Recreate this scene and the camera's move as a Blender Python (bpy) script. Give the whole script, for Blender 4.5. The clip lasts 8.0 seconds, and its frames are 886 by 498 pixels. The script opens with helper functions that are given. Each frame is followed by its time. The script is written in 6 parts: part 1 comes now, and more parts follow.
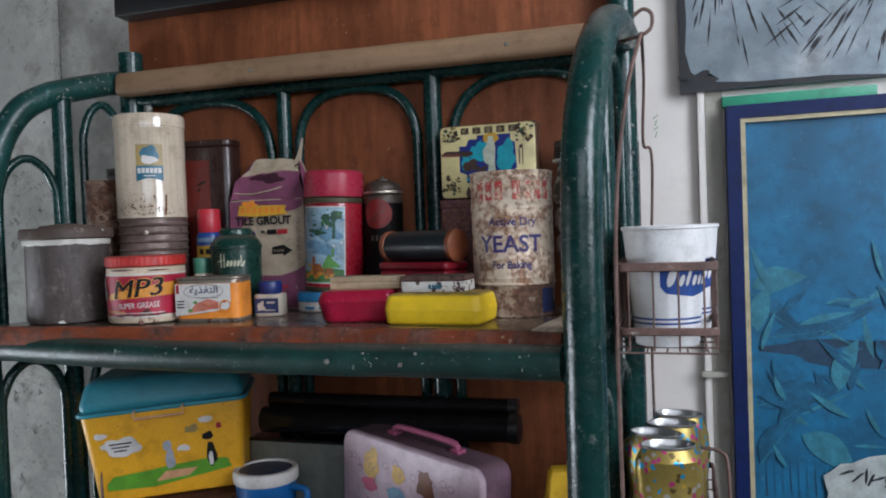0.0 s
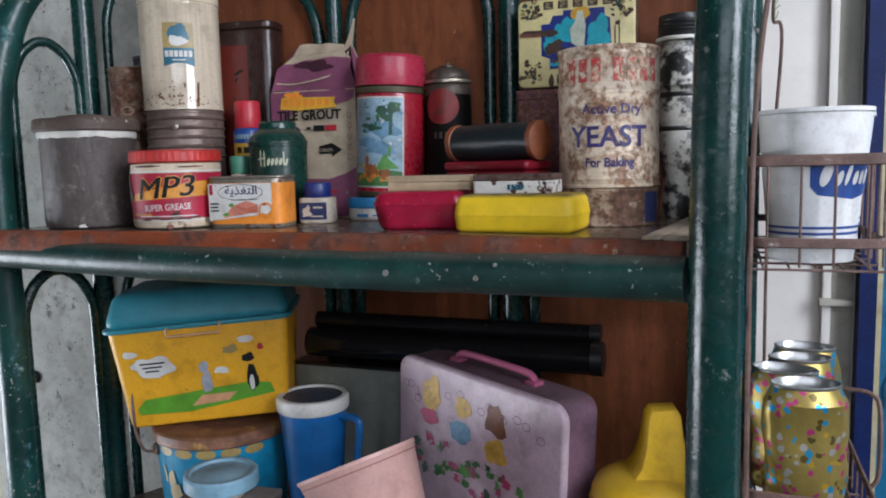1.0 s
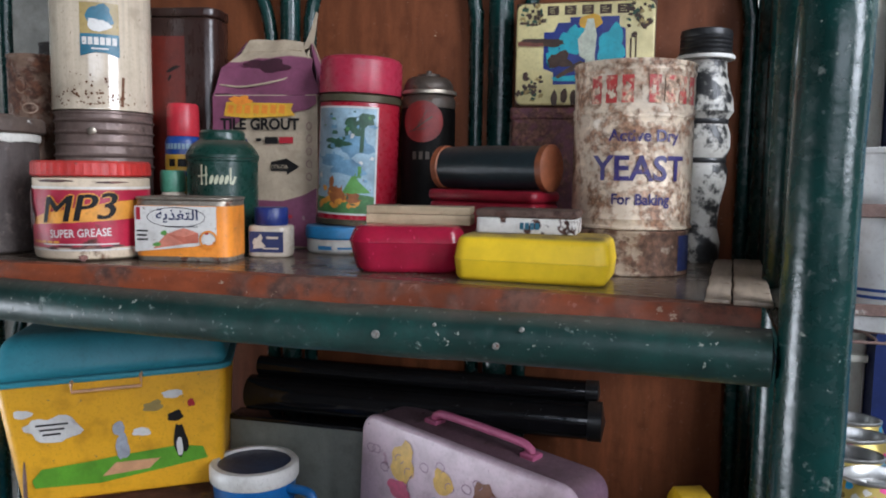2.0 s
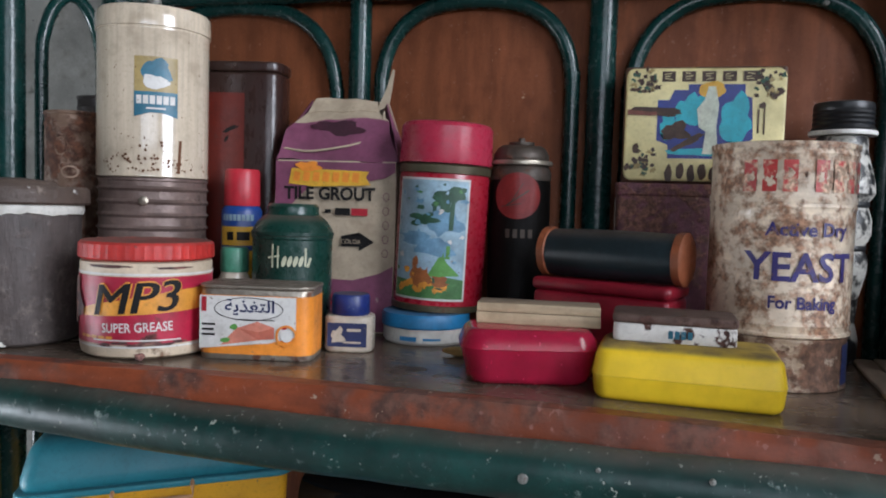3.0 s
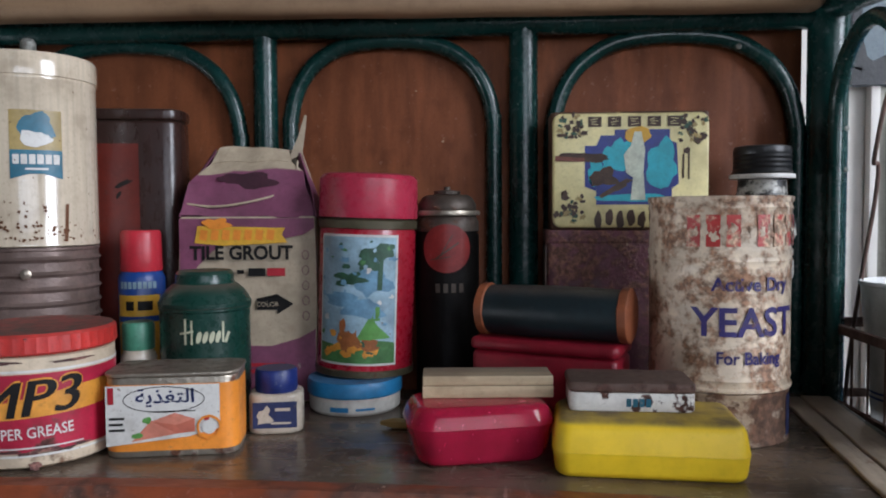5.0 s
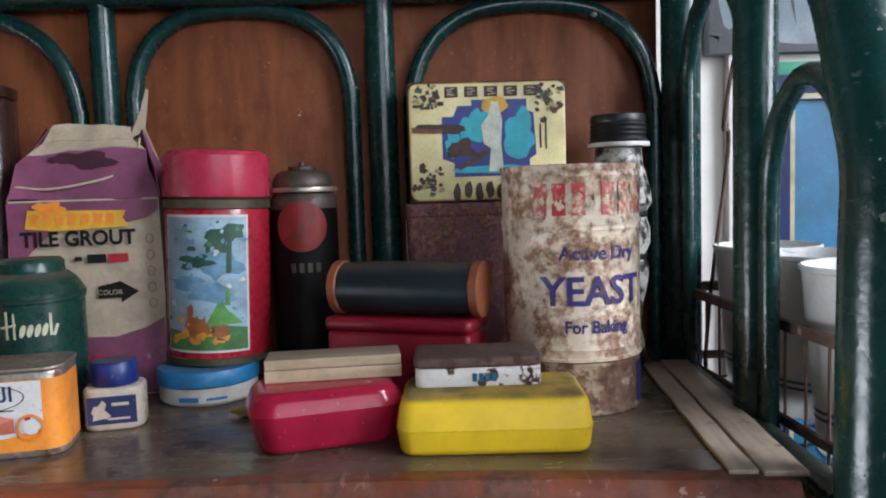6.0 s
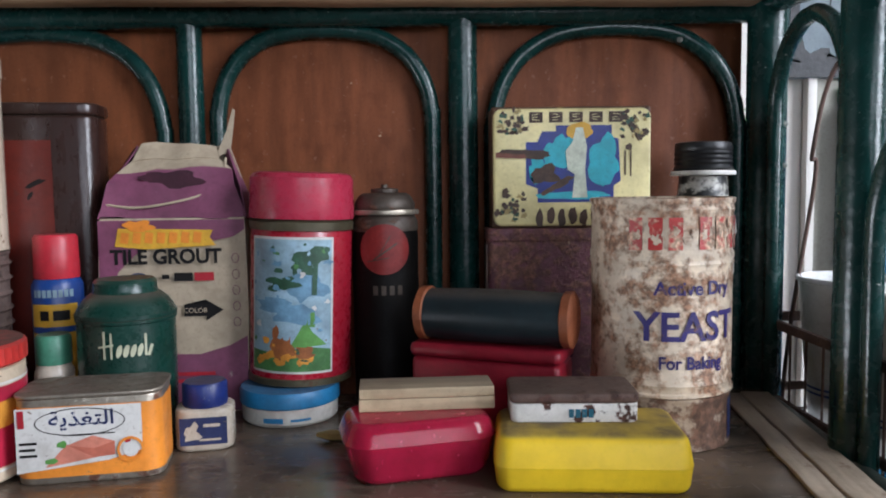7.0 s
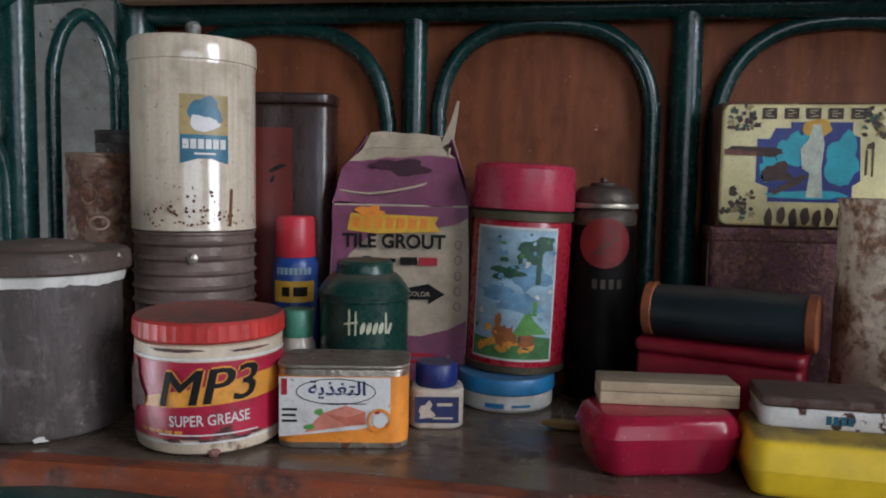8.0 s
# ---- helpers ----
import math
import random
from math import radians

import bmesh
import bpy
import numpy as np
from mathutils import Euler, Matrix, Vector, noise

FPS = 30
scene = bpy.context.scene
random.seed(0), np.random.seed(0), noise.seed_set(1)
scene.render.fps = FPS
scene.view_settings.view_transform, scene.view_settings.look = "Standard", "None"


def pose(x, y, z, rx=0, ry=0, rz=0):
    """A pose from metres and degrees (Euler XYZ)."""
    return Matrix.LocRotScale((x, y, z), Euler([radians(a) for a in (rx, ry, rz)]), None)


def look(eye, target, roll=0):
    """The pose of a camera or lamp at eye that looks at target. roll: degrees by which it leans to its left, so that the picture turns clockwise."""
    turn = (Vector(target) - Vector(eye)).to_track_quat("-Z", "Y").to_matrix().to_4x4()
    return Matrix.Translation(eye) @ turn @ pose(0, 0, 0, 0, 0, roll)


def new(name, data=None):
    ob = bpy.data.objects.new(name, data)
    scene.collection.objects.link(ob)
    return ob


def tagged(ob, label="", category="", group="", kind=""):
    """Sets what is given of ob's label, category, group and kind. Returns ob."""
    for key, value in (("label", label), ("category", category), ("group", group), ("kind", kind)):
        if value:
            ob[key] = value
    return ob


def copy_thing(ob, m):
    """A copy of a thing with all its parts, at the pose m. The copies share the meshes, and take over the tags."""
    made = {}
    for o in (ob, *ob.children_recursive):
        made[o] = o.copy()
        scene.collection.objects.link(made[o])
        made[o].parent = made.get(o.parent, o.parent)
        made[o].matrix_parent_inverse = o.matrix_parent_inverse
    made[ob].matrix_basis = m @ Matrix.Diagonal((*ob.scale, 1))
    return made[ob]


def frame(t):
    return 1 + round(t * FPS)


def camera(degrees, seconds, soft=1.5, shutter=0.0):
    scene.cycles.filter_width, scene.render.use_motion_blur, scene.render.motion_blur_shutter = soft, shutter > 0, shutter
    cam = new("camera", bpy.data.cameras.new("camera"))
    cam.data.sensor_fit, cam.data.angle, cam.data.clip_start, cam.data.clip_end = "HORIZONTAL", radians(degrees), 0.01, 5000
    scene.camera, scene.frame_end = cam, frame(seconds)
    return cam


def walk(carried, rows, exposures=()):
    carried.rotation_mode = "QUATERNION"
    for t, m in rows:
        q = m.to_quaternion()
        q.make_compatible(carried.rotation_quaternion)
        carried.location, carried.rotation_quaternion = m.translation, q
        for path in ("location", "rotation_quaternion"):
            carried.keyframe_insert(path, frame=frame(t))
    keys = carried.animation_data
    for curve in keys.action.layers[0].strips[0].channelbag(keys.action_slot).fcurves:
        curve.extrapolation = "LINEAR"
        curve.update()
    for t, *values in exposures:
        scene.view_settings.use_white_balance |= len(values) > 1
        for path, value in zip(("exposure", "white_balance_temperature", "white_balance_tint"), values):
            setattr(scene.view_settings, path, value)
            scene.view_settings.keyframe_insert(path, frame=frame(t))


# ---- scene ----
cam = camera(60.8, 8.0, soft=1.95)
PATH = [
    (0, (0.0146, -0.0544, 1.2178), (-0.5734, 1.8567, 1.1716), -2.13),
    (0.2, (0.0008, -0.0269, 1.1982), (-0.6557, 1.8593, 1.0931), -1.80),
    (0.5, (-0.0236, 0.0240, 1.1911), (-0.7494, 1.8756, 0.9797), -1.88),
    (0.7, (-0.0406, 0.0524, 1.1724), (-0.7877, 1.8922, 0.9335), -1.91),
    (1, (-0.0664, 0.0796, 1.1782), (-0.7657, 1.9396, 0.9512), -1.45),
    (1.2, (-0.0925, 0.0853, 1.1906), (-0.7375, 1.9588, 0.9181), -1.11),
    (2.3, (-0.2084, 0.2444, 1.1968), (-0.6554, 2.1851, 1.0127), 1.44),
    (2.5, (-0.2272, 0.2620, 1.2062), (-0.6692, 2.2014, 0.9975), 1.79),
    (3, (-0.3069, 0.2648, 1.2368), (-0.7469, 2.2122, 1.1193), 1.75),
    (3.5, (-0.3950, 0.2566, 1.2527), (-0.8863, 2.1941, 1.1818), 0.66),
    (4, (-0.4181, 0.2629, 1.2548), (-0.8279, 2.2199, 1.2082), 1.39),
    (4.5, (-0.4067, 0.2883, 1.2593), (-0.6776, 2.2665, 1.1434), 0.35),
    (5, (-0.3568, 0.2999, 1.2786), (-0.4831, 2.2935, 1.1821), -0.34),
    (5.2, (-0.3397, 0.3081, 1.2732), (-0.3584, 2.3058, 1.1792), -1.04),
    (6.3, (-0.3039, 0.3251, 1.2761), (-0.2062, 2.3131, 1.0806), -1.72),
    (6.5, (-0.3096, 0.3293, 1.2817), (-0.2074, 2.3153, 1.0693), -1.56),
    (7, (-0.3517, 0.3243, 1.2968), (-0.3337, 2.3181, 1.1404), -0.70),
    (7.5, (-0.3977, 0.3166, 1.2931), (-0.5565, 2.3045, 1.1413), 0.27),
    (8, (-0.4354, 0.3111, 1.2931), (-0.7350, 2.2814, 1.1257), 1.05),
]
EXPOSURES = [(0.0, -0.2), (0.5, -0.42), (1.0, 0.07), (1.2, 0.15), (2.5, 0.32), (3.0, 0.16), (3.5, -0.07), (4.0, -0.12), (4.5, -0.15), (5.0, 0.02), (6.5, 0.36), (7.0, 0.33), (7.5, -0.13), (8.0, -0.24)]
walk(cam, [(t, look(eye, target, roll)) for t, eye, target, roll in PATH], [(t, stops, 6050, 14) for t, stops in EXPOSURES])

# ---- world and lights ----
world = bpy.data.worlds.new("sky")
scene.world = world
world.use_nodes = True
wn = world.node_tree
sky = wn.nodes.new("ShaderNodeTexSky")
sky.sky_type, sky.sun_disc = "NISHITA", False
sky.sun_elevation, sky.sun_rotation = radians(48), radians(-22)
wn.links.new(sky.outputs[0], wn.nodes["Background"].inputs[0])
wn.nodes["Background"].inputs[1].default_value = 0.08


def window_or_fill_light(eye, target, wide, high, watts, tint):
    lamp = bpy.data.lights.new("daylight", "AREA")
    lamp.shape, lamp.size, lamp.size_y, lamp.energy, lamp.color = "RECTANGLE", wide, high, watts, tint
    new("daylight", lamp).matrix_world = look(eye, target)


window_or_fill_light((1.50, -0.25, 2.0), (-0.2, 0.8, 1.15), 0.85, 1.6, 58, (0.93, 0.97, 1.0))
window_or_fill_light((0.3, -1.25, 1.75), (-0.3, 0.8, 1.0), 1.4, 0.85, 11, (0.94, 0.97, 1.0))
# Added low fill from the left, brightens the lower concrete and the cooler.
window_or_fill_light((-2.62, 0.1, 0.5), (-1.0, 0.9, 0.6), 1.2, 0.7, 34, (0.93, 0.98, 1.0))
sun = bpy.data.lights.new("sun", "SUN")
sun.energy, sun.angle, sun.color = 3.0, radians(0.5), (1.0, 0.96, 0.9)
new("sun", sun).matrix_world = look((-0.4, 1.0, 1.2), (0, 0, 0))

# ---- materials ----
def rgb(h):
    """Linear colour from a hex code."""
    v = [int(h[i : i + 2], 16) / 255 for i in (0, 2, 4)]
    return tuple(x / 12.92 if x <= 0.04045 else ((x + 0.055) / 1.055) ** 2.4 for x in v)


def mat(name, col, rough=0.5, metal=0.0, vary=0.18, scale=14.0, bump=0.12, bscale=160.0, rust=0.0, rscale=60.0,
        rcol=(0.09, 0.035, 0.018), rough2=0.85, dust=0.0, stretch=(1, 1, 1), clear=0.0, coat=0.0, grain=0.0, edge=0.04, grime=0.4, spec=0.5, gmix=0.55, chips=0.0, cscale=120.0, ccol=(0.30, 0.32, 0.28), scuff=0.08):
    """A worn surface: broad and fine colour drift, optional patches of rust or chipped paint, and dust on what faces up."""
    m = bpy.data.materials.new(name)
    m.use_nodes = True
    nt = m.node_tree
    n, l = nt.nodes, nt.links
    p = n["Principled BSDF"]
    tc = n.new("ShaderNodeTexCoord")
    mp = n.new("ShaderNodeMapping")
    mp.inputs["Scale"].default_value = stretch
    l.new(tc.outputs["Object"], mp.inputs[0])

    def noise_at(sc, detail=6.0, src=None):
        t = n.new("ShaderNodeTexNoise")
        t.inputs["Scale"].default_value, t.inputs["Detail"].default_value, t.inputs["Roughness"].default_value = sc, detail, 0.62
        l.new((src or mp).outputs[0], t.inputs["Vector"])
        return t.outputs[0]

    def ramp(src, lo, hi):
        r = n.new("ShaderNodeMapRange")
        r.inputs[1].default_value, r.inputs[2].default_value = lo, hi
        r.interpolation_type = "SMOOTHSTEP"
        l.new(src, r.inputs[0])
        return r.outputs[0]

    def math_node(op, a, b):
        x = n.new("ShaderNodeMath")
        x.operation = op
        for i, v in enumerate((a, b)):
            if isinstance(v, (int, float)):
                x.inputs[i].default_value = v
            else:
                l.new(v, x.inputs[i])
        return x.outputs[0]

    def mix(fac, a, b):
        x = n.new("ShaderNodeMix")
        x.data_type = "RGBA"
        l.new(fac, x.inputs[0])
        for i, v in ((6, a), (7, b)):
            if isinstance(v, tuple):
                x.inputs[i].default_value = (*v[:3], 1)
            else:
                l.new(v, x.inputs[i])
        return x.outputs[2]

    broad = ramp(noise_at(scale, 3.0), 0.3, 0.7)
    lo, hi = tuple(v * (1 - vary) for v in col), tuple(min(1.0, v * (1 + vary)) for v in col)
    colour = mix(broad, lo, hi)
    fine = ramp(noise_at(scale * 9, 5.0), 0.35, 0.75)
    colour = mix(math_node("MULTIPLY", fine, min(1.0, vary * 1.6)), colour, tuple(v * 0.72 for v in col))
    rough_out = math_node("ADD", math_node("MULTIPLY", fine, 0.14), rough - 0.05)
    if grain:
        g = n.new("ShaderNodeMapping")
        g.inputs["Scale"].default_value = (1, 1, 1)
        l.new(mp.outputs[0], g.inputs[0])
        gr = ramp(noise_at(grain, 7.0, g), 0.35, 0.68)
        colour = mix(math_node("MULTIPLY", gr, gmix), colour, tuple(v * 0.5 for v in col))
    if grime:
        gm = n.new("ShaderNodeMapping")
        gm.inputs["Location"].default_value = (3.7, 1.3, 5.1)
        l.new(tc.outputs["Object"], gm.inputs[0])
        g1 = ramp(noise_at(38.0, 8.0, gm), 0.47, 0.72)
        g2 = ramp(noise_at(310.0, 3.0, gm), 0.5, 0.72)
        colour = mix(math_node("MULTIPLY", math_node("MAXIMUM", g1, math_node("MULTIPLY", g2, 0.6)), grime), colour, tuple(0.35 * v * k for v, k in zip(col, (1.0, 0.86, 0.74))))
    height = noise_at(bscale, 4.0)
    if rust:
        cut = 0.5 + 0.22 * (1 - 2 * rust)
        src = n.new("ShaderNodeMapping")
        l.new(tc.outputs["Object"], src.inputs[0])
        a = noise_at(rscale, 9.0, src)
        b = noise_at(rscale * 0.22, 3.0, src)
        spots = math_node("ADD", math_node("MULTIPLY", a, 0.62), math_node("MULTIPLY", b, 0.38))
        f = ramp(spots, cut - edge, cut + edge)
        tone = mix(ramp(noise_at(rscale * 2.3, 6.0, src), 0.35, 0.7), tuple(v * 0.55 for v in rcol), tuple(min(1, v * 1.7) for v in rcol))
        colour = mix(f, colour, tone)
        rough_out = math_node("ADD", math_node("MULTIPLY", f, rough2 - rough), rough_out)
        height = math_node("ADD", height, math_node("MULTIPLY", f, 0.8))
        if metal:
            l.new(math_node("MULTIPLY", math_node("SUBTRACT", 1.0, f), metal), p.inputs["Metallic"])
    elif metal:
        p.inputs["Metallic"].default_value = metal
    if chips:
        cm = n.new("ShaderNodeMapping")
        cm.inputs["Location"].default_value = (1.9, 6.3, 2.2)
        l.new(tc.outputs["Object"], cm.inputs[0])
        cut = 0.5 + 0.26 * (1 - chips)
        both = math_node("ADD", math_node("MULTIPLY", noise_at(cscale, 3.0, cm), 0.7), math_node("MULTIPLY", noise_at(cscale * 0.12, 2.0, cm), 0.3))
        f = ramp(both, cut, cut + 0.025)
        colour = mix(f, colour, ccol)
        rough_out = math_node("MAXIMUM", rough_out, math_node("MULTIPLY", f, 0.8))
        height = math_node("SUBTRACT", height, math_node("MULTIPLY", f, 1.2))
    if scuff:
        sm = n.new("ShaderNodeMapping")
        sm.inputs["Location"].default_value, sm.inputs["Rotation"].default_value, sm.inputs["Scale"].default_value = (7.1, 0.4, 3.3), (0.5, 0.3, 0.6), (1.0, 0.12, 1.0)
        l.new(tc.outputs["Object"], sm.inputs[0])
        f = math_node("MULTIPLY", ramp(noise_at(190.0, 3.0, sm), 0.64, 0.70), scuff)
        colour = mix(f, colour, tuple(min(0.7, 0.16 + 1.1 * v) for v in col))
        rough_out = math_node("MAXIMUM", rough_out, math_node("MULTIPLY", f, 0.8))
    if dust:
        ge = n.new("ShaderNodeNewGeometry")
        sx = n.new("ShaderNodeSeparateXYZ")
        l.new(ge.outputs["Normal"], sx.inputs[0])
        d = math_node("MULTIPLY", ramp(sx.outputs[2], 0.55, 0.95), math_node("ADD", math_node("MULTIPLY", ramp(noise_at(scale * 3, 5.0), 0.3, 0.7), 0.45 * dust), 0.55 * dust))
        colour = mix(d, colour, (0.115, 0.082, 0.062))
        rough_out = math_node("ADD", math_node("MULTIPLY", d, 0.4), rough_out)
    p.inputs["Specular IOR Level"].default_value = spec
    l.new(colour, p.inputs["Base Color"])
    l.new(rough_out, p.inputs["Roughness"])
    bp = n.new("ShaderNodeBump")
    bp.inputs["Strength"].default_value, bp.inputs["Distance"].default_value = bump, 0.002
    l.new(height, bp.inputs["Height"])
    l.new(bp.outputs[0], p.inputs["Normal"])
    if clear:
        p.inputs["Transmission Weight"].default_value = clear
        p.inputs["IOR"].default_value = 1.25
    if coat:
        p.inputs["Coat Weight"].default_value = coat
        p.inputs["Coat Roughness"].default_value = 0.12
    return m


GREEN = mat("green_enamel", (0.0045, 0.032, 0.028), 0.26, vary=0.35, scale=9, rust=0.15, rscale=120, rcol=(0.10, 0.12, 0.10), dust=0.35, bump=0.3, bscale=70, rough2=0.6, chips=0.36, cscale=210, ccol=(0.20, 0.22, 0.19), scuff=0.25)
GREEN_RAIL = mat("green_rail_enamel", (0.006, 0.035, 0.029), 0.42, vary=0.45, scale=14, rust=0.22, rscale=130, rcol=(0.11, 0.15, 0.13), dust=0.5, bump=0.3, bscale=60, rough2=0.6, chips=0.5, cscale=170, ccol=(0.24, 0.26, 0.22), scuff=0.3)
GREEN_WORN = mat("green_worn_enamel", (0.008, 0.048, 0.042), 0.34, vary=0.4, scale=12, rust=0.24, rscale=70, rcol=(0.05, 0.15, 0.16), dust=0.3, bump=0.3, bscale=60, rough2=0.55, chips=0.54, cscale=150, ccol=(0.30, 0.29, 0.24), scuff=0.4)
PLY = mat("plywood", (0.225, 0.070, 0.027), 0.6, spec=0.22, vary=0.42, scale=9, grain=60, gmix=0.65, stretch=(1, 1, 0.16), bump=0.1, bscale=90, rust=0.02, rscale=200, rcol=(0.4, 0.33, 0.25), chips=0.30, cscale=130, ccol=(0.42, 0.30, 0.2), scuff=0.2)
BOARD = mat("varnished_board", (0.150, 0.110, 0.080), 0.22, vary=0.38, scale=11, rust=0.24, rscale=36, rcol=(0.055, 0.034, 0.024), scuff=0.3, chips=0.3, cscale=150, ccol=(0.26, 0.2, 0.14), rough2=0.45, bump=0.1, grain=18, stretch=(0.25, 1, 1))
EDGE = mat("red_brown_edge", (0.24, 0.056, 0.021), 0.48, vary=0.4, scale=11, rust=0.42, rscale=30, edge=0.07, rcol=(0.10, 0.045, 0.030), stretch=(0.4, 1, 1), bump=0.3, bscale=80, grain=30, chips=0.40, cscale=110, ccol=(0.36, 0.24, 0.17), scuff=0.3)
BATTEN = mat("raw_batten_wood", (0.31, 0.19, 0.105), 0.62, vary=0.25, scale=8, grain=40, stretch=(0.08, 1, 1), bump=0.15)
PALE = mat("pale_wood", (0.52, 0.40, 0.25), 0.65, vary=0.22, scale=14, grain=60, stretch=(0.1, 1, 1), dust=0.75, bump=0.15)
GREYWOOD = mat("grey_weathered_wood", (0.50, 0.40, 0.30), 0.42, vary=0.3, scale=18, grain=70, stretch=(1, 0.1, 1), bump=0.3, rust=0.18, rscale=40, rcol=(0.16, 0.10, 0.07))
CONCRETE = mat("whitewashed_concrete", (0.37, 0.37, 0.34), 0.9, vary=0.28, scale=5, bump=0.9, bscale=55, rust=0.22, rscale=52, rcol=(0.17, 0.16, 0.14), rough2=0.95, grime=0.5, spec=0.2, chips=0.52, cscale=190, ccol=(0.05, 0.047, 0.04))
CONCRETE2 = mat("rough_concrete", (0.28, 0.275, 0.25), 0.95, vary=0.3, scale=9, bump=1.0, bscale=38, rust=0.2, rscale=40, rcol=(0.17, 0.16, 0.14), chips=0.5, cscale=120, ccol=(0.05, 0.047, 0.04))
WALLW = mat("off_white_paint", (0.74, 0.70, 0.65), 0.6, vary=0.07, scale=3, bump=0.08, grime=0.08)
WALLG = mat("beige_grey_paint", (0.36, 0.345, 0.29), 0.6, vary=0.1, scale=4, bump=0.08)
# Unseen floor, side walls and ceiling: coloured dark to cut bounced light.
FLOORM = mat("cement_floor", (0.12, 0.11, 0.10), 0.7, vary=0.2, scale=2, bump=0.2)
ROOM = mat("dark_bounce_cut_wall", (0.08, 0.074, 0.068), 0.8, vary=0.1, scale=2, bump=0.05)
CEIL = mat("dark_bounce_cut_ceiling", (0.08, 0.074, 0.068), 0.8, vary=0.06, scale=2, bump=0.05)
RUSTY = mat("rusted_tin", (0.20, 0.125, 0.085), 0.5, metal=0.25, vary=0.3, scale=22, rust=0.5, rscale=60, bump=0.5, bscale=120)
DARKTIN = mat("dark_brown_tin", (0.060, 0.048, 0.043), 0.52, vary=0.3, scale=16, rust=0.2, rscale=50, rcol=(0.11, 0.08, 0.065), dust=0.7, bump=0.3, stretch=(1, 1, 0.35), scuff=0.4, chips=0.34, cscale=150, ccol=(0.3, 0.26, 0.22))
BLACK = mat("black_plastic", (0.012, 0.012, 0.013), 0.4, vary=0.3, scale=20, dust=0.4)
BLACKGLOSS = mat("black_gloss", (0.008, 0.008, 0.009), 0.14, vary=0.3, scale=10, rust=0.06, rscale=150, rcol=(0.08, 0.08, 0.08), bump=0.3, bscale=25)
NAIL = mat("nail_steel", (0.20, 0.20, 0.18), 0.6, metal=0.3, vary=0.4, scale=300, rust=0.3, rscale=400)
WHITE = mat("white_print", (0.66, 0.64, 0.60), 0.42, vary=0.07, scale=20, chips=0.38, cscale=260, ccol=(0.22, 0.15, 0.10))
INKBLACK = mat("black_print", (0.012, 0.011, 0.011), 0.5, spec=0.2, scuff=0.0, vary=0.2, scale=30)
INKRED = mat("red_print", (0.40, 0.018, 0.03), 0.42, vary=0.16, scale=30, chips=0.38, cscale=260, ccol=(0.22, 0.15, 0.10))
WIRE = mat("rusty_wire", (0.14, 0.082, 0.066), 0.65, vary=0.35, scale=40, rust=0.22, rscale=90, rcol=(0.42, 0.37, 0.33), bump=0.5)


# ---- building helpers ----
def thing(name, loc, yaw=0.0, label="", category="", group="", tip=(0, 0)):
    ob = new(name)
    ob.empty_display_size = 0.03
    ob.matrix_world = pose(*loc, tip[0], tip[1], yaw)
    return tagged(ob, label, category, group)


def part(name, bm, material, parent, label="", sharp=35):
    me = bpy.data.meshes.new(name)
    bmesh.ops.recalc_face_normals(bm, faces=bm.faces)
    bm.to_mesh(me)
    bm.free()
    me.polygons.foreach_set("use_smooth", [True] * len(me.polygons))
    me.set_sharp_from_angle(angle=radians(sharp))
    me.materials.append(material)
    ob = new(name, me)
    if parent is not None:
        ob.parent = parent
    return tagged(ob, label) if label else ob


def setting(name, bm, material, label, category):
    return tagged(part(name, bm, material, None), label, category, "", "structure")


def lathe(profile, seg=48, dent=0.0, seed=0):
    """A turned solid from (radius, height) pairs, from the foot's centre to the top's centre."""
    bm = bmesh.new()
    rings = []
    for r, z in profile:
        if r <= 1e-6:
            rings.append([bm.verts.new((0, 0, z))])
            continue
        ring = []
        for i in range(seg):
            a = 2 * math.pi * i / seg
            k = 1 + dent * noise.noise(Vector((math.cos(a) * 2.2 + seed, math.sin(a) * 2.2, z * 45)))
            ring.append(bm.verts.new((r * k * math.cos(a), r * k * math.sin(a), z)))
        rings.append(ring)
    for a, b in zip(rings, rings[1:]):
        for i in range(seg):
            j = (i + 1) % seg
            if len(a) == 1 and len(b) > 1:
                bm.faces.new((a[0], b[i], b[j]))
            elif len(b) == 1 and len(a) > 1:
                bm.faces.new((a[i], a[j], b[0]))
            elif len(a) > 1:
                bm.faces.new((a[i], a[j], b[j], b[i]))
    return bm


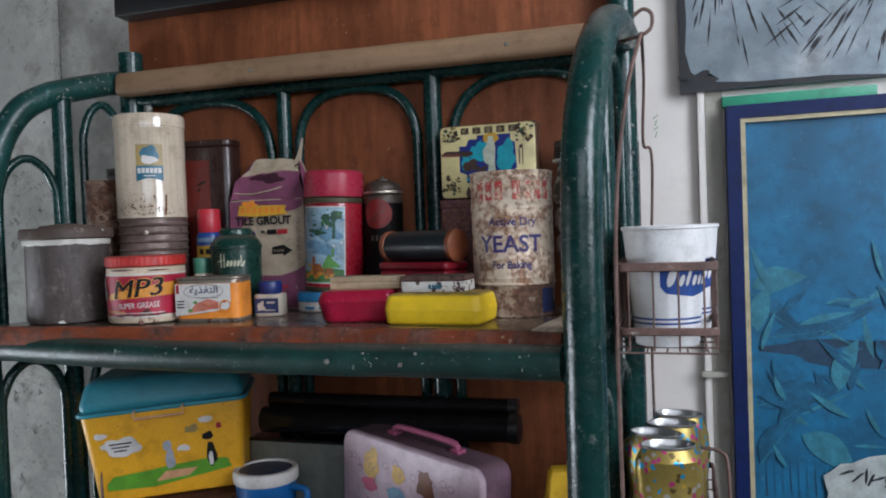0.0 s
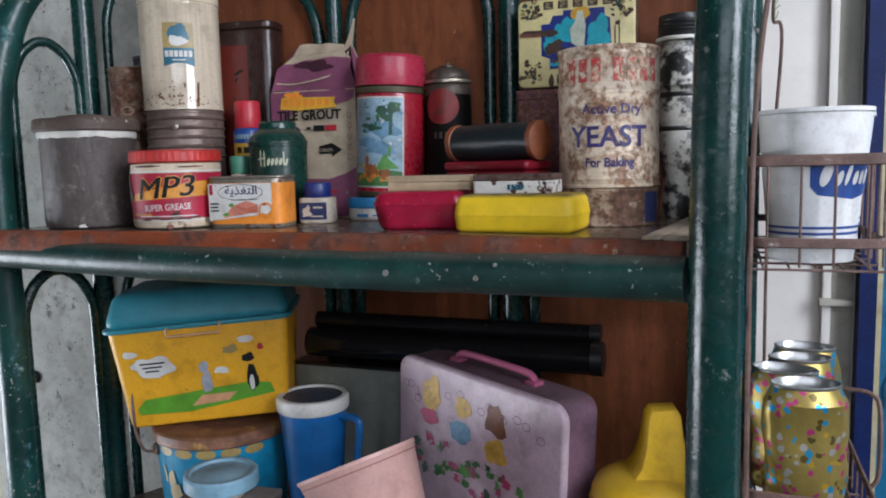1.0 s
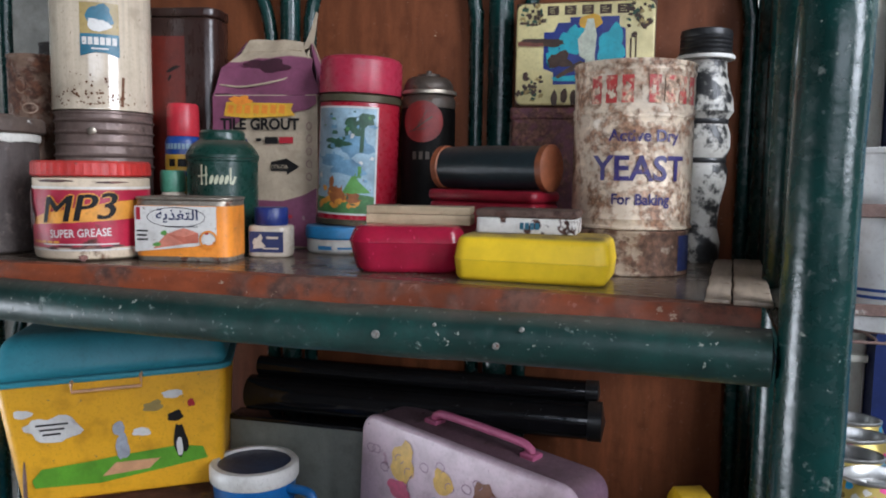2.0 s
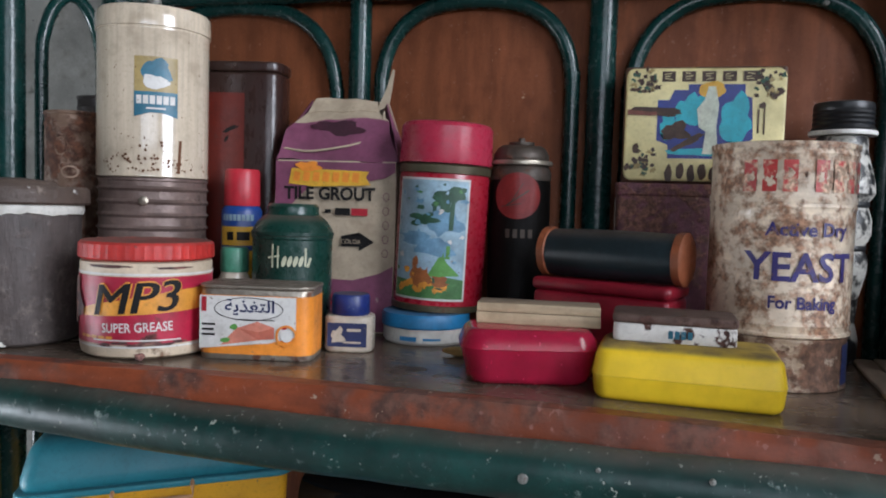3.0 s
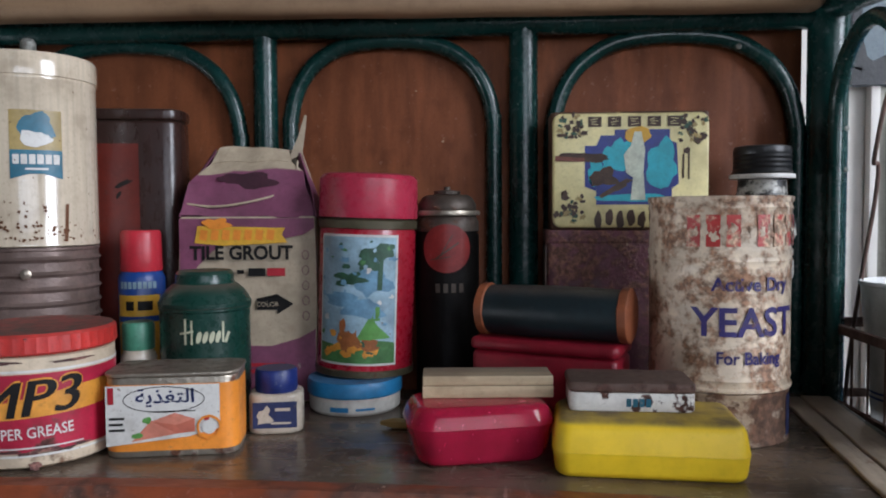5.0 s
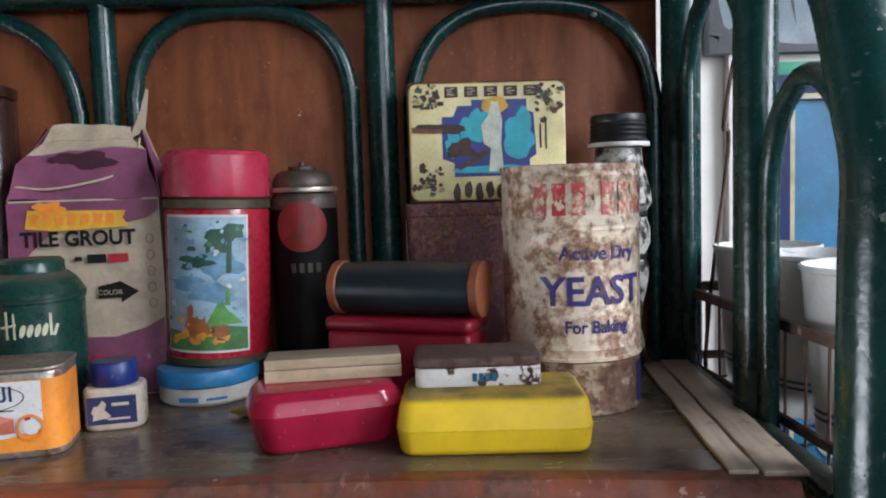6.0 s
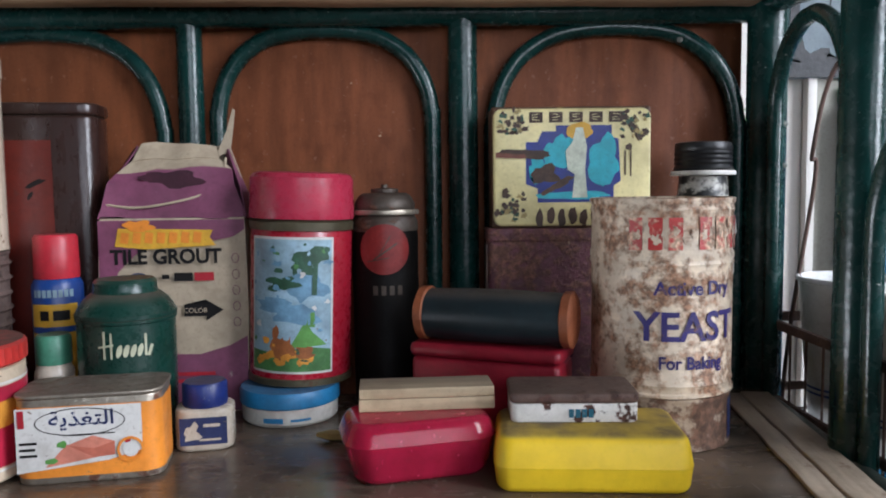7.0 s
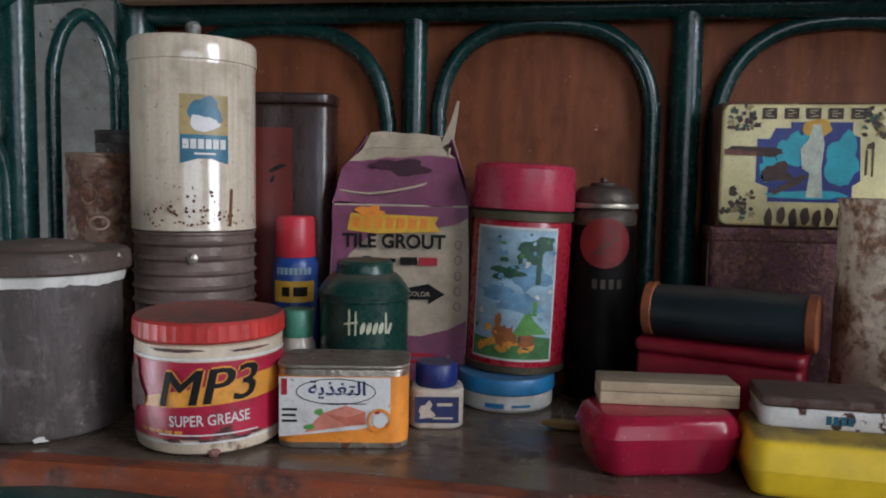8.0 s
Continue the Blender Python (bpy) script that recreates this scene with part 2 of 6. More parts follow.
def rbox(sx, sy, sz, r=0.002, rv=0.0, seg=3, taper=(1, 1), base=0.0, rims="both"):
    """A box on the plane z = base with rounded upright edges (rv) and rounded rims (r); taper widens its top."""
    bm = bmesh.new()
    bmesh.ops.create_cube(bm, size=1.0, matrix=Matrix.Translation((0, 0, base + sz / 2)) @ Matrix.Diagonal((sx, sy, sz, 1)))
    if rv:
        up = [e for e in bm.edges if abs(e.verts[0].co.z - e.verts[1].co.z) > 1e-6]
        bmesh.ops.bevel(bm, geom=up, offset=rv, segments=seg + 3, profile=0.5, affect="EDGES")
    if r:
        rim = [e for e in bm.edges if len(e.link_faces) == 2 and e.calc_face_angle(0) > 0.9 and abs(e.verts[0].co.z - e.verts[1].co.z) < 1e-6] if rv else list(bm.edges)
        if rims != "both":
            rim = [e for e in rim if (e.verts[0].co.z > base + sz / 2) == (rims == "top")]
        bmesh.ops.bevel(bm, geom=rim, offset=r, segments=seg, profile=0.5, affect="EDGES")
    if taper != (1, 1):
        for v in bm.verts:
            f = (v.co.z - base) / sz
            v.co.x *= 1 + (taper[0] - 1) * f
            v.co.y *= 1 + (taper[1] - 1) * f
    return bm


def box(x0, y0, z0, x1, y1, z1, r=0.0015, seg=2):
    bm = rbox(x1 - x0, y1 - y0, z1 - z0, r, seg=seg)
    bmesh.ops.translate(bm, vec=((x0 + x1) / 2, (y0 + y1) / 2, z0), verts=bm.verts)
    return bm


def boxes(*rows):
    """Several plain boxes in one mesh."""
    bm = bmesh.new()
    for x0, y0, z0, x1, y1, z1 in rows:
        bmesh.ops.create_cube(bm, size=1.0, matrix=Matrix.Translation(((x0 + x1) / 2, (y0 + y1) / 2, (z0 + z1) / 2)) @ Matrix.Diagonal((x1 - x0, y1 - y0, z1 - z0, 1)))
    return bm


def spline(points, steps=8):
    """Catmull-Rom points through the given ones."""
    ps = [Vector(p) for p in points]
    ps = [2 * ps[0] - ps[1]] + ps + [2 * ps[-1] - ps[-2]]
    out = []
    for a, b, c, d in zip(ps, ps[1:], ps[2:], ps[3:]):
        for i in range(steps):
            t = i / steps
            out.append(0.5 * (2 * b + (c - a) * t + (2 * a - 5 * b + 4 * c - d) * t * t + (3 * b - a - 3 * c + d) * t**3))
    return out + [ps[-2]]


def tube(points, r, seg=16, steps=8, smooth=True, wob=0.0, bm=None):
    """A round rod along points, with slightly domed ends."""
    path = spline(points, steps) if smooth else [Vector(p) for p in points]
    bm = bm or bmesh.new()
    side = None
    rings = []
    for i, p in enumerate(path):
        t = (path[min(i + 1, len(path) - 1)] - path[max(i - 1, 0)]).normalized()
        side = t.orthogonal() if side is None else side - t * side.dot(t)
        side.normalize()
        up = t.cross(side)
        k = r * (1 + wob * noise.noise(p * 23))
        rings.append([bm.verts.new(p + k * (math.cos(2 * math.pi * j / seg) * side + math.sin(2 * math.pi * j / seg) * up)) for j in range(seg)])
    for a, b in zip(rings, rings[1:]):
        for j in range(seg):
            bm.faces.new((a[j], a[(j + 1) % seg], b[(j + 1) % seg], b[j]))
    for ring, p, q in ((rings[0], path[0], path[1]), (rings[-1], path[-1], path[-2])):
        c = bm.verts.new(p + (p - q).normalized() * r * 0.18)
        for j in range(seg):
            bm.faces.new((ring[j], ring[(j + 1) % seg], c))
    return bm


def rect(u0, v0, u1, v1):
    return [(u0, v0), (u1, v0), (u1, v1), (u0, v1)]


def ell(u, v, ru, rv, n=24, rag=0.0, seed=0.0):
    out = []
    for i in range(n):
        a = 2 * math.pi * i / n
        k = 1 + rag * noise.noise(Vector((math.cos(a) * 1.7 + seed, math.sin(a) * 1.7 + seed * 2, seed)))
        out.append((u + ru * k * math.cos(a), v + rv * k * math.sin(a)))
    return out


def turned(shape, deg, u=0.0, v=0.0):
    c, s = math.cos(radians(deg)), math.sin(radians(deg))
    return [(u + (a - u) * c - (b - v) * s, v + (a - u) * s + (b - v) * c) for a, b in shape]


def wrap(bm, r, y, off, cone=0.0):
    """Lays a flat mesh in (u, v) on an upright can of radius r, or on a flat front at y."""
    if r:
        us = [v.co.x for v in bm.verts]
        u, step = min(us), r * 0.1
        while u < max(us):
            u += step
            bmesh.ops.bisect_plane(bm, geom=bm.verts[:] + bm.edges[:] + bm.faces[:], plane_co=(u, 0, 0), plane_no=(1, 0, 0))
    for v in bm.verts:
        a, h = v.co.x, v.co.y
        lift = off + v.co.z
        k = (r + cone * h if r else 0) + lift
        v.co = (k * math.sin(a / r), -k * math.cos(a / r), h) if r else (a, y - lift, h)
    return bm


def decal(name, shapes, material, parent, r=0.0, y=0.0, off=0.0004, label="", cone=0.0, turn=0.0):
    """Thin printed shapes, each a list of (u, v), on a can or a flat front."""
    bm = bmesh.new()
    for k, s in enumerate(shapes):
        bm.faces.new([bm.verts.new((u, v, (k % 6) * 0.00009)) for u, v in s])
    bmesh.ops.triangulate(bm, faces=bm.faces)
    wrap(bm, r, y, off, cone)
    if turn:
        bmesh.ops.rotate(bm, cent=(0, 0, 0), matrix=Matrix.Rotation(radians(turn), 3, "Z"), verts=bm.verts)
    return part(name, bm, material, parent, label)


def decals(name, shapes, *rest, **more):
    """The same, one mesh for each printed shape."""
    for k, s in enumerate(shapes):
        decal(name, [s], *rest, **{**more, "off": more.get("off", 0.0004) + 0.00006 * (k % 5)})


def text(body, size, u, v, material, parent, r=0.0, y=0.0, off=0.0006, fat=0.0, shear=0.0, wide=1.0, spin=0.0, turn=0.0):
    cu = bpy.data.curves.new("lettering", "FONT")
    cu.body, cu.size, cu.align_x, cu.offset, cu.shear, cu.resolution_u = body, size, "CENTER", fat, shear, 3
    tmp = new("lettering", cu)
    me = bpy.data.meshes.new_from_object(tmp.evaluated_get(bpy.context.evaluated_depsgraph_get()))
    bpy.data.objects.remove(tmp)
    bpy.data.curves.remove(cu)
    bm = bmesh.new()
    bm.from_mesh(me)
    bpy.data.meshes.remove(me)
    c, s = math.cos(radians(spin)), math.sin(radians(spin))
    for w in bm.verts:
        a, b = w.co.x * wide, w.co.y
        w.co = (u + a * c - b * s, v + a * s + b * c, 0)
    wrap(bm, r, y, off)
    if turn:
        bmesh.ops.rotate(bm, cent=(0, 0, 0), matrix=Matrix.Rotation(radians(turn), 3, "Z"), verts=bm.verts)
    return part("lettering", bm, material, parent)


# ---- the room ----
# Floor, ceiling and west, east and south walls are unseen, added round the rack.
setting("floor", boxes((-2.8, -1.5, -0.1, 2.0, 1.5, 0.0)), FLOORM, "unseen grey cement floor, dark to limit bounced light", "floor")
setting("ceiling", boxes((-2.8, -1.5, 3.2, 2.0, 1.5, 3.3)), CEIL, "unseen flat ceiling, added and coloured dark to cut bounced light", "ceiling")
setting("wall_north", boxes((-0.17, 1.16, 0, 2.0, 1.28, 3.2)), WALLW, "off-white painted board wall behind the rack", "wall")
setting("wall_north_west", boxes((-1.075, 1.10, 0, -0.17, 1.28, 3.2)), CONCRETE2, "rough whitewashed concrete wall with pits and stains", "wall")
setting("wall_north_pillar", boxes((-1.365, 1.085, 0, -1.079, 1.28, 3.2), (-2.8, 1.16, 2.1, -1.365, 1.28, 3.2), (-2.8, 1.16, 0, -2.3, 1.28, 2.1)), CONCRETE, "smooth grey whitewashed concrete pillar beside an opening", "wall")
# Low gap in this unseen wall only makes way for the left fill lamp.
setting("wall_west", boxes((-2.8, -1.5, 0, -2.7, -0.6, 3.2), (-2.8, 0.8, 0, -2.7, 1.16, 3.2), (-2.8, -0.6, 0, -2.7, 0.8, 0.15), (-2.8, -0.6, 1.45, -2.7, 0.8, 3.2)), ROOM, "unseen added side wall, dark to cut bounce, with a low gap for the fill lamp", "wall")
setting("wall_east", boxes((1.58, -1.35, 0, 1.68, -0.70, 3.2), (1.58, 0.20, 0, 1.68, 1.16, 3.2), (1.58, -0.70, 0, 1.68, 0.20, 1.15), (1.58, -0.70, 2.85, 1.68, 0.20, 3.2)), ROOM, "unseen added side wall with a window opening, dark to cut bounce", "wall")
setting("wall_south", boxes((-2.7, -1.5, 0, -0.45, -1.35, 3.2), (1.05, -1.5, 0, 1.8, -1.35, 3.2), (-0.45, -1.5, 0, 1.05, -1.35, 1.3), (-0.45, -1.5, 2.2, 1.05, -1.35, 3.2)), ROOM, "unseen added wall with a window opening behind the viewer, dark to cut bounce", "wall")
setting("wall_hole", lathe([(0, 0), (0.012, 0), (0.010, 0.004), (0.006, 0.006), (0, 0.006)], 14, 0.3), BLACK, "dark broken hole in the concrete pillar", "hole").matrix_world = pose(-1.252, 1.084, 0.805, 90, 0, 0)
setting("ground", boxes((-60, -60, -0.3, 60, 60, -0.11)), mat("garden_soil", (0.34, 0.35, 0.24), 0.95, vary=0.4, scale=1.5, bump=0.4), "bare green-brown ground outside the opening", "ground")
bm = box(0.052, 1.146, 0, 0.062, 1.1585, 2.4, 0.001)
setting("trim", bm, WALLW, "narrow off-white upright moulding on the wall", "trim")
setting("wall_panel", boxes((0.063, 1.152, 0, 0.088, 1.1585, 2.4)), WALLG, "beige-grey recessed wall board", "trim")
setting("ledge_trim", boxes((0.048, 1.136, 0.985, 0.088, 1.145, 0.993)), WALLG, "thin beige ledge on the wall", "trim")

# ---- rattan rack ----
rack = thing("rattan_shelf_rack", (0, 0, 0), 0, "dark green enamelled rattan shelf rack with a plywood back", "shelf rack")


def on_left(s, z):
    """A point of the left side frame: s runs from the front post to the back post."""
    return (-0.95 + 0.09 * s, 0.80 + 0.23 * s, z)


part("front_post", tube([(-0.0745, 0.672, 0.0), (-0.074, 0.675, 0.5), (-0.0725, 0.681, 1.0), (-0.0715, 0.683, 1.2), (-0.070, 0.684, 1.275), (-0.0685, 0.694, 1.308), (-0.0665, 0.708, 1.34), (-0.0635, 0.727, 1.374), (-0.058, 0.762, 1.412), (-0.053, 0.815, 1.442), (-0.048, 0.89, 1.462), (-0.044, 1.01, 1.472)], 0.0202, 20, 8, wob=0.04), GREEN, rack)
part("front_post", tube([on_left(-0.03, 0.0), on_left(-0.02, 0.5), on_left(-0.01, 0.95), on_left(0.0, 1.22), on_left(0.08, 1.34), on_left(0.22, 1.415), on_left(0.4, 1.45), on_left(0.62, 1.469), on_left(0.86, 1.485), on_left(1.0, 1.488)], 0.0195, 20, 8, wob=0.05), GREEN_WORN, rack)
part("back_post", tube([(-0.855, 1.022, 0), (-0.857, 1.022, 1.537)], 0.0195, 18, 8, wob=0.03), GREEN, rack)
part("back_post", tube([(-0.048, 1.020, 0), (-0.048, 1.020, 1.68)], 0.018, 18, 8, wob=0.03), GREEN, rack)
part("middle_post", tube([on_left(0.50, 0), on_left(0.50, 1.452)], 0.0145, 16, 8, wob=0.03), GREEN, rack)
part("middle_post", tube([(-0.0665, 0.8365, 0), (-0.063, 0.8365, 1.442)], 0.0148, 16, 8, wob=0.03), GREEN, rack)
part("back_upright", tube([(-0.574, 1.026, 0), (-0.574, 1.026, 1.452)], 0.0115, 14, 6, wob=0.03), GREEN, rack)
part("back_upright", tube([(-0.3255, 1.026, 0), (-0.3255, 1.026, 1.452)], 0.0135, 14, 6, wob=0.03), GREEN, rack)


def arch(x0, x1, z0, z1, r=0.0078):
    """A bent cane arch on the back, from z0 up to its crown at z1."""
    w, m = (x1 - x0) / 2, (x0 + x1) / 2
    rise = w * 1.0
    pts = [(x0, 1.031, z0), (x0, 1.031, (z0 + z1) / 2), (x0, 1.031, z1 - rise)]
    for a in (8, 20, 34, 50, 70, 90, 110, 130, 146, 160, 172):
        c, up = math.cos(radians(a)), math.sin(radians(a))
        pts.append((m - w * math.copysign(abs(c) ** 0.77, c), 1.031, z1 - rise + rise * up**0.77))
    pts += [(x1, 1.031, z1 - rise), (x1, 1.031, (z0 + z1) / 2), (x1, 1.031, z0)]
    part("back_arch", tube(pts, r, 12, 5), GREEN, rack)


for x0, x1 in ((-0.830, -0.6005), (-0.5515, -0.3535), (-0.2985, -0.070)):
    arch(x0, x1, 0.702, 1.444)


def side_arch(f, s0, s1, z0, z1, r):
    w, m = (s1 - s0) / 2, (s0 + s1) / 2
    rise = 0.075
    pts = [f(s0, z0), f(s0, (z0 + z1 - rise) / 2), f(s0, z1 - rise)]
    pts += [f(m - w * math.cos(radians(a)), z1 - rise + rise * math.sin(radians(a))) for a in (25, 50, 75, 90, 105, 130, 155)]
    pts += [f(s1, z1 - rise), f(s1, (z0 + z1 - rise) / 2), f(s1, z0)]
    part("side_arch", tube(pts, r, 12, 5), GREEN, rack)


def on_right(s, z):
    return (-0.071 + 0.021 * s, 0.684 + 0.335 * s, z)


side_arch(on_left, 0.10, 0.45, 1.09, 1.352, 0.0066)
side_arch(on_left, 0.63, 0.90, 1.09, 1.446, 0.0066)
side_arch(on_right, 0.07, 0.40, 1.10, 1.335, 0.0070)
side_arch(on_right, 0.515, 0.925, 1.10, 1.43, 0.0070)
side_arch(on_left, 0.06, 0.44, 0.685, 1.045, 0.0075)
side_arch(on_left, 0.62, 0.90, 0.685, 1.045, 0.0075)
side_arch(on_right, 0.07, 0.40, 0.685, 1.04, 0.0070)
side_arch(on_right, 0.515, 0.925, 0.685, 1.04, 0.0070)

part("front_rail", tube([(-0.935, 0.7665, 1.0815), (-0.80, 0.748, 1.080), (-0.64, 0.727, 1.0795), (-0.5, 0.7165, 1.0795), (-0.36, 0.7095, 1.080), (-0.2, 0.704, 1.0815), (-0.094, 0.692, 1.0825)], 0.0182, 18, 8, wob=0.06), GREEN_RAIL, rack, "scuffed dark green front rail with old nail heads")
part("side_rail", tube([(-0.078, 0.70, 1.098), (-0.05, 1.02, 1.098)], 0.0115, 14, 6), GREEN, rack)
part("side_rail", tube([on_left(0.0, 1.082), on_left(1.0, 1.082)], 0.0125, 14, 6), GREEN, rack)
part("back_rail", tube([(-0.855, 1.022, 1.456), (-0.042, 1.022, 1.456)], 0.0115, 14, 6), GREEN, rack)
part("back_rail", tube([(-0.855, 1.022, 1.076), (-0.042, 1.022, 1.076)], 0.0125, 14, 6), GREEN, rack)
part("lower_rail", tube([(-0.95, 0.775, 0.673), (-0.074, 0.685, 0.673)], 0.0147, 16, 6, wob=0.05), GREEN_RAIL, rack)
part("side_rail", tube([(-0.074, 0.69, 0.673), (-0.05, 1.02, 0.673)], 0.0115, 12, 6), GREEN, rack)
part("side_rail", tube([on_left(0.0, 0.673), on_left(1.0, 0.673)], 0.0115, 12, 6), GREEN, rack)
part("back_panel", box(-0.872, 1.0385, 0.64, -0.064, 1.0465, 1.64, 0.001), PLY, rack, "reddish brown plywood back panel")

# Black strip filling the gap between the plywood and the back post.
part("dark_gap_fill", box(-0.0632, 1.0405, 0.64, -0.030, 1.0465, 1.335, 0.001), BLACK, rack, "black strip filling the gap beside the plywood")


def slab(z0, z1, corners):
    """A flat board from its corners, with softened rims."""
    bm = bmesh.new()
    f = bm.faces.new([bm.verts.new((x, y, z0)) for x, y in corners])
    up = bmesh.ops.extrude_face_region(bm, geom=[f])["geom"]
    bmesh.ops.translate(bm, vec=(0, 0, z1 - z0), verts=[v for v in up if isinstance(v, bmesh.types.BMVert)])
    bmesh.ops.bevel(bm, geom=list(bm.edges), offset=0.0022, segments=2, affect="EDGES")
    return bm


def worn_strip(line, z0, z1, thick, nose=0.007):
    """The board's front edge strip along a bowed line, its nose rounded off and nicked along the upper rim."""
    bm = bmesh.new()
    path = spline([(x, y, 0) for x, y in line], 14)
    rows = []
    for i, p in enumerate(path):
        along = path[min(i + 1, len(path) - 1)] - path[max(i - 1, 0)]
        back = Vector((-along.y, along.x, 0)).normalized()
        nick = max(0.0, noise.noise(Vector((p.x * 21, 3.1, 0))) - 0.25) * 0.010
        rough = 0.0008 * noise.noise(Vector((p.x * 60, 7, 0)))
        ring = [(rough, z0), (nose * 0.25 + rough + nick * 0.4, z1 - 0.008), (nose * 0.6 + nick * 0.6 + rough, z1 - 0.0035 - nick * 0.5), (nose + nick * 0.8, z1 - nick * 0.5), (thick, z1), (thick, z0)]
        rows.append([bm.verts.new(p + back * d + Vector((0, 0, z))) for d, z in ring])
    for p, q in zip(rows, rows[1:]):
        for k in range(6):
            bm.faces.new((p[k], p[(k + 1) % 6], q[(k + 1) % 6], q[k]))
    bm.faces.new(rows[0])
    bm.faces.new(rows[-1])
    return bm


part("shelf_board", slab(1.0895, 1.11, [(-0.90, 0.753), (-0.70, 0.758), (-0.55, 0.761), (-0.40, 0.757), (-0.28, 0.748), (-0.19, 0.737), (-0.100, 0.724), (-0.052, 1.0), (-0.052, 1.0125), (-0.838, 1.0125)]), BOARD, rack, "brown varnished shelf board, glossy and dusty")
part("board_edge", worn_strip([(-0.90, 0.7315), (-0.70, 0.7365), (-0.55, 0.7395), (-0.40, 0.7355), (-0.28, 0.7265), (-0.19, 0.7155), (-0.099, 0.702)], 1.088, 1.1105, 0.0215), EDGE, rack, "red-brown painted front edge with chips")
part("lower_board", slab(0.685, 0.70, [(-0.93, 0.79), (-0.095, 0.712), (-0.05, 1.0125), (-0.84, 1.0125)]), BOARD, rack)
bm = rbox(0.79, 0.03, 0.0375, 0.009, seg=4)
bmesh.ops.subdivide_edges(bm, edges=[e for e in bm.edges if abs(e.verts[0].co.x - e.verts[1].co.x) > 0.5], cuts=24)
for v in bm.verts:
    v.co.z += 0.0022 * noise.noise(Vector((v.co.x * 9, 0, 1)))
    v.co.y += 0.0016 * noise.noise(Vector((v.co.x * 11, 5, 1)))
bmesh.ops.rotate(bm, cent=(0, 0, 0), matrix=Matrix.Rotation(radians(0.45), 3, "Y"), verts=bm.verts)
bmesh.ops.translate(bm, vec=(-0.461, 0.990, 1.4565), verts=bm.verts)
part("wood_batten", bm, BATTEN, rack, "raw wooden batten nailed across the rack")


def nail(x, y, z, r=0.0032, parent=rack):
    bm = lathe([(0, -0.001), (r, -0.001), (r, 0.0006), (r * 0.6, 0.0013), (0, 0.0014)], 12)
    bmesh.ops.rotate(bm, cent=(0, 0, 0), matrix=Matrix.Rotation(radians(90), 3, "X"), verts=bm.verts)
    bmesh.ops.translate(bm, vec=(x, y, z), verts=bm.verts)
    part("nail", bm, NAIL, parent, "small steel nail head")


for x, y, z, r in ((-0.60, 0.974, 1.476, 0.003), (-0.20, 0.974, 1.473, 0.0032), (-0.352, 0.6905, 1.081, 0.0030), (-0.266, 0.6875, 1.079, 0.0024), (-0.249, 0.689, 1.091, 0.0018), (-0.31, 0.6925, 1.090, 0.0014)):
    nail(x, y, z, r)
for x, z in ((-0.029, 1.352), (-0.029, 1.315), (-0.12, 1.43), (-0.235, 1.452)):
    nail(x - 0.008, 1.006 if x > -0.1 else 1.02, z, 0.0026)
part("dark_strip", box(-0.868, 1.0, 1.595, -0.36, 1.038, 1.64, 0.003), BLACK, rack, "black strip above the plywood")
for i, (x0, y0, x1, y1, wide) in enumerate(((-0.1235, 0.722, -0.091, 0.985, 0.0165), (-0.1020, 0.716, -0.0690, 0.985, 0.0245))):
    bm = rbox(wide, math.hypot(x1 - x0, y1 - y0), 0.0030 + 0.0008 * i, 0.001)
    bmesh.ops.subdivide_edges(bm, edges=[e for e in bm.edges if abs(e.verts[0].co.y - e.verts[1].co.y) > 0.1], cuts=14)
    for v in bm.verts:
        v.co.x += 0.0012 * noise.noise(Vector((v.co.y * 30, i * 5, 0)))
    stick = thing("wooden_slat", ((x0 + x1) / 2, (y0 + y1) / 2, 1.11), -math.degrees(math.atan2(x1 - x0, y1 - y0)), "weathered grey wooden slat lying along the shelf's end", "slat", "slats on the shelf")
    part("slat", bm, GREYWOOD, stick)

# ---- things on the shelf ----
SHELF = 1.11


def can_profile(r, h, rim=0.0018, beads=(), bead=0.0008):
    """A tin can's outline: rolled rims at foot and top, pressed beads between."""
    p = [(0, 0.002), (r - 0.003, 0.002), (r - 0.001, 0.0), (r + rim * 0.5, 0.0008), (r + rim * 0.5, 0.0026), (r, 0.0036)]
    for b in beads:
        p += [(r, b - 0.0025), (r + bead, b), (r, b + 0.0025)]
    p += [(r, h - 0.0036), (r + rim * 0.5, h - 0.0026), (r + rim * 0.5, h - 0.0006), (r - 0.0008, h), (r - 0.0022, h - 0.001), (r - 0.003, h - 0.004), (0, h - 0.004)]
    return p


# grey-brown lidded pot
POTSIDE = mat("grey_brown_pot", (0.072, 0.057, 0.052), 0.5, vary=0.35, scale=14, rust=0.34, rscale=70, rcol=(0.125, 0.10, 0.088), stretch=(1, 1, 0.25), dust=0.6, bump=0.5, grime=0.6, edge=0.09, scuff=0.18, chips=0.32, cscale=160, ccol=(0.28, 0.25, 0.21))
POTLID = mat("brown_pot_lid", (0.085, 0.058, 0.045), 0.6, vary=0.3, scale=20, rust=0.25, rscale=60, rcol=(0.20, 0.16, 0.13), dust=0.6, bump=0.5, chips=0.5, cscale=130, ccol=(0.5, 0.48, 0.44), scuff=0.4)
CREAMRING = mat("cream_ring", (0.60, 0.58, 0.52), 0.5, vary=0.2, scale=20, rust=0.12, rscale=40, rcol=(0.1, 0.08, 0.07))
pot = thing("lidded_canister", (-0.812, 0.8155, SHELF), 20, "dull grey-brown lidded tin canister with a torn cream ring", "canister")
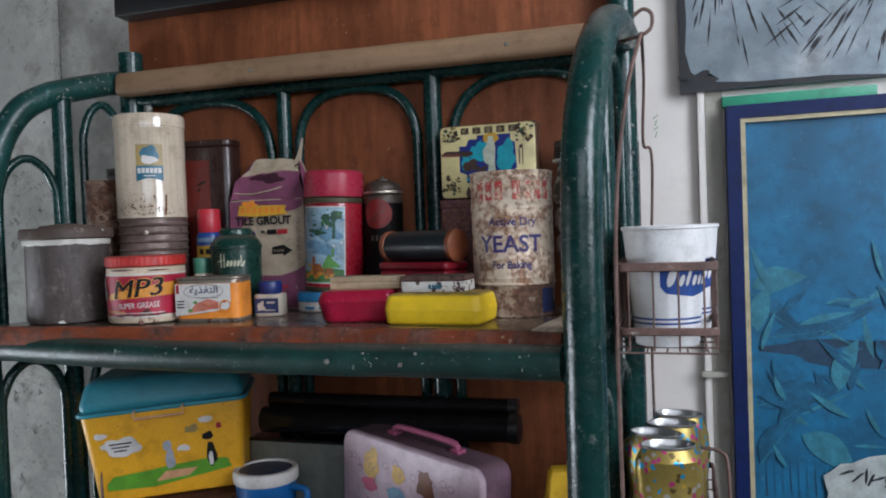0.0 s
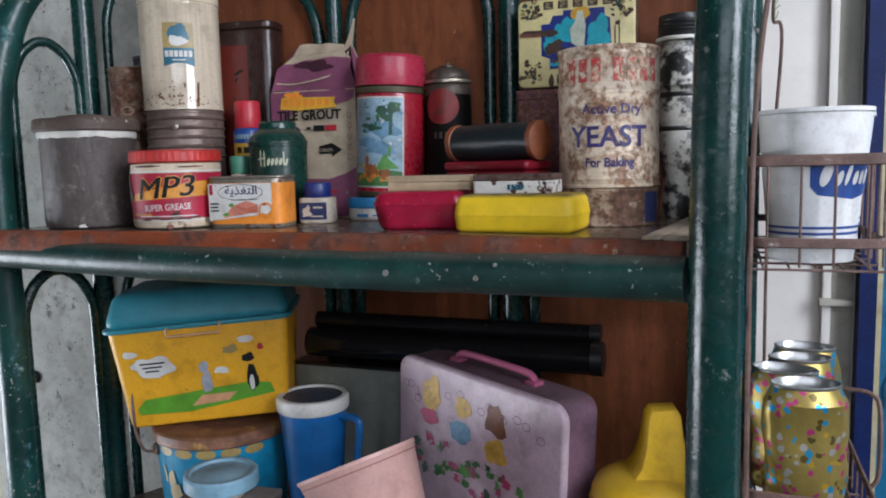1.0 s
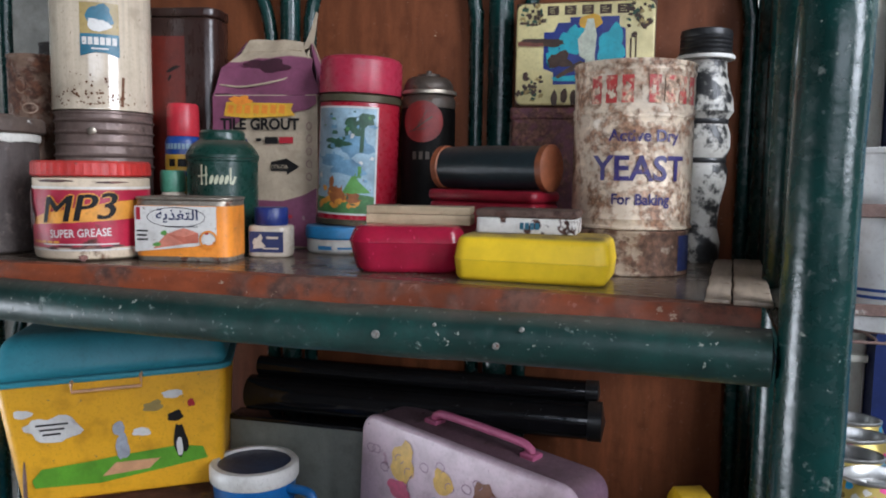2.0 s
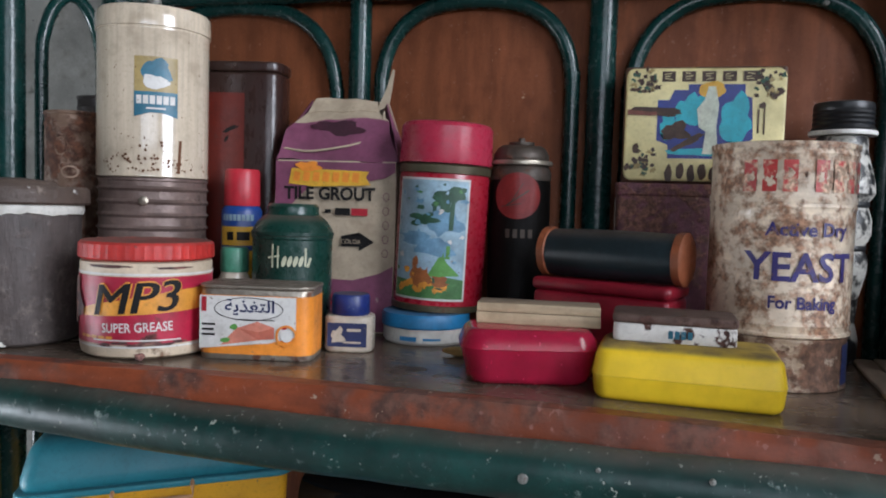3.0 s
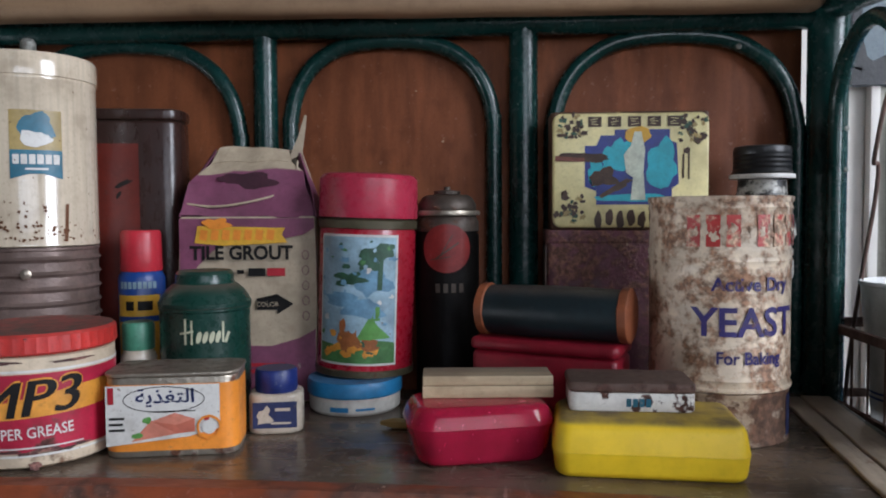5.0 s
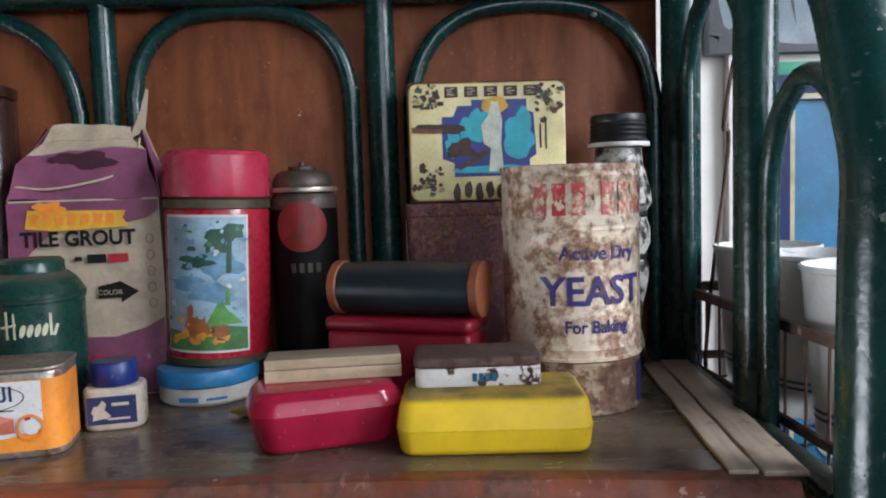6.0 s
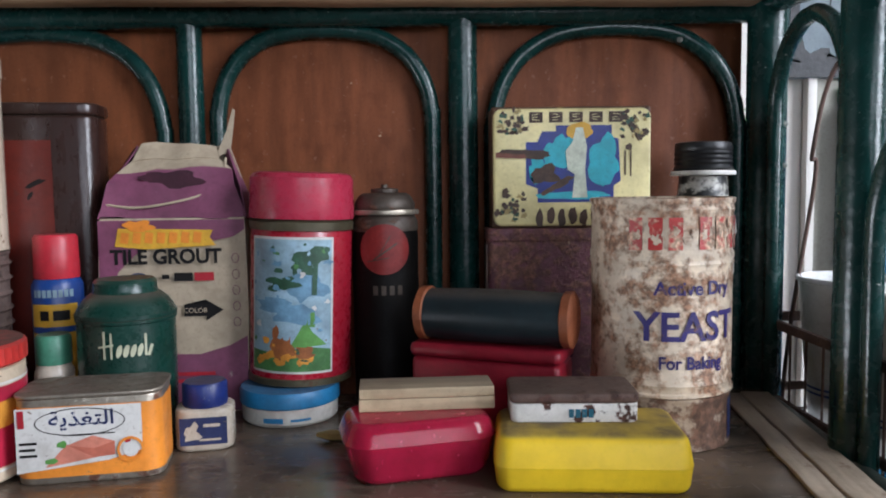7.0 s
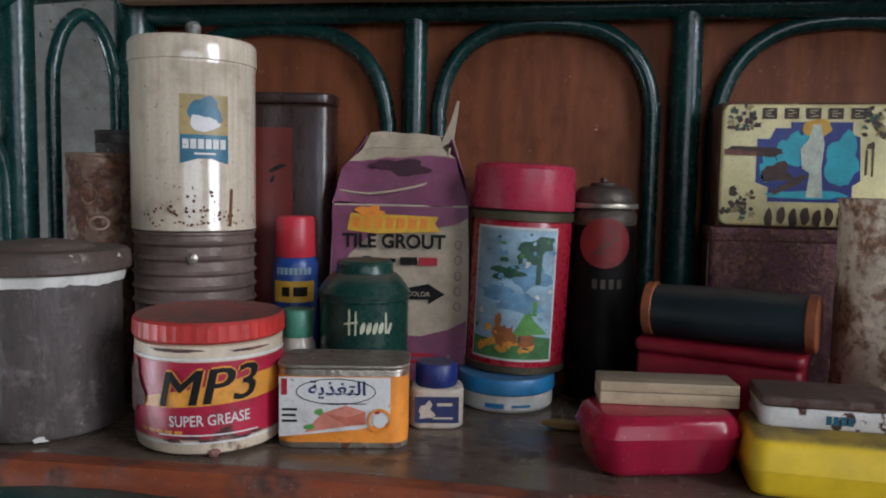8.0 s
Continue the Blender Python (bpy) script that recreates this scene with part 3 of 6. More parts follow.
part("body", lathe([(0, 0.001), (0.051, 0.001), (0.0535, 0.003), (0.0545, 0.008), (0.0545, 0.1165), (0, 0.1165)], 64, 0.012), POTSIDE, pot)
bm = lathe([(0.0545, 0.106), (0.0562, 0.1065), (0.0572, 0.111), (0.0568, 0.1165), (0.0535, 0.1166)], 96)
for v in bm.verts:
    a = math.atan2(v.co.y, v.co.x)
    if v.co.z < 0.112:
        v.co.z += 0.0022 + 0.0032 * noise.noise(Vector((math.cos(a) * 2.2, math.sin(a) * 2.2, 1.0))) + 0.0015 * noise.noise(Vector((math.cos(a) * 9, math.sin(a) * 9, 4.0)))
part("ring", bm, CREAMRING, pot, "cream ring under the lid, partly torn")
decal("pale_seam", [[(-0.0605 + 0.0016 * noise.noise(Vector((i * 0.8, 0, 0))) if s else -0.0520 + 0.0018 * noise.noise(Vector((i * 0.8, 5, 0))), 0.006 + 0.0997 * (i if s else 18 - i) / 18) for s in (0, 1) for i in range(19)]], mat("flaked_cream_seam", (0.42, 0.38, 0.29), 0.6, vary=0.3, scale=40, rust=0.3, rscale=90, rcol=(0.12, 0.1, 0.07)), pot, r=0.0549, off=0.0006)
decal("flake", [ell(0.012, 0.004, 0.005, 0.0018, 12, 0.8, 2)], CREAMRING, pot, r=0.0549, off=0.0006)
part("lid", lathe([(0, 0.1167), (0.0595, 0.1167), (0.0612, 0.1185), (0.0608, 0.129), (0.0585, 0.132), (0.037, 0.1325), (0.033, 0.136), (0.012, 0.1385), (0, 0.1388)], 64, 0.014, 5), POTLID, pot, "rusty brown pressed lid")

# grease tub
RED_LID = mat("red_tub_lid", (0.46, 0.030, 0.024), 0.45, vary=0.3, scale=24, dust=0.95, grime=0.6, chips=0.42, cscale=120, ccol=(0.09, 0.03, 0.025), rust=0.08, rscale=90, rcol=(0.6, 0.22, 0.16), stretch=(1, 1, 0.3))
TUBCREAM = mat("cream_tub", (0.62, 0.50, 0.36), 0.5, vary=0.15, scale=24, rust=0.2, rscale=60, rcol=(0.16, 0.085, 0.05), bump=0.25)
TUBRED = mat("crimson_label", (0.40, 0.016, 0.045), 0.4, vary=0.2, scale=20, rust=0.24, rscale=55, rcol=(0.10, 0.03, 0.025), grime=0.5)
TUBGOLD = mat("orange_label", (0.70, 0.30, 0.04), 0.42, vary=0.2, scale=30, rust=0.2, rscale=60, rcol=(0.10, 0.03, 0.025), grime=0.5)
tub = thing("grease_tub", (-0.6805, 0.8165, SHELF), 24, "red and cream grease tub with a dusty red screw lid", "tub")
R = 0.0508
part("tub", lathe([(0, 0.001), (R - 0.004, 0.001), (R - 0.001, 0.003), (R, 0.007), (R, 0.0745), (R - 0.003, 0.076), (0, 0.076)], 64), TUBCREAM, tub)
bm = lathe([(0, 0.0765), (R, 0.0765), (R + 0.0018, 0.078), (R + 0.0015, 0.0885), (R - 0.0006, 0.0905), (R - 0.004, 0.0893), (0, 0.0885)], 96)
for v in bm.verts:
    d = math.hypot(v.co.x, v.co.y)
    if d > R and 0.0775 < v.co.z < 0.089 and round(math.atan2(v.co.y, v.co.x) * 96 / (2 * math.pi)) % 2:
        v.co.x *= 1 - 0.0007 / d
        v.co.y *= 1 - 0.0007 / d
part("lid", bm, RED_LID, tub, "red ribbed screw lid grey with dust on top", sharp=25)
tub_band = decal("label_band", [rect(-0.11, 0.0125, 0.11, 0.0645)], TUBRED, tub, r=R, label="crimson printed band")
decal("label_flash", [[(-0.047, 0.033), (0.062, 0.039), (0.062, 0.056), (0.03, 0.054), (-0.03, 0.0435), (-0.052, 0.038)]], TUBGOLD, tub_band, r=R, off=0.0007)
decals("label_line", [rect(-0.11, 0.0655, 0.11, 0.0672), rect(-0.11, 0.0098, 0.11, 0.0113), rect(-0.034, 0.0152, 0.034, 0.0162)], WHITE, tub_band, r=R, off=0.0006)
for k, (du, dv) in enumerate(((-0.0017, 0.0), (0.0017, 0.0), (0.0, 0.0012), (0.0, -0.0012))):
    text("MP3", 0.0335, -0.001 + du, 0.0370 + dv, TUBGOLD, tub_band, r=R, off=0.0009 + 0.00008 * k, shear=0.25, wide=1.12, spin=4)
for k, du in enumerate((-0.0007, 0.0, 0.0007)):
    text("MP3", 0.0335, -0.001 + du, 0.0370, INKBLACK, tub_band, r=R, off=0.0015 + 0.0001 * k, shear=0.25, wide=1.12, spin=4)
text("SUPER GREASE", 0.0102, 0.001, 0.0224, WHITE, tub_band, r=R, off=0.0009, fat=0.0001, spin=2, wide=0.8)
decals("small_print", [rect(-0.05 + i * 0.007, 0.0165, -0.0445 + i * 0.007, 0.0187) for i in range(5)], TUBGOLD, tub_band, r=R, off=0.0008)

WEAR = mat("dark_worn_through", (0.075, 0.030, 0.026), 0.6, vary=0.4, scale=60, rust=0.4, rscale=150, rcol=(0.22, 0.10, 0.08))
decal("wear_patch", [ell(-0.064, 0.045, 0.014, 0.017, 30, 0.9, 3)], WEAR, tub_band, r=R, off=0.0018)
for k in range(6):
    decal("wear_patch", [ell(-0.022 + 0.011 * k, 0.0125 + 0.0015 * (k % 2), 0.007, 0.0011, 14, 0.9, k)], WEAR, tub_band, r=R, off=0.0019)
for u, v, ru, rv in ((0.004, 0.004, 0.004, 0.003), (0.03, 0.0715, 0.016, 0.001), (-0.02, 0.0725, 0.02, 0.0012)):
    decal("wear_patch", [ell(u, v, ru, rv, 16, 0.9, 7)], WEAR, tub_band, r=R, off=0.0007)

# luncheon meat tin
TINGOLD = mat("bare_tin", (0.42, 0.37, 0.30), 0.35, metal=0.75, vary=0.2, scale=30, rust=0.35, rscale=80, bump=0.3, dust=0.7)
ORANGE = mat("orange_print", (0.78, 0.26, 0.03), 0.42, vary=0.14, scale=25, chips=0.38, cscale=260, ccol=(0.22, 0.15, 0.10))
MEATPINK = mat("meat_pink_print", (0.62, 0.22, 0.15), 0.45, vary=0.2, scale=40)
MEATDARK = mat("meat_shade_print", (0.50, 0.14, 0.09), 0.45, vary=0.2, scale=40)
LEAF = mat("leaf_green_print", (0.10, 0.28, 0.06), 0.5, vary=0.2, scale=60)
NAVYINK = mat("navy_print", (0.02, 0.03, 0.10), 0.45, vary=0.2, scale=40, chips=0.38, cscale=260, ccol=(0.22, 0.15, 0.10))
meat = thing("meat_tin", (-0.5835, 0.830, SHELF), 10, "small rounded meat tin with a white and orange printed label", "tin")
W, D, H = 0.0905, 0.050, 0.059
part("body", rbox(W, D, H - 0.003, 0.0012, 0.012, base=0.0), TINGOLD, meat)
part("rim", rbox(W + 0.0022, D + 0.0022, 0.0028, 0.001, 0.0128, base=H - 0.0029), TINGOLD, meat, "tarnished rolled rim")
f = -D / 2
meat_wrap = part("label_wrap", rbox(W + 0.0006, D + 0.0006, H - 0.0125, 0.0, 0.0122, base=0.0045), ORANGE, meat, "orange paper-like printed wrap")
decal("label_panel", [[(-0.043, 0.0085), (0.012, 0.014), (0.0335, 0.0195), (0.0335, 0.0505), (-0.043, 0.0505)]], WHITE, meat_wrap, y=f - 0.0003, off=0.0005)
decal("meat_picture", [[(-0.026, 0.0115), (-0.013, 0.026), (0.004, 0.0225), (0.006, 0.0165)]], MEATPINK, meat_wrap, y=f - 0.0003, off=0.0008)
decal("meat_picture", [[(-0.0125, 0.0255), (0.003, 0.031), (0.0165, 0.0265), (0.0165, 0.0175), (0.004, 0.0165)]], MEATDARK, meat_wrap, y=f - 0.0003, off=0.001)
decal("meat_picture", [[(-0.0125, 0.0255), (0.003, 0.031), (0.0165, 0.0265), (0.004, 0.0225)]], MEATPINK, meat_wrap, y=f - 0.0003, off=0.0012)
decal("leaf_picture", [ell(-0.0225, 0.0155, 0.004, 0.002, 12, 0.5, 1), ell(-0.0155, 0.0262, 0.003, 0.0024, 12, 0.5, 4)], LEAF, meat_wrap, y=f - 0.0003, off=0.0009)


def ring_shape(u, v, ru, rv, w, n=28):
    out = []
    for i in range(n):
        a, b = 2 * math.pi * i / n, 2 * math.pi * (i + 1) / n
        out.append([(u + ru * math.cos(a), v + rv * math.sin(a)), (u + ru * math.cos(b), v + rv * math.sin(b)), (u + (ru - w) * math.cos(b), v + (rv - w) * math.sin(b)), (u + (ru - w) * math.cos(a), v + (rv - w) * math.sin(a))])
    return out


decal("label_oval", ring_shape(-0.004, 0.0405, 0.0275, 0.0092, 0.0006), INKBLACK, meat_wrap, y=f - 0.0003, off=0.0008)
decal("label_seal", ring_shape(0.0262, 0.0205, 0.0085, 0.0085, 0.0017), ORANGE, meat_wrap, y=f - 0.0003, off=0.0014)
decal("label_seal", [ell(0.0262, 0.0205, 0.005, 0.005)], WHITE, meat_wrap, y=f - 0.0003, off=0.0013)
decals("label_mark", [rect(-0.0415, 0.038, -0.0375, 0.0495), ell(0.0245, 0.0265, 0.002, 0.0018, 10)], INKRED, meat_wrap, y=f - 0.0003, off=0.0009)
decal("small_print", [rect(-0.041, 0.027 - 0.004 * i, -0.0305 - 0.001 * (i % 2), 0.0287 - 0.004 * i) for i in range(3)] + [rect(-0.014, 0.0318, 0.017, 0.0325)], INKBLACK, meat_wrap, y=f - 0.0003, off=0.0009)
text("\uFE94\uFEF3\uFEAC\uFED0\uFE98\uFEDF\uFE8D", 0.0135, -0.003, 0.0382, NAVYINK, meat_wrap, y=f - 0.0003, off=0.001, fat=0.0002, wide=1.1)

# petroleum jelly jar
JARGLASS = mat("cream_jar_plastic", (0.52, 0.45, 0.36), 0.25, vary=0.12, scale=30, rust=0.05, rscale=60, rcol=(0.2, 0.15, 0.1))
BLUELID = mat("blue_lid_plastic", (0.010, 0.024, 0.15), 0.4, vary=0.3, scale=40, dust=0.6, chips=0.4, cscale=300, ccol=(0.12, 0.14, 0.22))
jelly = thing("jelly_jar", (-0.5245, 0.876, SHELF), 11, "small cream plastic jar with a blue lid and dark blue label", "jar")
part("jar", rbox(0.0415, 0.036, 0.031, 0.003, 0.012), JARGLASS, jelly)
part("lid", lathe([(0, 0.031), (0.0155, 0.031), (0.0162, 0.0325), (0.0162, 0.0465), (0.0148, 0.0485), (0, 0.0485)], 40), BLUELID, jelly, "ribbed blue screw lid")
decal("label", [rect(-0.0165, 0.0055, 0.0165, 0.0255)], NAVYINK, jelly, y=-0.018, off=0.0004)
decal("label_print", [ell(-0.008, 0.0145, 0.006, 0.0055, 14, 0.9, 2), rect(0.0, 0.0185, 0.0115, 0.0208), rect(-0.003, 0.0085, 0.012, 0.0100)], JARGLASS, jelly, y=-0.018, off=0.0007)

# blue-lidded cream jar and the flask that stands on it
SKYLID = mat("sky_blue_lid", (0.025, 0.20, 0.42), 0.4, vary=0.15, scale=30, dust=0.4)
cream = thing("cream_jar", (-0.4755, 0.947, SHELF), 5, "flat cream jar with a sky blue lid under the red flask", "jar")
part("jar", lathe([(0, 0.0005), (0.037, 0.0005), (0.0392, 0.003), (0.0395, 0.0150), (0, 0.0150)], 56), CREAMRING, cream)
part("lid", lathe([(0, 0.0151), (0.0402, 0.0151), (0.0410, 0.0162), (0.0410, 0.0255), (0.0397, 0.0278), (0, 0.0280)], 56), SKYLID, cream, "sky blue screw lid")
decal("label_print", [rect(-0.018, 0.0045, -0.002, 0.0085), rect(0.004, 0.0055, 0.02, 0.0075)], SKYLID, cream, r=0.0395, off=0.0004)

FLASKRED = mat("red_flask_enamel", (0.36, 0.012, 0.028), 0.30, vary=0.14, scale=18, rust=0.03, rscale=80, coat=0.3)
CUPRED = mat("pink_red_flask_cup", (0.44, 0.030, 0.065), 0.30, vary=0.12, scale=18, dust=0.35)
OLIVE = mat("olive_metal_band", (0.10, 0.085, 0.05), 0.45, metal=0.4, vary=0.3, scale=30, rust=0.2, rscale=70)
PICSKY = mat("picture_pale_blue", (0.29, 0.42, 0.50), 0.4, vary=0.3, scale=28, chips=0.38, cscale=260, ccol=(0.22, 0.15, 0.10))
PICGREEN = mat("picture_green", (0.07, 0.20, 0.06), 0.45, vary=0.35, scale=70, chips=0.38, cscale=260, ccol=(0.22, 0.15, 0.10))
PICDARK = mat("picture_dark_green", (0.03, 0.09, 0.05), 0.45, vary=0.35, scale=70)
PICBROWN = mat("picture_brown", (0.30, 0.10, 0.03), 0.45, vary=0.3, scale=70, chips=0.38, cscale=260, ccol=(0.22, 0.15, 0.10))
PICBLUE = mat("picture_mid_blue", (0.15, 0.30, 0.43), 0.45, vary=0.3, scale=50, chips=0.38, cscale=260, ccol=(0.22, 0.15, 0.10))
flask = thing("vacuum_flask", (-0.4705, 0.9685, SHELF + 0.0282), -2, "red vacuum flask with a picture panel and pink-red cup", "flask", tip=(0, 2.0))
R = 0.0425
part("body", lathe([(0, 0.0), (R - 0.003, 0.0), (R, 0.003), (R, 0.125), (R - 0.002, 0.1285), (R - 0.002, 0.136), (0, 0.136)], 64), FLASKRED, flask)
part("foot_band", lathe([(R - 0.001, 0.0005), (R + 0.0012, 0.001), (R + 0.0012, 0.006), (R, 0.0068)], 64), OLIVE, flask, "dark metal foot ring")
part("neck_band", lathe([(R - 0.0022, 0.127), (R + 0.001, 0.1275), (R + 0.0012, 0.134), (R - 0.0022, 0.1362)], 64), OLIVE, flask, "olive metal neck ring")
part("cup", lathe([(0, 0.1365), (R + 0.001, 0.1365), (R + 0.0014, 0.139), (R + 0.0006, 0.170), (R - 0.002, 0.1735), (R - 0.006, 0.1748), (0, 0.1752)], 64), CUPRED, flask, "pink-red plastic screw cup")
decal("picture_border", [rect(-0.038, 0.0115, 0.036, 0.1225)], WHITE, flask, r=R, off=0.0004)
panel = decal("picture_panel", [rect(-0.036, 0.0135, 0.034, 0.1205)], PICSKY, flask, r=R, off=0.0007)
decal("picture_meadow", [[(-0.036, 0.0135), (0.034, 0.0135), (0.034, 0.031), (0.012, 0.0345), (-0.01, 0.028), (-0.036, 0.030)]], PICGREEN, panel, r=R, off=0.0009)
decals("picture_flower", [ell(-0.026 + 0.006 * i, 0.022 + 0.003 * (i % 3), 0.0045, 0.0035, 10, 0.8, i) for i in range(8)], TUBGOLD, panel, r=R, off=0.0011)
decal("picture_tree", [ell(0.016, 0.107, 0.014, 0.007, 18, 0.9, 1), ell(0.010, 0.098, 0.010, 0.006, 18, 0.9, 2), ell(-0.006, 0.086, 0.012, 0.005, 18, 0.9, 3), ell(-0.013, 0.0815, 0.005, 0.003, 12, 0.9, 4), [(0.017, 0.076), (0.021, 0.076), (0.022, 0.107), (0.018, 0.107)]], PICDARK, panel, r=R, off=0.0012)
decal("picture_cloud", [ell(0.012, 0.083, 0.016, 0.011, 18, 0.7, 6), ell(-0.012, 0.068, 0.017, 0.006, 18, 0.7, 7), ell(0.006, 0.06, 0.02, 0.007, 18, 0.7, 9)], PICBLUE, panel, r=R, off=0.0010)
decal("picture_hill", [[(0.0, 0.033), (0.012, 0.055), (0.018, 0.046), (0.03, 0.035)], [(0.012, 0.05), (0.0165, 0.062), (0.0195, 0.062), (0.02, 0.05)]], LEAF, panel, r=R, off=0.0011)
rnd = random.Random(5)
for k in range(46):
    u, v = rnd.uniform(-0.033, 0.031), rnd.uniform(0.017, 0.117)
    m = (PICGREEN, PICBROWN, PICDARK, TUBGOLD)[k % 4] if v < 0.04 else (PICBLUE, WHITE, PICBLUE, PICSKY)[k % 4] if v < 0.095 else (PICDARK, PICSKY, PICGREEN, PICBLUE)[k % 4]
    decal("picture_dab", [ell(u, v, rnd.uniform(0.0012, 0.0042), rnd.uniform(0.001, 0.003), 9, 0.9, k)], m, panel, r=R, off=0.0014 + 0.000008 * k)
for k, shp in enumerate((ell(-0.006, 0.033, 0.0095, 0.010, 14, 0.5, 3), ell(0.013, 0.029, 0.010, 0.005, 14, 0.6, 5), ell(-0.0115, 0.045, 0.003, 0.006, 10, 0.4, 1))):
    decal("picture_brown_shape", [shp], PICBROWN, panel, r=R, off=0.0013 + 0.0001 * k)

# tile grout carton
PURPLE = mat("purple_carton", (0.20, 0.060, 0.112), 0.5, vary=0.22, scale=16, bump=0.25, bscale=40, rust=0.05, rscale=80, rcol=(0.4, 0.33, 0.3))
CREAMPAPER = mat("cream_carton", (0.47, 0.38, 0.27), 0.6, vary=0.16, scale=20, bump=0.25, bscale=50, rust=0.05, rscale=50, rcol=(0.2, 0.14, 0.1))
YELLOWINK = mat("yellow_print", (0.72, 0.40, 0.035), 0.45, vary=0.15, scale=30, chips=0.38, cscale=260, ccol=(0.22, 0.15, 0.10))
MAGENTA = mat("dark_magenta_slot", (0.05, 0.010, 0.022), 0.5, vary=0.25, scale=40)
carton = thing("grout_carton", (-0.574, 0.988, SHELF), 4, "crumpled purple and cream tile grout carton, gable top torn open", "carton")
w, d, zs, zr = 0.060, 0.030, 0.166, 0.229
bm = bmesh.new()
grid = {}
for k, z in enumerate((0.0, 0.04, 0.085, 0.13, zs)):
    for i, (x, y) in enumerate([(-w + 2 * w * a / 8, -d) for a in range(9)] + [(w, -d + 2 * d * a / 3) for a in (1, 2, 3)] + [(w - 2 * w * a / 8, d) for a in range(1, 9)] + [(-w, d - 2 * d * a / 3) for a in (1, 2)]):
        n1 = noise.noise(Vector((x * 28, y * 28, z * 20))) * 0.0022
        bulge = 1 + 0.05 * math.sin(math.pi * z / zs)
        grid[k, i] = bm.verts.new((x * bulge * 0.98 + n1, y * (1 + 0.12 * math.sin(math.pi * z / zs)) + n1, z))
per = 22
for k in range(4):
    for i in range(per):
        bm.faces.new((grid[k, i], grid[k, (i + 1) % per], grid[k + 1, (i + 1) % per], grid[k + 1, i]))
bm.faces.new([grid[0, i] for i in reversed(range(per))])
carton_body = part("body", bm, CREAMPAPER, carton, "cream carton body")


def sheet(rows, thick=0.0012):
    """A creased card sheet from rows of points, given a thickness."""
    bm = bmesh.new()
    vs = [[bm.verts.new(p) for p in r] for r in rows]
    for a, b in zip(vs, vs[1:]):
        for i in range(len(a) - 1):
            bm.faces.new((a[i], a[i + 1], b[i + 1], b[i]))
    bmesh.ops.recalc_face_normals(bm, faces=bm.faces)
    bmesh.ops.solidify(bm, geom=bm.faces[:], thickness=thick)
    return bm


def crease(x, y, z, s=0.0075):
    return (x, y + s * noise.noise(Vector((x * 40, z * 40, 2))), z + s * 0.6 * noise.noise(Vector((x * 33, y * 40, 5))))


part("front_gable", sheet([[crease(-w + 2 * w * i / 8, -d, zs) for i in range(9)], [crease(-0.054 + 0.104 * i / 8, -0.022, zs + 0.020 + 0.0025 * abs(i - 4)) for i in range(9)], [crease(-0.050 + 0.096 * i / 8, -0.012, zs + 0.030 + (0.009 if i < 3 else 0.012)) for i in range(9)]]), PURPLE, carton, "mauve printed gable")
part("gable_flap", sheet([[crease(-0.050 + 0.096 * i / 8, -0.0125, zs + 0.0295 + (0.009 if i < 3 else 0.012)) for i in range(9)], [crease(-0.040 + 0.074 * i / 8, -0.002, zs + 0.050) for i in range(9)], [crease(-0.034 + 0.066 * i / 8, 0.004, zr - 0.004) for i in range(9)]]), CREAMPAPER, carton, "bare cream upper flap of the gable")
# Pale line along the fold paints in the crease's highlight.
part("fold_line", tube([crease(-0.056, -0.0265, zs + 0.011), crease(-0.03, -0.0270, zs + 0.009), crease(0.0, -0.0255, zs + 0.013), crease(0.026, -0.0225, zs + 0.020), crease(0.038, -0.0165, zs + 0.034), crease(0.040, -0.006, zs + 0.050)], 0.0011, 6, 5), CREAMPAPER, carton, "white fold line painted as the crease's highlight")
part("back_gable", sheet([[crease(-w + 2 * w * i / 8, d, zs) for i in range(9)], [crease(-0.05 + 0.1 * i / 8, 0.016, zs + 0.034) for i in range(9)], [crease(-0.038 + 0.08 * i / 8, 0.007, zr) for i in range(9)]]), CREAMPAPER, carton)
part("top_fin", sheet([[crease(-0.039 + 0.070 * i / 6, -0.003, zs + 0.050) for i in range(7)], [crease(-0.033 + 0.064 * i / 6, 0.005, zr + 0.002 - 0.003 * i / 6) for i in range(7)]]), CREAMPAPER, carton, "grey-cream sealed top fin")
part("side_fold", sheet([[(w + 0.001, -d, zs), (w + 0.003, 0, zs - 0.004), (w + 0.001, d, zs)], [(0.055, -0.019, zs + 0.026), (0.047, 0, zs + 0.012), (0.05, 0.016, zs + 0.034)], [(0.042, 0.002, zr - 0.004), (0.040, 0.004, zr - 0.008), (0.040, 0.008, zr)]]), PURPLE, carton)
part("side_fold", sheet([[(-w - 0.001, -d, zs), (-w - 0.001, d, zs)], [(-0.055, -0.019, zs + 0.026), (-0.05, 0.016, zs + 0.034)], [(-0.038, 0.004, zr - 0.004), (-0.038, 0.007, zr)]]), PURPLE, carton)
part("torn_ear", sheet([[(0.030, 0.002, zr - 0.012), (0.043, 0.003, zr - 0.006)], [(0.040, 0.004, zr + 0.012), (0.0455, 0.004, zr + 0.012)], [(0.0455, 0.005, zr + 0.031), (0.0475, 0.005, zr + 0.030)]], 0.0015), CREAMPAPER, carton, "torn cream paper ear")
fy = -d * 1.09 - 0.0012
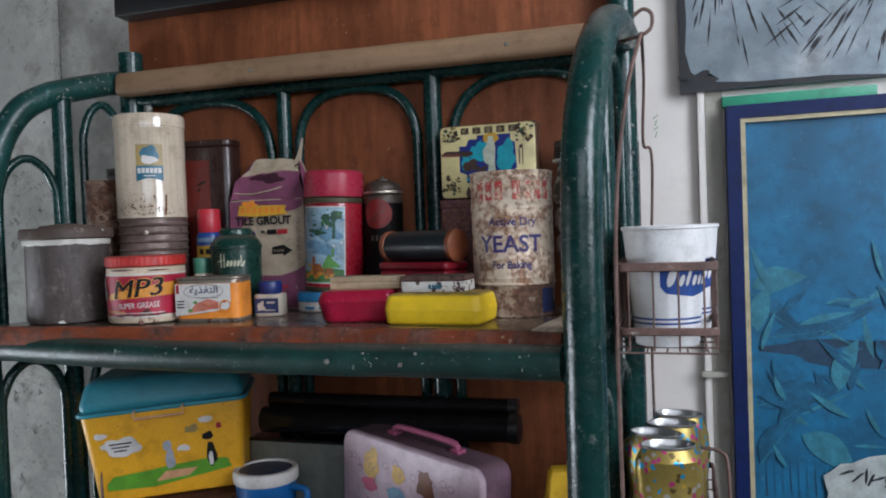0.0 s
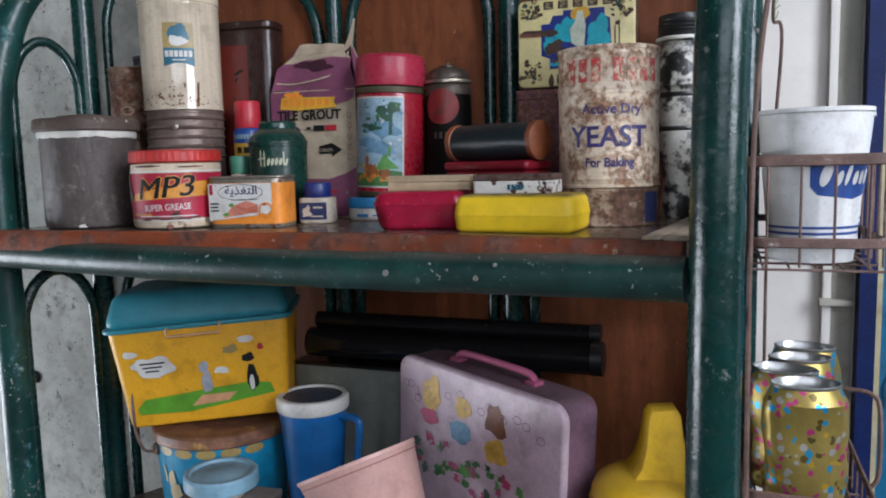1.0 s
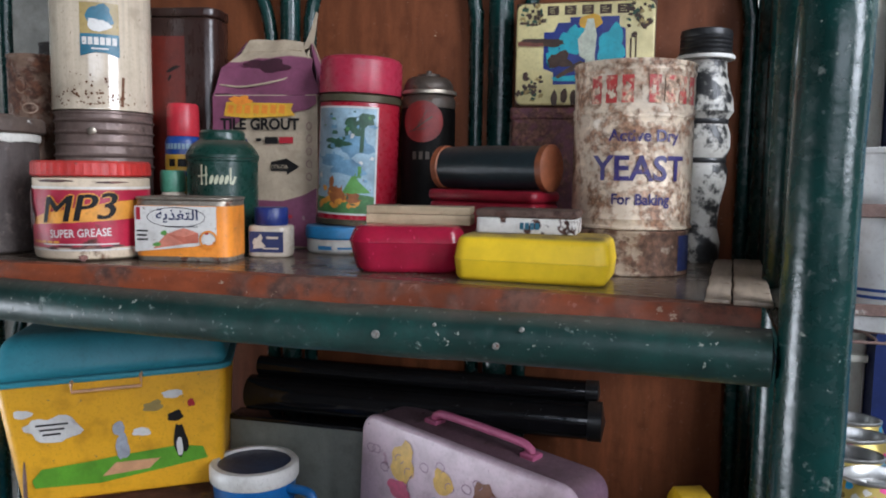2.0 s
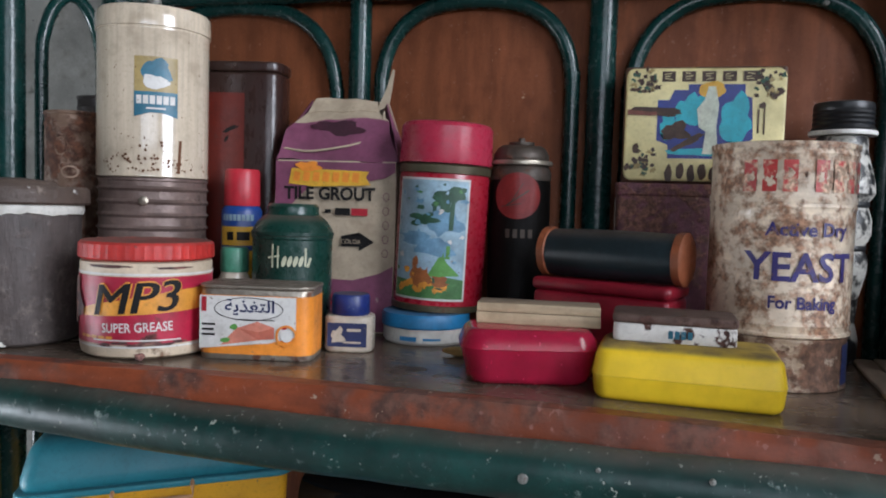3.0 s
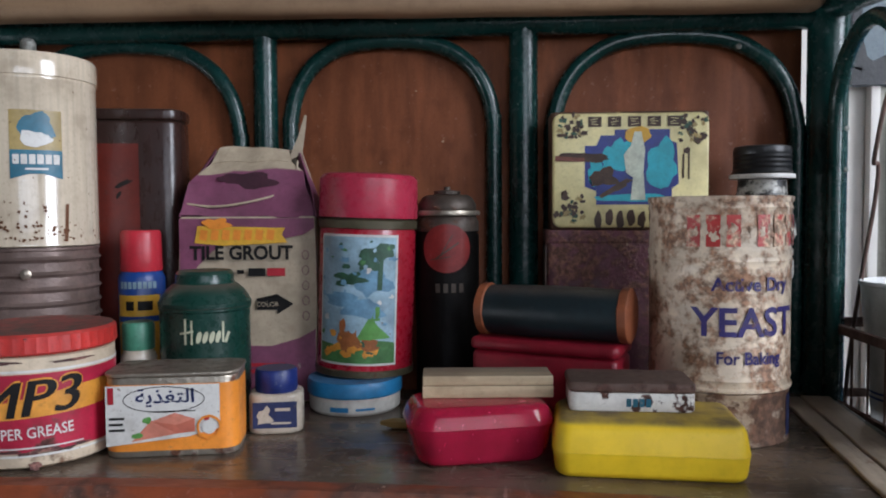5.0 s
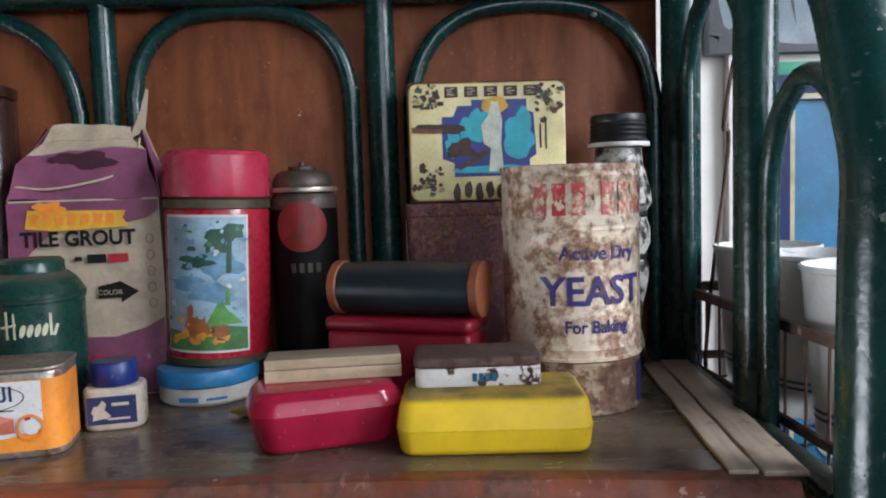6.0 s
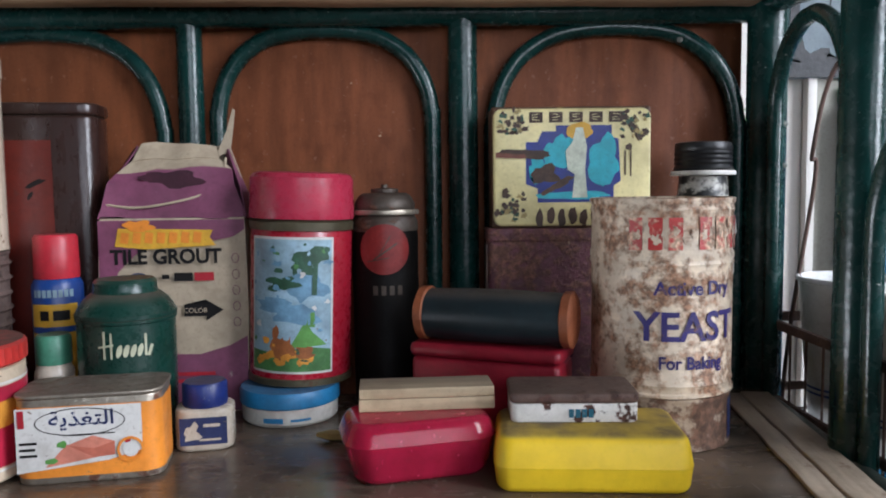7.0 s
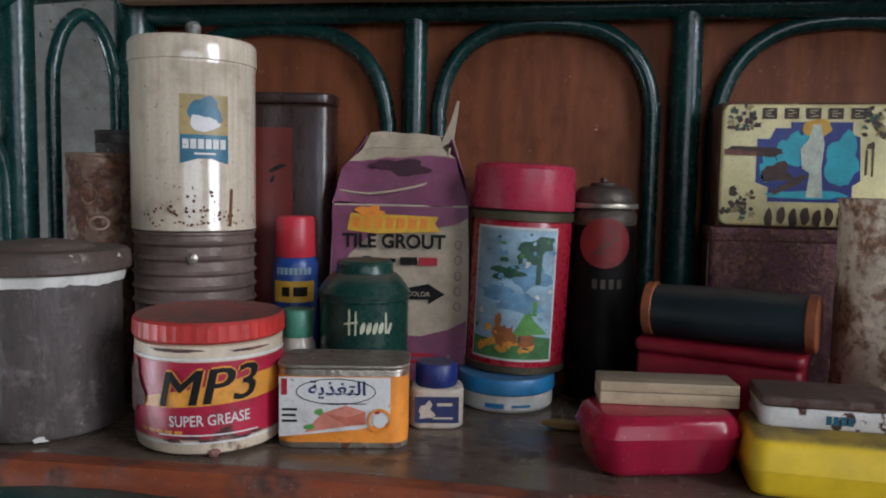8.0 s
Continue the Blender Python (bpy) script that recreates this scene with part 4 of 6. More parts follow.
decal("purple_top_print", [[(-0.0595, 0.090), (-0.052, 0.104), (-0.044, 0.122), (-0.030, 0.136), (-0.010, 0.1445), (0.010, 0.1475), (0.034, 0.147), (0.050, 0.150), (0.0595, 0.156), (0.0595, 0.1645), (-0.0595, 0.1645)]], PURPLE, carton_body, y=fy, off=0.0006)
decal("purple_foot_print", [[(-0.0595, 0.002), (0.0595, 0.002), (0.0595, 0.066), (0.045, 0.058), (0.02, 0.051), (-0.02, 0.052), (-0.0595, 0.062)]], PURPLE, carton_body, y=fy, off=0.0006)
# Dark colour stands in for the shaded inside of the gable's hand slot.
decal("dark_patch", [ell(-0.002, 0.1985, 0.024, 0.0075, 24, 0.5, 3)], MAGENTA, carton, y=-0.0155, off=0.005)
decal("logo_flash", [[(-0.046, 0.143), (-0.043, 0.158), (0.034, 0.156), (0.031, 0.150), (0.036, 0.143), (-0.02, 0.1405)]], YELLOWINK, carton_body, y=fy, off=0.0014)
decals("logo_block", [turned(rect(-0.041 + i * 0.0098, 0.1455, -0.0345 + i * 0.0098, 0.1545), -8, -0.038 + i * 0.0098, 0.15) for i in range(7)], ORANGE, carton_body, y=fy, off=0.0018)
decal("logo_blob", [ell(-0.026, 0.1600, 0.0115, 0.0048, 20, 0.6, 3)], ORANGE, carton_body, y=fy, off=0.0018)
text("TILE GROUT", 0.0168, -0.005, 0.1285, INKBLACK, carton_body, y=fy, off=0.0014, fat=0.0006, wide=0.96)
decals("maker_print", [rect(-0.009, 0.1155, -0.003, 0.119), rect(0.001, 0.1135, 0.016, 0.1205)], INKBLACK, carton_body, y=fy, off=0.0014)
decals("maker_print", [rect(0.0175, 0.1135, 0.0335, 0.1205)], INKRED, carton_body, y=fy, off=0.0014)
decal("arrow", [[(0.008, 0.0835), (0.026, 0.0835), (0.026, 0.0795), (0.0405, 0.0885), (0.026, 0.0975), (0.026, 0.0935), (0.008, 0.0935)]], INKBLACK, carton_body, y=fy, off=0.0014)
text("COLOR", 0.0058, 0.0175, 0.0865, CREAMPAPER, carton_body, y=fy, off=0.0018)
for i in range(5):
    decal("tick_box", ring_shape(0.0515, 0.132 - 0.0135 * i, 0.0032, 0.0042, 0.0006, 12), PURPLE, carton_body, y=fy, off=0.0014)
decals("foot_print", [rect(-0.01, 0.033, 0.032, 0.036), rect(-0.01, 0.027, 0.024, 0.030)], INKRED, carton_body, y=fy, off=0.0014)
decal("badge_print", [ell(-0.028, 0.113, 0.010, 0.008, 20)], NAVYINK, carton_body, y=fy, off=0.0014)

# dark green tea caddy
TEAGREEN = mat("dark_green_tin", (0.007, 0.040, 0.029), 0.3, vary=0.25, scale=20, dust=0.75, rust=0.05, rscale=90)
PALEGREEN = mat("pale_gilt_print", (0.46, 0.46, 0.32), 0.4, vary=0.15, scale=60)
caddy = thing("tea_caddy", (-0.5865, 0.8925, SHELF), 20, "dark green domed tea tin with pale script on its front", "tin")
R = 0.0350
part("body", lathe(can_profile(R, 0.096)[:-4] + [(R, 0.096), (0, 0.096)], 56), TEAGREEN, caddy)
part("lid", lathe([(R - 0.002, 0.0958), (R + 0.0012, 0.096), (R + 0.0012, 0.099), (R, 0.1005), (R - 0.0015, 0.1035), (R - 0.005, 0.1085), (0.0255, 0.1125), (0.0235, 0.1135), (0.0225, 0.1155), (0.0225, 0.121), (0.0205, 0.1235), (0.016, 0.1225), (0, 0.122)], 56), TEAGREEN, caddy, "domed lid with a dusty stopper")
decal("line_print", [rect(-0.08, 0.0935, 0.08, 0.0947)], PALEGREEN, caddy, r=R)
decal("script_print", [rect(-0.0155, 0.069, -0.0138, 0.089), rect(-0.0105, 0.069, -0.009, 0.0875), turned(rect(-0.019, 0.0775, -0.008, 0.079), 10, -0.014, 0.078)] + [turned(ell(-0.0045 + 0.0047 * i, 0.0745, 0.0019, 0.0048, 12), -15, -0.0045 + 0.0047 * i, 0.0745) for i in range(4)] + [rect(0.0125, 0.070, 0.0142, 0.086), turned(rect(0.0155, 0.0695, 0.0178, 0.078), -20, 0.0165, 0.074)], PALEGREEN, caddy, r=R, off=0.0006)

# small green-capped bottle
SMGREEN = mat("mint_green_cap", (0.06, 0.22, 0.14), 0.4, vary=0.2, scale=60, dust=0.5)
vial = thing("small_bottle", (-0.639, 0.885, SHELF), 20, "small pale bottle with a mint green cap", "bottle")
part("bottle", lathe([(0, 0), (0.0128, 0), (0.0138, 0.002), (0.0138, 0.055), (0.011, 0.061), (0, 0.061)], 32), JARGLASS, vial)
part("cap", lathe([(0, 0.0612), (0.0122, 0.0612), (0.0125, 0.063), (0.0125, 0.0805), (0.0112, 0.083), (0, 0.083)], 32), SMGREEN, vial, "mint green ribbed cap")
decal("label_print", [rect(-0.015, 0.01, 0.015, 0.045)], SMGREEN, vial, r=0.0138)

# blue spray can with a red cap
SPRAYBLUE = mat("blue_can_paint", (0.012, 0.055, 0.25), 0.35, vary=0.18, scale=30)
CAPRED = mat("red_cap_plastic", (0.50, 0.025, 0.04), 0.4, vary=0.14, scale=30, dust=0.5)
spray = thing("spray_can", (-0.660, 0.9375, SHELF), 14, "slim blue and yellow spray can with a red cap", "spray can")
R = 0.0192
part("can", lathe([(0, 0.001), (R - 0.001, 0.0), (R, 0.002), (R, 0.114), (R - 0.002, 0.1185), (0.0165, 0.1195), (0, 0.1195)], 40), SPRAYBLUE, spray)
part("cap", lathe([(0, 0.1197), (0.0168, 0.1197), (0.0173, 0.121), (0.0166, 0.1525), (0.015, 0.1548), (0, 0.155)], 40), CAPRED, spray, "red plastic cap")
decal("yellow_band", [rect(-0.019, 0.082, 0.019, 0.100), rect(-0.019, 0.03, 0.019, 0.077)], YELLOWINK, spray, r=R)
decals("maker_print", [rect(-0.0155 + 0.004 * i, 0.1055, -0.0125 + 0.004 * i, 0.1115) for i in range(8)], PICSKY, spray, r=R, off=0.0005)
decals("band_print", [rect(-0.010, 0.087, -0.003, 0.095), rect(0.0, 0.087, 0.012, 0.095), rect(-0.012, 0.05, 0.010, 0.058)], INKBLACK, spray, r=R, off=0.0006)

# rusty short tin with the cream canister on top
LOWTIN = mat("tarnished_tin", (0.21, 0.15, 0.13), 0.36, metal=0.35, vary=0.35, scale=20, rust=0.35, rscale=50, rcol=(0.10, 0.062, 0.045), bump=0.4, dust=0.6)
low = thing("ribbed_tin", (-0.7395, 0.912, SHELF), 30, "tarnished brown ribbed tin under the cream canister", "tin")
part("tin", lathe(can_profile(0.0485, 0.143, beads=(0.085, 0.097, 0.109, 0.121, 0.133), bead=0.0022), 56, 0.008), LOWTIN, low)
part("clasp", lathe([(0, 0), (0.0042, 0), (0.0042, 0.0016), (0.0025, 0.0026), (0, 0.0028)], 14, 0.1), TINGOLD, low, "small bright rivet").matrix_local = Matrix.Rotation(radians(-6), 4, "Z") @ Matrix.Translation((0, -0.0500, 0.122)) @ Matrix.Rotation(radians(90), 4, "X")

CREAMTIN = mat("cream_striped_tin", (0.68, 0.57, 0.43), 0.16, vary=0.16, scale=30, stretch=(1, 1, 0.04), grain=210, gmix=0.30, rust=0.07, rscale=130, rcol=(0.24, 0.10, 0.035), bump=0.05, coat=0.9, edge=0.02)
TEALINK = mat("teal_print", (0.018, 0.13, 0.20), 0.4, vary=0.16, scale=50, rust=0.06, rscale=120, rcol=(0.5, 0.4, 0.3))
GILT = mat("dull_gilt_print", (0.36, 0.26, 0.09), 0.4, vary=0.16, scale=50)
oats = thing("cream_canister", (-0.7395, 0.911, SHELF + 0.1432), 36, "tall cream striped tin canister with rust specks and small emblem", "canister")
R = 0.0502
part("body", lathe(can_profile(R, 0.134, rim=0.001)[:-4] + [(R, 0.1345), (0, 0.1345)], 64), CREAMTIN, oats)
oats_lid = part("lid", lathe([(R - 0.002, 0.134), (R + 0.0014, 0.1346), (R + 0.0014, 0.150), (R - 0.0003, 0.1528), (0.036, 0.1545), (0, 0.156)], 64), CREAMTIN, oats, "close-fitting cream lid with rust specks")
part("knob", lathe([(0, 0.155), (0.0045, 0.1555), (0.0038, 0.159), (0.0062, 0.163), (0.0062, 0.168), (0.004, 0.171), (0, 0.172)], 20), NAIL, oats_lid, "small grey knob")
emblem = decal("emblem_ground", [rect(-0.0185, 0.061, 0.0185, 0.107)], GILT, oats, r=R)
decal("emblem_field", [[(-0.0185, 0.0535), (-0.005, 0.0575), (0.005, 0.0575), (0.0185, 0.0535), (0.0185, 0.076), (-0.0185, 0.076)], ell(0, 0.0935, 0.0135, 0.0105, 24, 0.4, 2)], TEALINK, emblem, r=R, off=0.0007)
decal("emblem_shape", [ell(0, 0.0845, 0.0125, 0.0062, 20, 0.6, 5)], WHITE, emblem, r=R, off=0.001)
decal("emblem_bars", [rect(-0.0165 + 0.0056 * i, 0.065, -0.0121 + 0.0056 * i, 0.0725) for i in range(6)] + [rect(-0.008, 0.0605, 0.008, 0.062)], WHITE, emblem, r=R, off=0.001)

rnd = random.Random(11)
specks = [ell(rnd.gauss(-0.006, 0.022), 0.004 + abs(rnd.gauss(0, 0.013)), rnd.uniform(0.0004, 0.0014), rnd.uniform(0.0004, 0.0014), 8, 0.6, k) for k in range(90)]
specks += [ell(rnd.uniform(-0.06, 0.06), rnd.uniform(0.01, 0.15), 0.0006, 0.0006, 6) for k in range(24)] + [turned(rect(0.0195, 0.004, 0.0222, 0.034), -3, 0.021, 0.02)]
tagged(decal("rust_specks", specks, mat("rust_spot", (0.13, 0.05, 0.02), 0.8), oats, r=R, off=0.0006), kind="stuff")

# tall rusty tins behind the pot
for x, y, r, h, m, lab in ((-0.8235, 0.908, 0.0268, 0.205, RUSTY, "tall rusty embossed tin standing behind a pot"), (-0.842, 0.966, 0.0200, 0.228, DARKTIN, "narrow dark tin standing near the back post")):
    t = thing("rusty_tin" if m is RUSTY else "dark_tin", (x, y, SHELF), 25, lab, "tin")
    part("tin", lathe(can_profile(r, h, beads=(h - 0.012,)), 40, 0.008), m, t)
    if m is RUSTY:
        decal("embossed_ring", ring_shape(-0.006, h - 0.034, 0.006, 0.009, 0.0016, 16) + ring_shape(0.002, h - 0.058, 0.008, 0.006, 0.0016, 16), mat("bright_worn_tin", (0.30, 0.2, 0.14), 0.45, metal=0.3, vary=0.3, scale=60, rust=0.4, rscale=90), t, r=r, off=0.0007)

# dark red tin with rounded corners
DKRED = mat("dark_red_lacquer", (0.11, 0.011, 0.006), 0.35, vary=0.25, scale=20, rust=0.12, rscale=50, rcol=(0.04, 0.02, 0.015))
DKBROWN = mat("dark_brown_lacquer", (0.032, 0.014, 0.011), 0.3, vary=0.3, scale=14, rust=0.25, rscale=40, rcol=(0.05, 0.03, 0.025), dust=0.6, stretch=(1, 1, 0.3))
dk = thing("lacquered_tin", (-0.683, 0.9845, SHELF), 8, "tall dark brown lacquered tin with a dull red panel", "tin")
part("body", rbox(0.086, 0.048, 0.253, 0.003, 0.014), DKBROWN, dk)
part("lid", rbox(0.0885, 0.0505, 0.010, 0.002, 0.015, base=0.2532), DKBROWN, dk)
decal("red_panel", [rect(-0.036, 0.02, 0.008, 0.232)], DKRED, dk, y=-0.024, off=0.0006)
decal("panel_mark", [turned(ell(-0.006, 0.196, 0.009, 0.002, 12, 0.5, 2), 25, -0.006, 0.196), turned(ell(-0.010, 0.186, 0.004, 0.0016, 12), 60, -0.010, 0.186)], INKBLACK, dk, y=-0.024, off=0.001)

# old aerosol with a round red badge
AERO = mat("black_aerosol_paint", (0.006, 0.005, 0.0045), 0.55, vary=0.4, scale=30, rust=0.10, rscale=70, rcol=(0.05, 0.028, 0.02), bump=0.3, spec=0.12, scuff=0.0)
AEROTOP = mat("dull_rust_grey", (0.10, 0.078, 0.062), 0.45, metal=0.4, vary=0.3, scale=40, rust=0.3, rscale=60, bump=0.4, dust=0.3)
aero = thing("aerosol_can", (-0.3965, 0.9895, SHELF), 2, "old black aerosol can with a worn round red badge", "aerosol can")
R = 0.0288
part("can", lathe([(0, 0.001), (R - 0.001, 0.0), (R + 0.001, 0.001), (R, 0.004), (R, 0.148), (R - 0.001, 0.152), (0, 0.152)], 48, 0.004), AERO, aero)
part("shoulder", lathe([(R - 0.003, 0.1515), (R, 0.152), (R, 0.160), (R - 0.003, 0.1655), (R - 0.0045, 0.167), (R - 0.0025, 0.170), (R - 0.0025, 0.176), (R - 0.006, 0.182), (0.019, 0.1845), (0, 0.185)], 48, 0.01), AEROTOP, aero, "rusty grey domed top")
part("valve", lathe([(0, 0.1845), (0.012, 0.185), (0.012, 0.188), (0.003, 0.189), (0.003, 0.192), (0, 0.192)], 20), AEROTOP, aero)
part("seam_ring", lathe([(R - 0.004, 0.1655), (R + 0.0010, 0.1662), (R + 0.0014, 0.1680), (R + 0.0008, 0.1700), (R - 0.004, 0.1708)], 48, 0.01), TINGOLD, aero, "dull bright seam ring")
decal("badge", [ell(0, 0.137, 0.0225, 0.0215, 30)], mat("worn_red_badge", (0.24, 0.022, 0.02), 0.4, vary=0.25, scale=40, rust=0.2, rscale=80, rcol=(0.30, 0.2, 0.16)), aero, r=R, off=0.0005)
decal("badge_scratch", [turned(rect(-0.012, 0.134, 0.013, 0.1355), 35, 0, 0.135), turned(rect(-0.008, 0.139, 0.011, 0.1398), 60, 0, 0.139), turned(rect(-0.015, 0.128, 0.004, 0.1288), 10, -0.005, 0.128)], AEROTOP, aero, r=R, off=0.0008)
for i in range(4):
    decal("print_bar", [rect(-0.010 + 0.007 * i, 0.098, -0.006 + 0.007 * i, 0.106)], AEROTOP, aero, r=R, off=0.0006)

# two stacked rectangular tins
PTIN = mat("purple_rusted_tin", (0.15, 0.05, 0.068), 0.45, metal=0.15, vary=0.5, scale=45, rust=0.46, rscale=110, rcol=(0.19, 0.09, 0.065), bump=0.5, edge=0.06, chips=0.32, cscale=140, ccol=(0.4, 0.28, 0.2))
YTIN = mat("cream_yellow_tin", (0.74, 0.64, 0.31), 0.35, vary=0.12, scale=22, rust=0.08, rscale=70, rcol=(0.10, 0.05, 0.025), bump=0.15)
YSIDE = mat("brown_tin_side", (0.12, 0.06, 0.035), 0.45, vary=0.35, scale=40, rust=0.3, rscale=90, rcol=(0.42, 0.30, 0.12))
BLUEINK = mat("deep_blue_print", (0.004, 0.020, 0.20), 0.38, scuff=0.0, vary=0.2, scale=40, rust=0.06, rscale=70, chips=0.38, cscale=260, ccol=(0.22, 0.15, 0.10))
TURQ = mat("turquoise_print", (0.010, 0.40, 0.50), 0.4, scuff=0.0, vary=0.18, scale=40, chips=0.38, cscale=260, ccol=(0.22, 0.15, 0.10))
BROWNINK = mat("dark_brown_print", (0.060, 0.030, 0.018), 0.55, vary=0.35, scale=70)
PALEINK = mat("pale_green_print", (0.56, 0.60, 0.48), 0.4, vary=0.25, scale=60)
pt = thing("purple_tin", (-0.2365, 1.0005, SHELF), 0, "purple-brown rusted rectangular tin under the cream one", "tin")
part("body", rbox(0.140, 0.036, 0.149, 0.002, 0.006), PTIN, pt)
part("lid", rbox(0.1425, 0.0385, 0.012, 0.0015, 0.0065, base=0.1405), PTIN, pt)
part("side_label", box(-0.0712, -0.014, 0.01, -0.0702, 0.014, 0.138, 0.0002), YSIDE, pt, "yellowed worn side label")
yt = thing("cream_tin", (-0.2335, 1.0005, SHELF + 0.1527), 0, "cream rectangular tin with a blue and turquoise picture lid", "tin")
part("body", rbox(0.139, 0.036, 0.1045, 0.002, 0.004), YSIDE, yt)
bm = rbox(0.1365, 0.101, 0.005, 0.0022, 0.008)
bmesh.ops.rotate(bm, cent=(0, 0, 0), matrix=Matrix.Rotation(radians(90), 3, "X"), verts=bm.verts)
bmesh.ops.translate(bm, vec=(0, -0.0172, 0.0522), verts=bm.verts)
tin_front = part("front_panel", bm, YTIN, yt, "cream printed front")
fy = -0.0221
decal("blue_field", [[(-0.026, 0.083), (-0.014, 0.083), (-0.014, 0.088), (0.034, 0.088), (0.034, 0.078), (0.04, 0.076), (0.042, 0.04), (0.036, 0.036), (0.036, 0.022), (-0.03, 0.022), (-0.03, 0.034), (-0.04, 0.038), (-0.04, 0.074), (-0.03, 0.074)]], BLUEINK, tin_front, y=fy, off=0.0004)
decal("turquoise_print", [ell(0.0265, 0.056, 0.0130, 0.0225, 24, 0.5, 1), ell(-0.014, 0.063, 0.013, 0.012, 24, 0.8, 2), ell(-0.004, 0.072, 0.008, 0.007, 20, 0.6, 3), ell(0.002, 0.028, 0.032, 0.0035, 24, 0.4, 4), ell(-0.03, 0.05, 0.008, 0.010, 20, 0.8, 6)], TURQ, tin_front, y=fy, off=0.0005)
decal("halo_print", [ell(0.006, 0.083, 0.0115, 0.0075, 20, 0.2, 1)], YELLOWINK, tin_front, y=fy, off=0.0011)
decal("pale_column_print", [[(0.0, 0.026), (0.013, 0.026), (0.011, 0.05), (0.0125, 0.07), (0.009, 0.086), (0.003, 0.086), (0.0, 0.074), (-0.006, 0.066), (-0.004, 0.05), (0.002, 0.046)]], PALEINK, tin_front, y=fy, off=0.0014)
decal("dark_patch", [ell(-0.024, 0.046, 0.013, 0.007, 20, 0.8, 2), turned(ell(-0.012, 0.037, 0.016, 0.003, 20, 0.6, 4), 28, -0.012, 0.037), ell(-0.046, 0.0645, 0.02, 0.0035, 20, 0.4, 5), ell(-0.03, 0.0635, 0.012, 0.004, 16, 0.6, 7)], BROWNINK, tin_front, y=fy, off=0.0012)
decals("heading_print", [rect(-0.037 + 0.0172 * i, 0.0905, -0.0255 + 0.0172 * i, 0.0995) for i in range(5)], BROWNINK, tin_front, y=fy, off=0.0006)
decal("heading_gap", [turned(rect(-0.0345 + 0.0172 * i, 0.0925 + 0.0023 * j, -0.028 + 0.0172 * i - 0.002 * ((i + j) % 2), 0.0930 + 0.0023 * j), 10 * ((i + j) % 3) - 8, -0.031 + 0.0172 * i, 0.0945) for i in range(5) for j in range(3)], YTIN, tin_front, y=fy, off=0.0009)
rnd = random.Random(8)
for su, sv in ((-0.052, 0.088), (0.053, 0.088), (-0.052, 0.019)):
    for k in range(34):
        a, q = rnd.uniform(0, 6.28), rnd.uniform(0.001, 0.0145)
        decal("flower_print", [ell(su + q * math.cos(a), sv + q * math.sin(a), rnd.uniform(0.0012, 0.0032), rnd.uniform(0.0012, 0.0028), 10, 1.0, k)], (BROWNINK, BROWNINK, PICDARK, BROWNINK, GILT)[k % 5], tin_front, y=fy, off=0.0005 + 0.00002 * k)
decals("foot_rust", [ell(-0.028 + 0.0095 * i, 0.0085 + 0.002 * (i % 2), 0.0036, 0.0075, 12, 0.4, i) for i in range(7)], BROWNINK, tin_front, y=fy, off=0.0006)
decal("side_print", [rect(0.045, 0.045, 0.0465, 0.066), rect(0.050, 0.044, 0.0512, 0.07), ell(0.0485, 0.069, 0.003, 0.003, 10, 0.5, 1)], BROWNINK, tin_front, y=fy, off=0.0006)

decal("branch_print", [[(-0.066, 0.0655), (-0.045, 0.0635), (-0.03, 0.0655), (-0.022, 0.0625), (-0.03, 0.0605), (-0.046, 0.060), (-0.066, 0.061)]], mat("red_brown_print", (0.17, 0.05, 0.03), 0.5, vary=0.4, scale=70), tin_front, y=fy, off=0.0014)

# yeast can on a short rusty can
YEAST = mat("rusted_cream_can", (0.72, 0.59, 0.44), 0.36, vary=0.25, scale=24, rust=0.46, rscale=115, rcol=(0.27, 0.145, 0.085), grime=0.25, bump=0.35, bscale=110, edge=0.075, rough2=0.6)
YRED = mat("rusted_red_print", (0.50, 0.045, 0.040), 0.42, vary=0.25, scale=40, rust=0.46, rscale=130, rcol=(0.52, 0.36, 0.25), edge=0.05)
YBLUE = mat("rusted_blue_print", (0.038, 0.028, 0.14), 0.42, vary=0.2, scale=40, rust=0.28, rscale=120, rcol=(0.155, 0.078, 0.042), edge=0.05)
SHORT = mat("brown_rusted_can", (0.42, 0.32, 0.23), 0.5, vary=0.25, scale=24, rust=0.52, rscale=55, rcol=(0.12, 0.062, 0.038), bump=0.5)
R = 0.0512
short = thing("short_can", (-0.1825, 0.890, SHELF), 12, "short rust-brown can under the yeast can", "can")
part("can", lathe(can_profile(R - 0.001, 0.0388, rim=0.0014), 64, 0.006), SHORT, short)
decal("dark_band", [rect(0.036, 0.004, 0.06, 0.034)], NAVYINK, short, r=R - 0.001, off=0.0006)
yeast = thing("yeast_can", (-0.1825, 0.890, SHELF + 0.0389), 7, "tall rusted cream yeast can with red and blue print", "can")
part("can", lathe(can_profile(R, 0.1405, rim=0.0026, beads=(0.009, 0.094, 0.132), bead=0.0009), 72, 0.004), YEAST, yeast)
decal("brand_band", [rect(-0.16, 0.097, 0.16, 0.1015), rect(-0.16, 0.136, 0.16, 0.138)], YEAST, yeast, r=R, off=0.0009)
decals("brand_block", [rect(-0.043 + i * 0.0135 + (0.008 if i > 2 else 0), 0.1045, -0.0335 + i * 0.0135 + (0.008 if i > 2 else 0), 0.127) for i in range(7)], YRED, yeast, r=R, off=0.0007)
